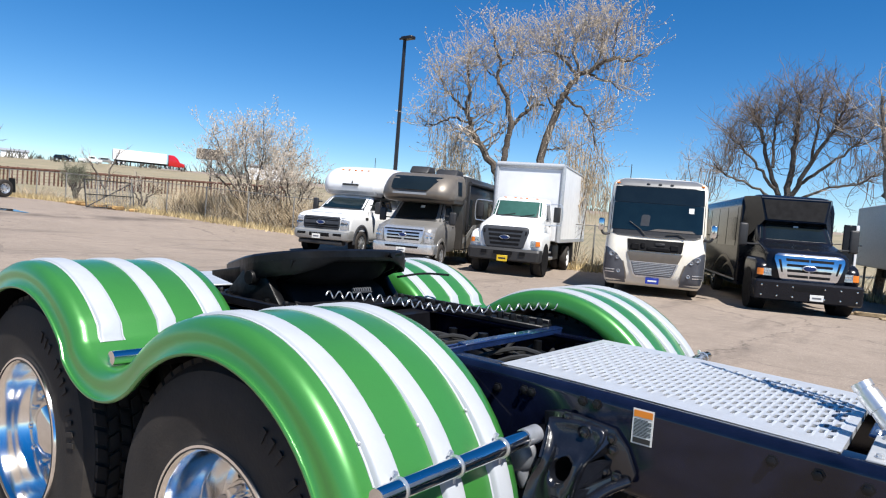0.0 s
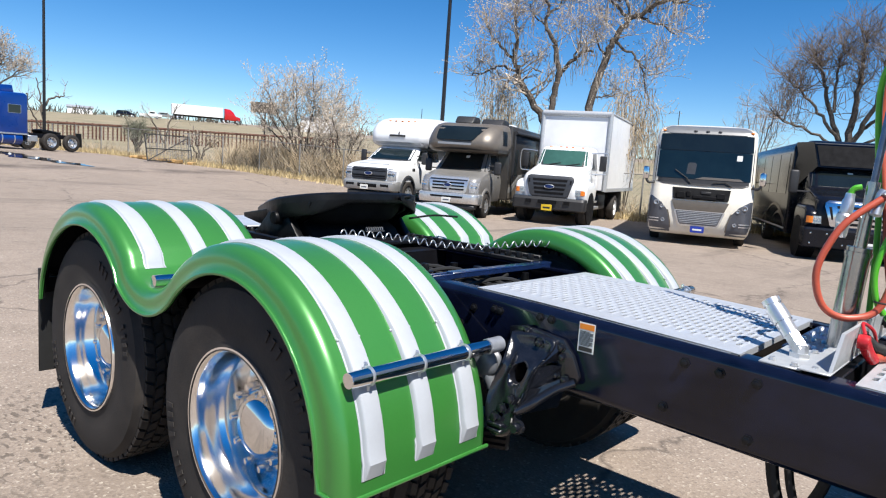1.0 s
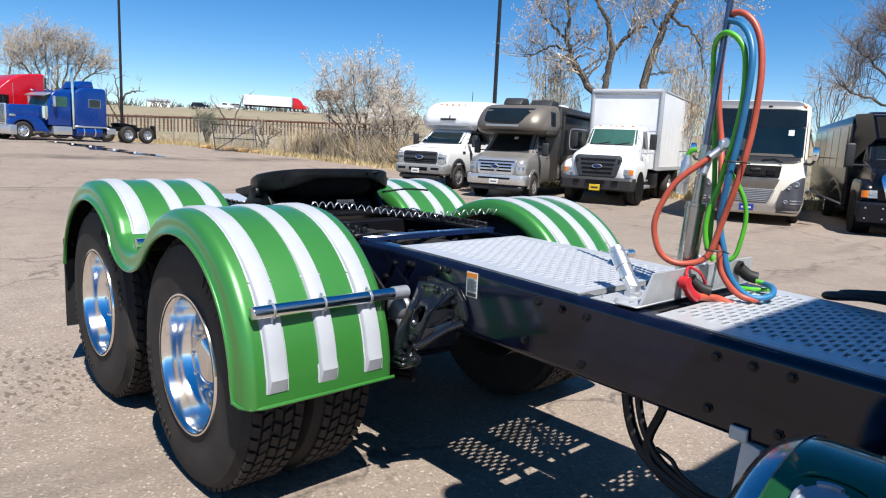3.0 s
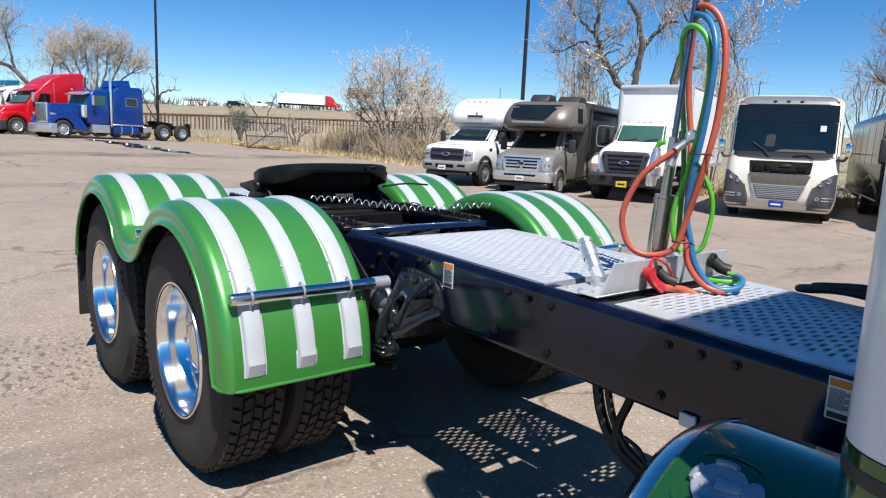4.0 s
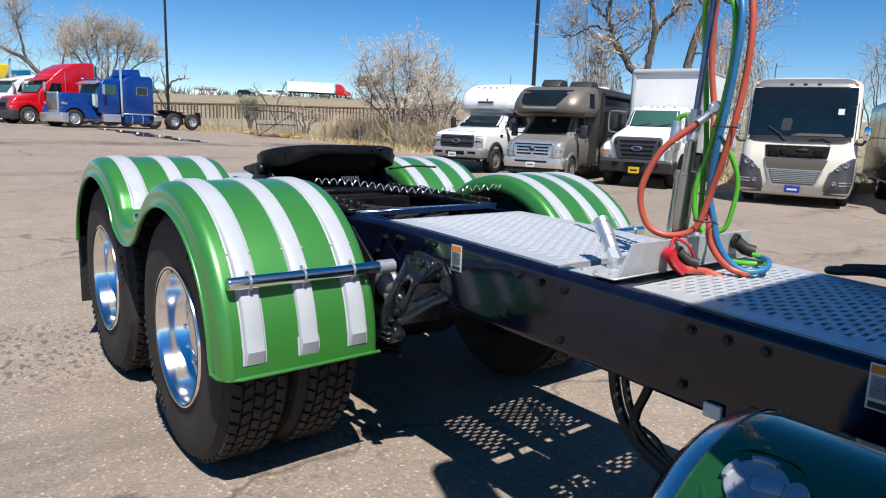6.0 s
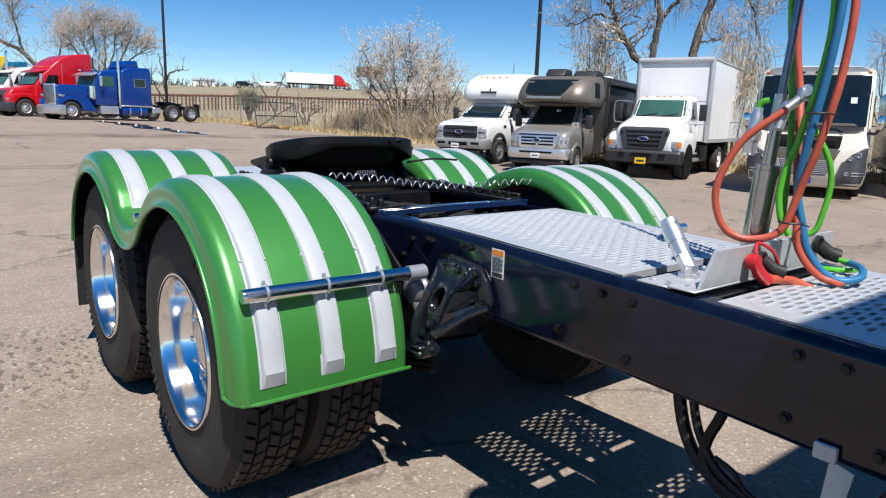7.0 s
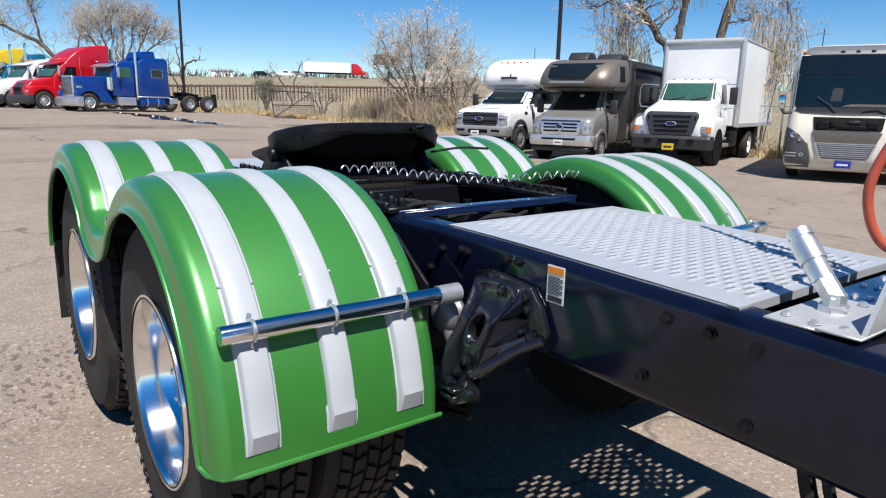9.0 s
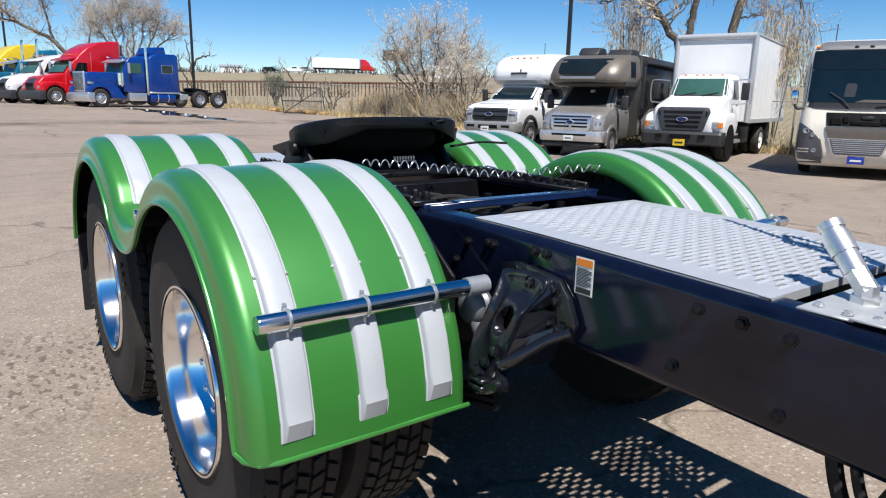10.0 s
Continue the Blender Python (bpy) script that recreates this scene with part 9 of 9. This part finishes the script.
for k in range(5):
    f = (0.08, 0.25, 0.42, 0.63, 0.8)[k]
    x, y = -40.0 + 10.5 * f, 6.7 + 2.4 * f
    bm = bm0()
    bmesh.ops.create_icosphere(bm, subdivisions=2, radius=0.06)
    for vtx in bm.verts:
        vtx.co = Vector((vtx.co.x * (1.3 + 0.3 * math.sin(9 * vtx.co.y)), vtx.co.y, max(-0.02, vtx.co.z * 0.6)))
    ob = part("ice_lump", bm, M_WHITE, m=pose(x, y, lift(x, y) + 0.03, 0, 0, 40 * k))
    tagged(ob, "small white lump lying in the puddle", "lump", "lumps in the puddle")
for k in range(16):
    x = -41 + 0.33 * k + rng.uniform(-0.2, 0.2)
    y = fence_y(x) - 0.8 + rng.uniform(-0.3, 0.3)
    bm = bm0()
    box(bm, -0.25, 0.25, -0.12, 0.12, 0.0, rng.uniform(0.08, 0.22), 0.03, 1)
    ob = part("rubbish", bm, M_RUBBISH, m=pose(x, y, lift(x, y) + 0.01, rng.uniform(-8, 8), rng.uniform(-8, 8), rng.uniform(0, 180)))
    tagged(ob, "ragged orange-brown scrap lying by the fence", "rubbish", "scraps by the fence")
gx, gy = on_ray(-0.9068, 0.4209, 42.5)
v = thing("gate", pose(gx, gy, lift(gx, gy), 0, 0, 100), "bent old wire gate leaning at the fence", "gate")
bm = bm0()
for a, b in (((-1.5, 0, 0.1), (-1.5, 0.3, 1.6)), ((1.5, 0, 0.1), (1.5, 0.3, 1.6)), ((-1.5, 0, 0.1), (1.5, 0, 0.1)), ((-1.5, 0.3, 1.6), (1.5, 0.3, 1.6)), ((-1.5, 0.1, 0.8), (1.5, 0.1, 0.8)), ((-1.5, 0, 0.1), (1.5, 0.3, 1.6))):
    tube(bm, [a, b], 0.03, 6)
part("gate_frame", bm, M_BUMPER, v)
bm = bm0()
for k in range(22):
    u = -1.45 + 2.9 * k / 21
    tube(bm, [(u, 0.0, 0.1), (u + 0.1 * math.sin(k * 2.1), 0.3, 1.6)], 0.012, 4)
for k in range(6):
    h = 0.25 + 0.22 * k
    tube(bm, [(-1.5, 0.2 * (h - 0.1), h), (0.2, 0.2 * (h - 0.1) + 0.05, h + 0.06 * math.sin(k * 3.0)), (1.5, 0.2 * (h - 0.1), h)], 0.012, 4)
part("gate_mesh", bm, M_WIRE, v, "bent welded wire gate mesh")
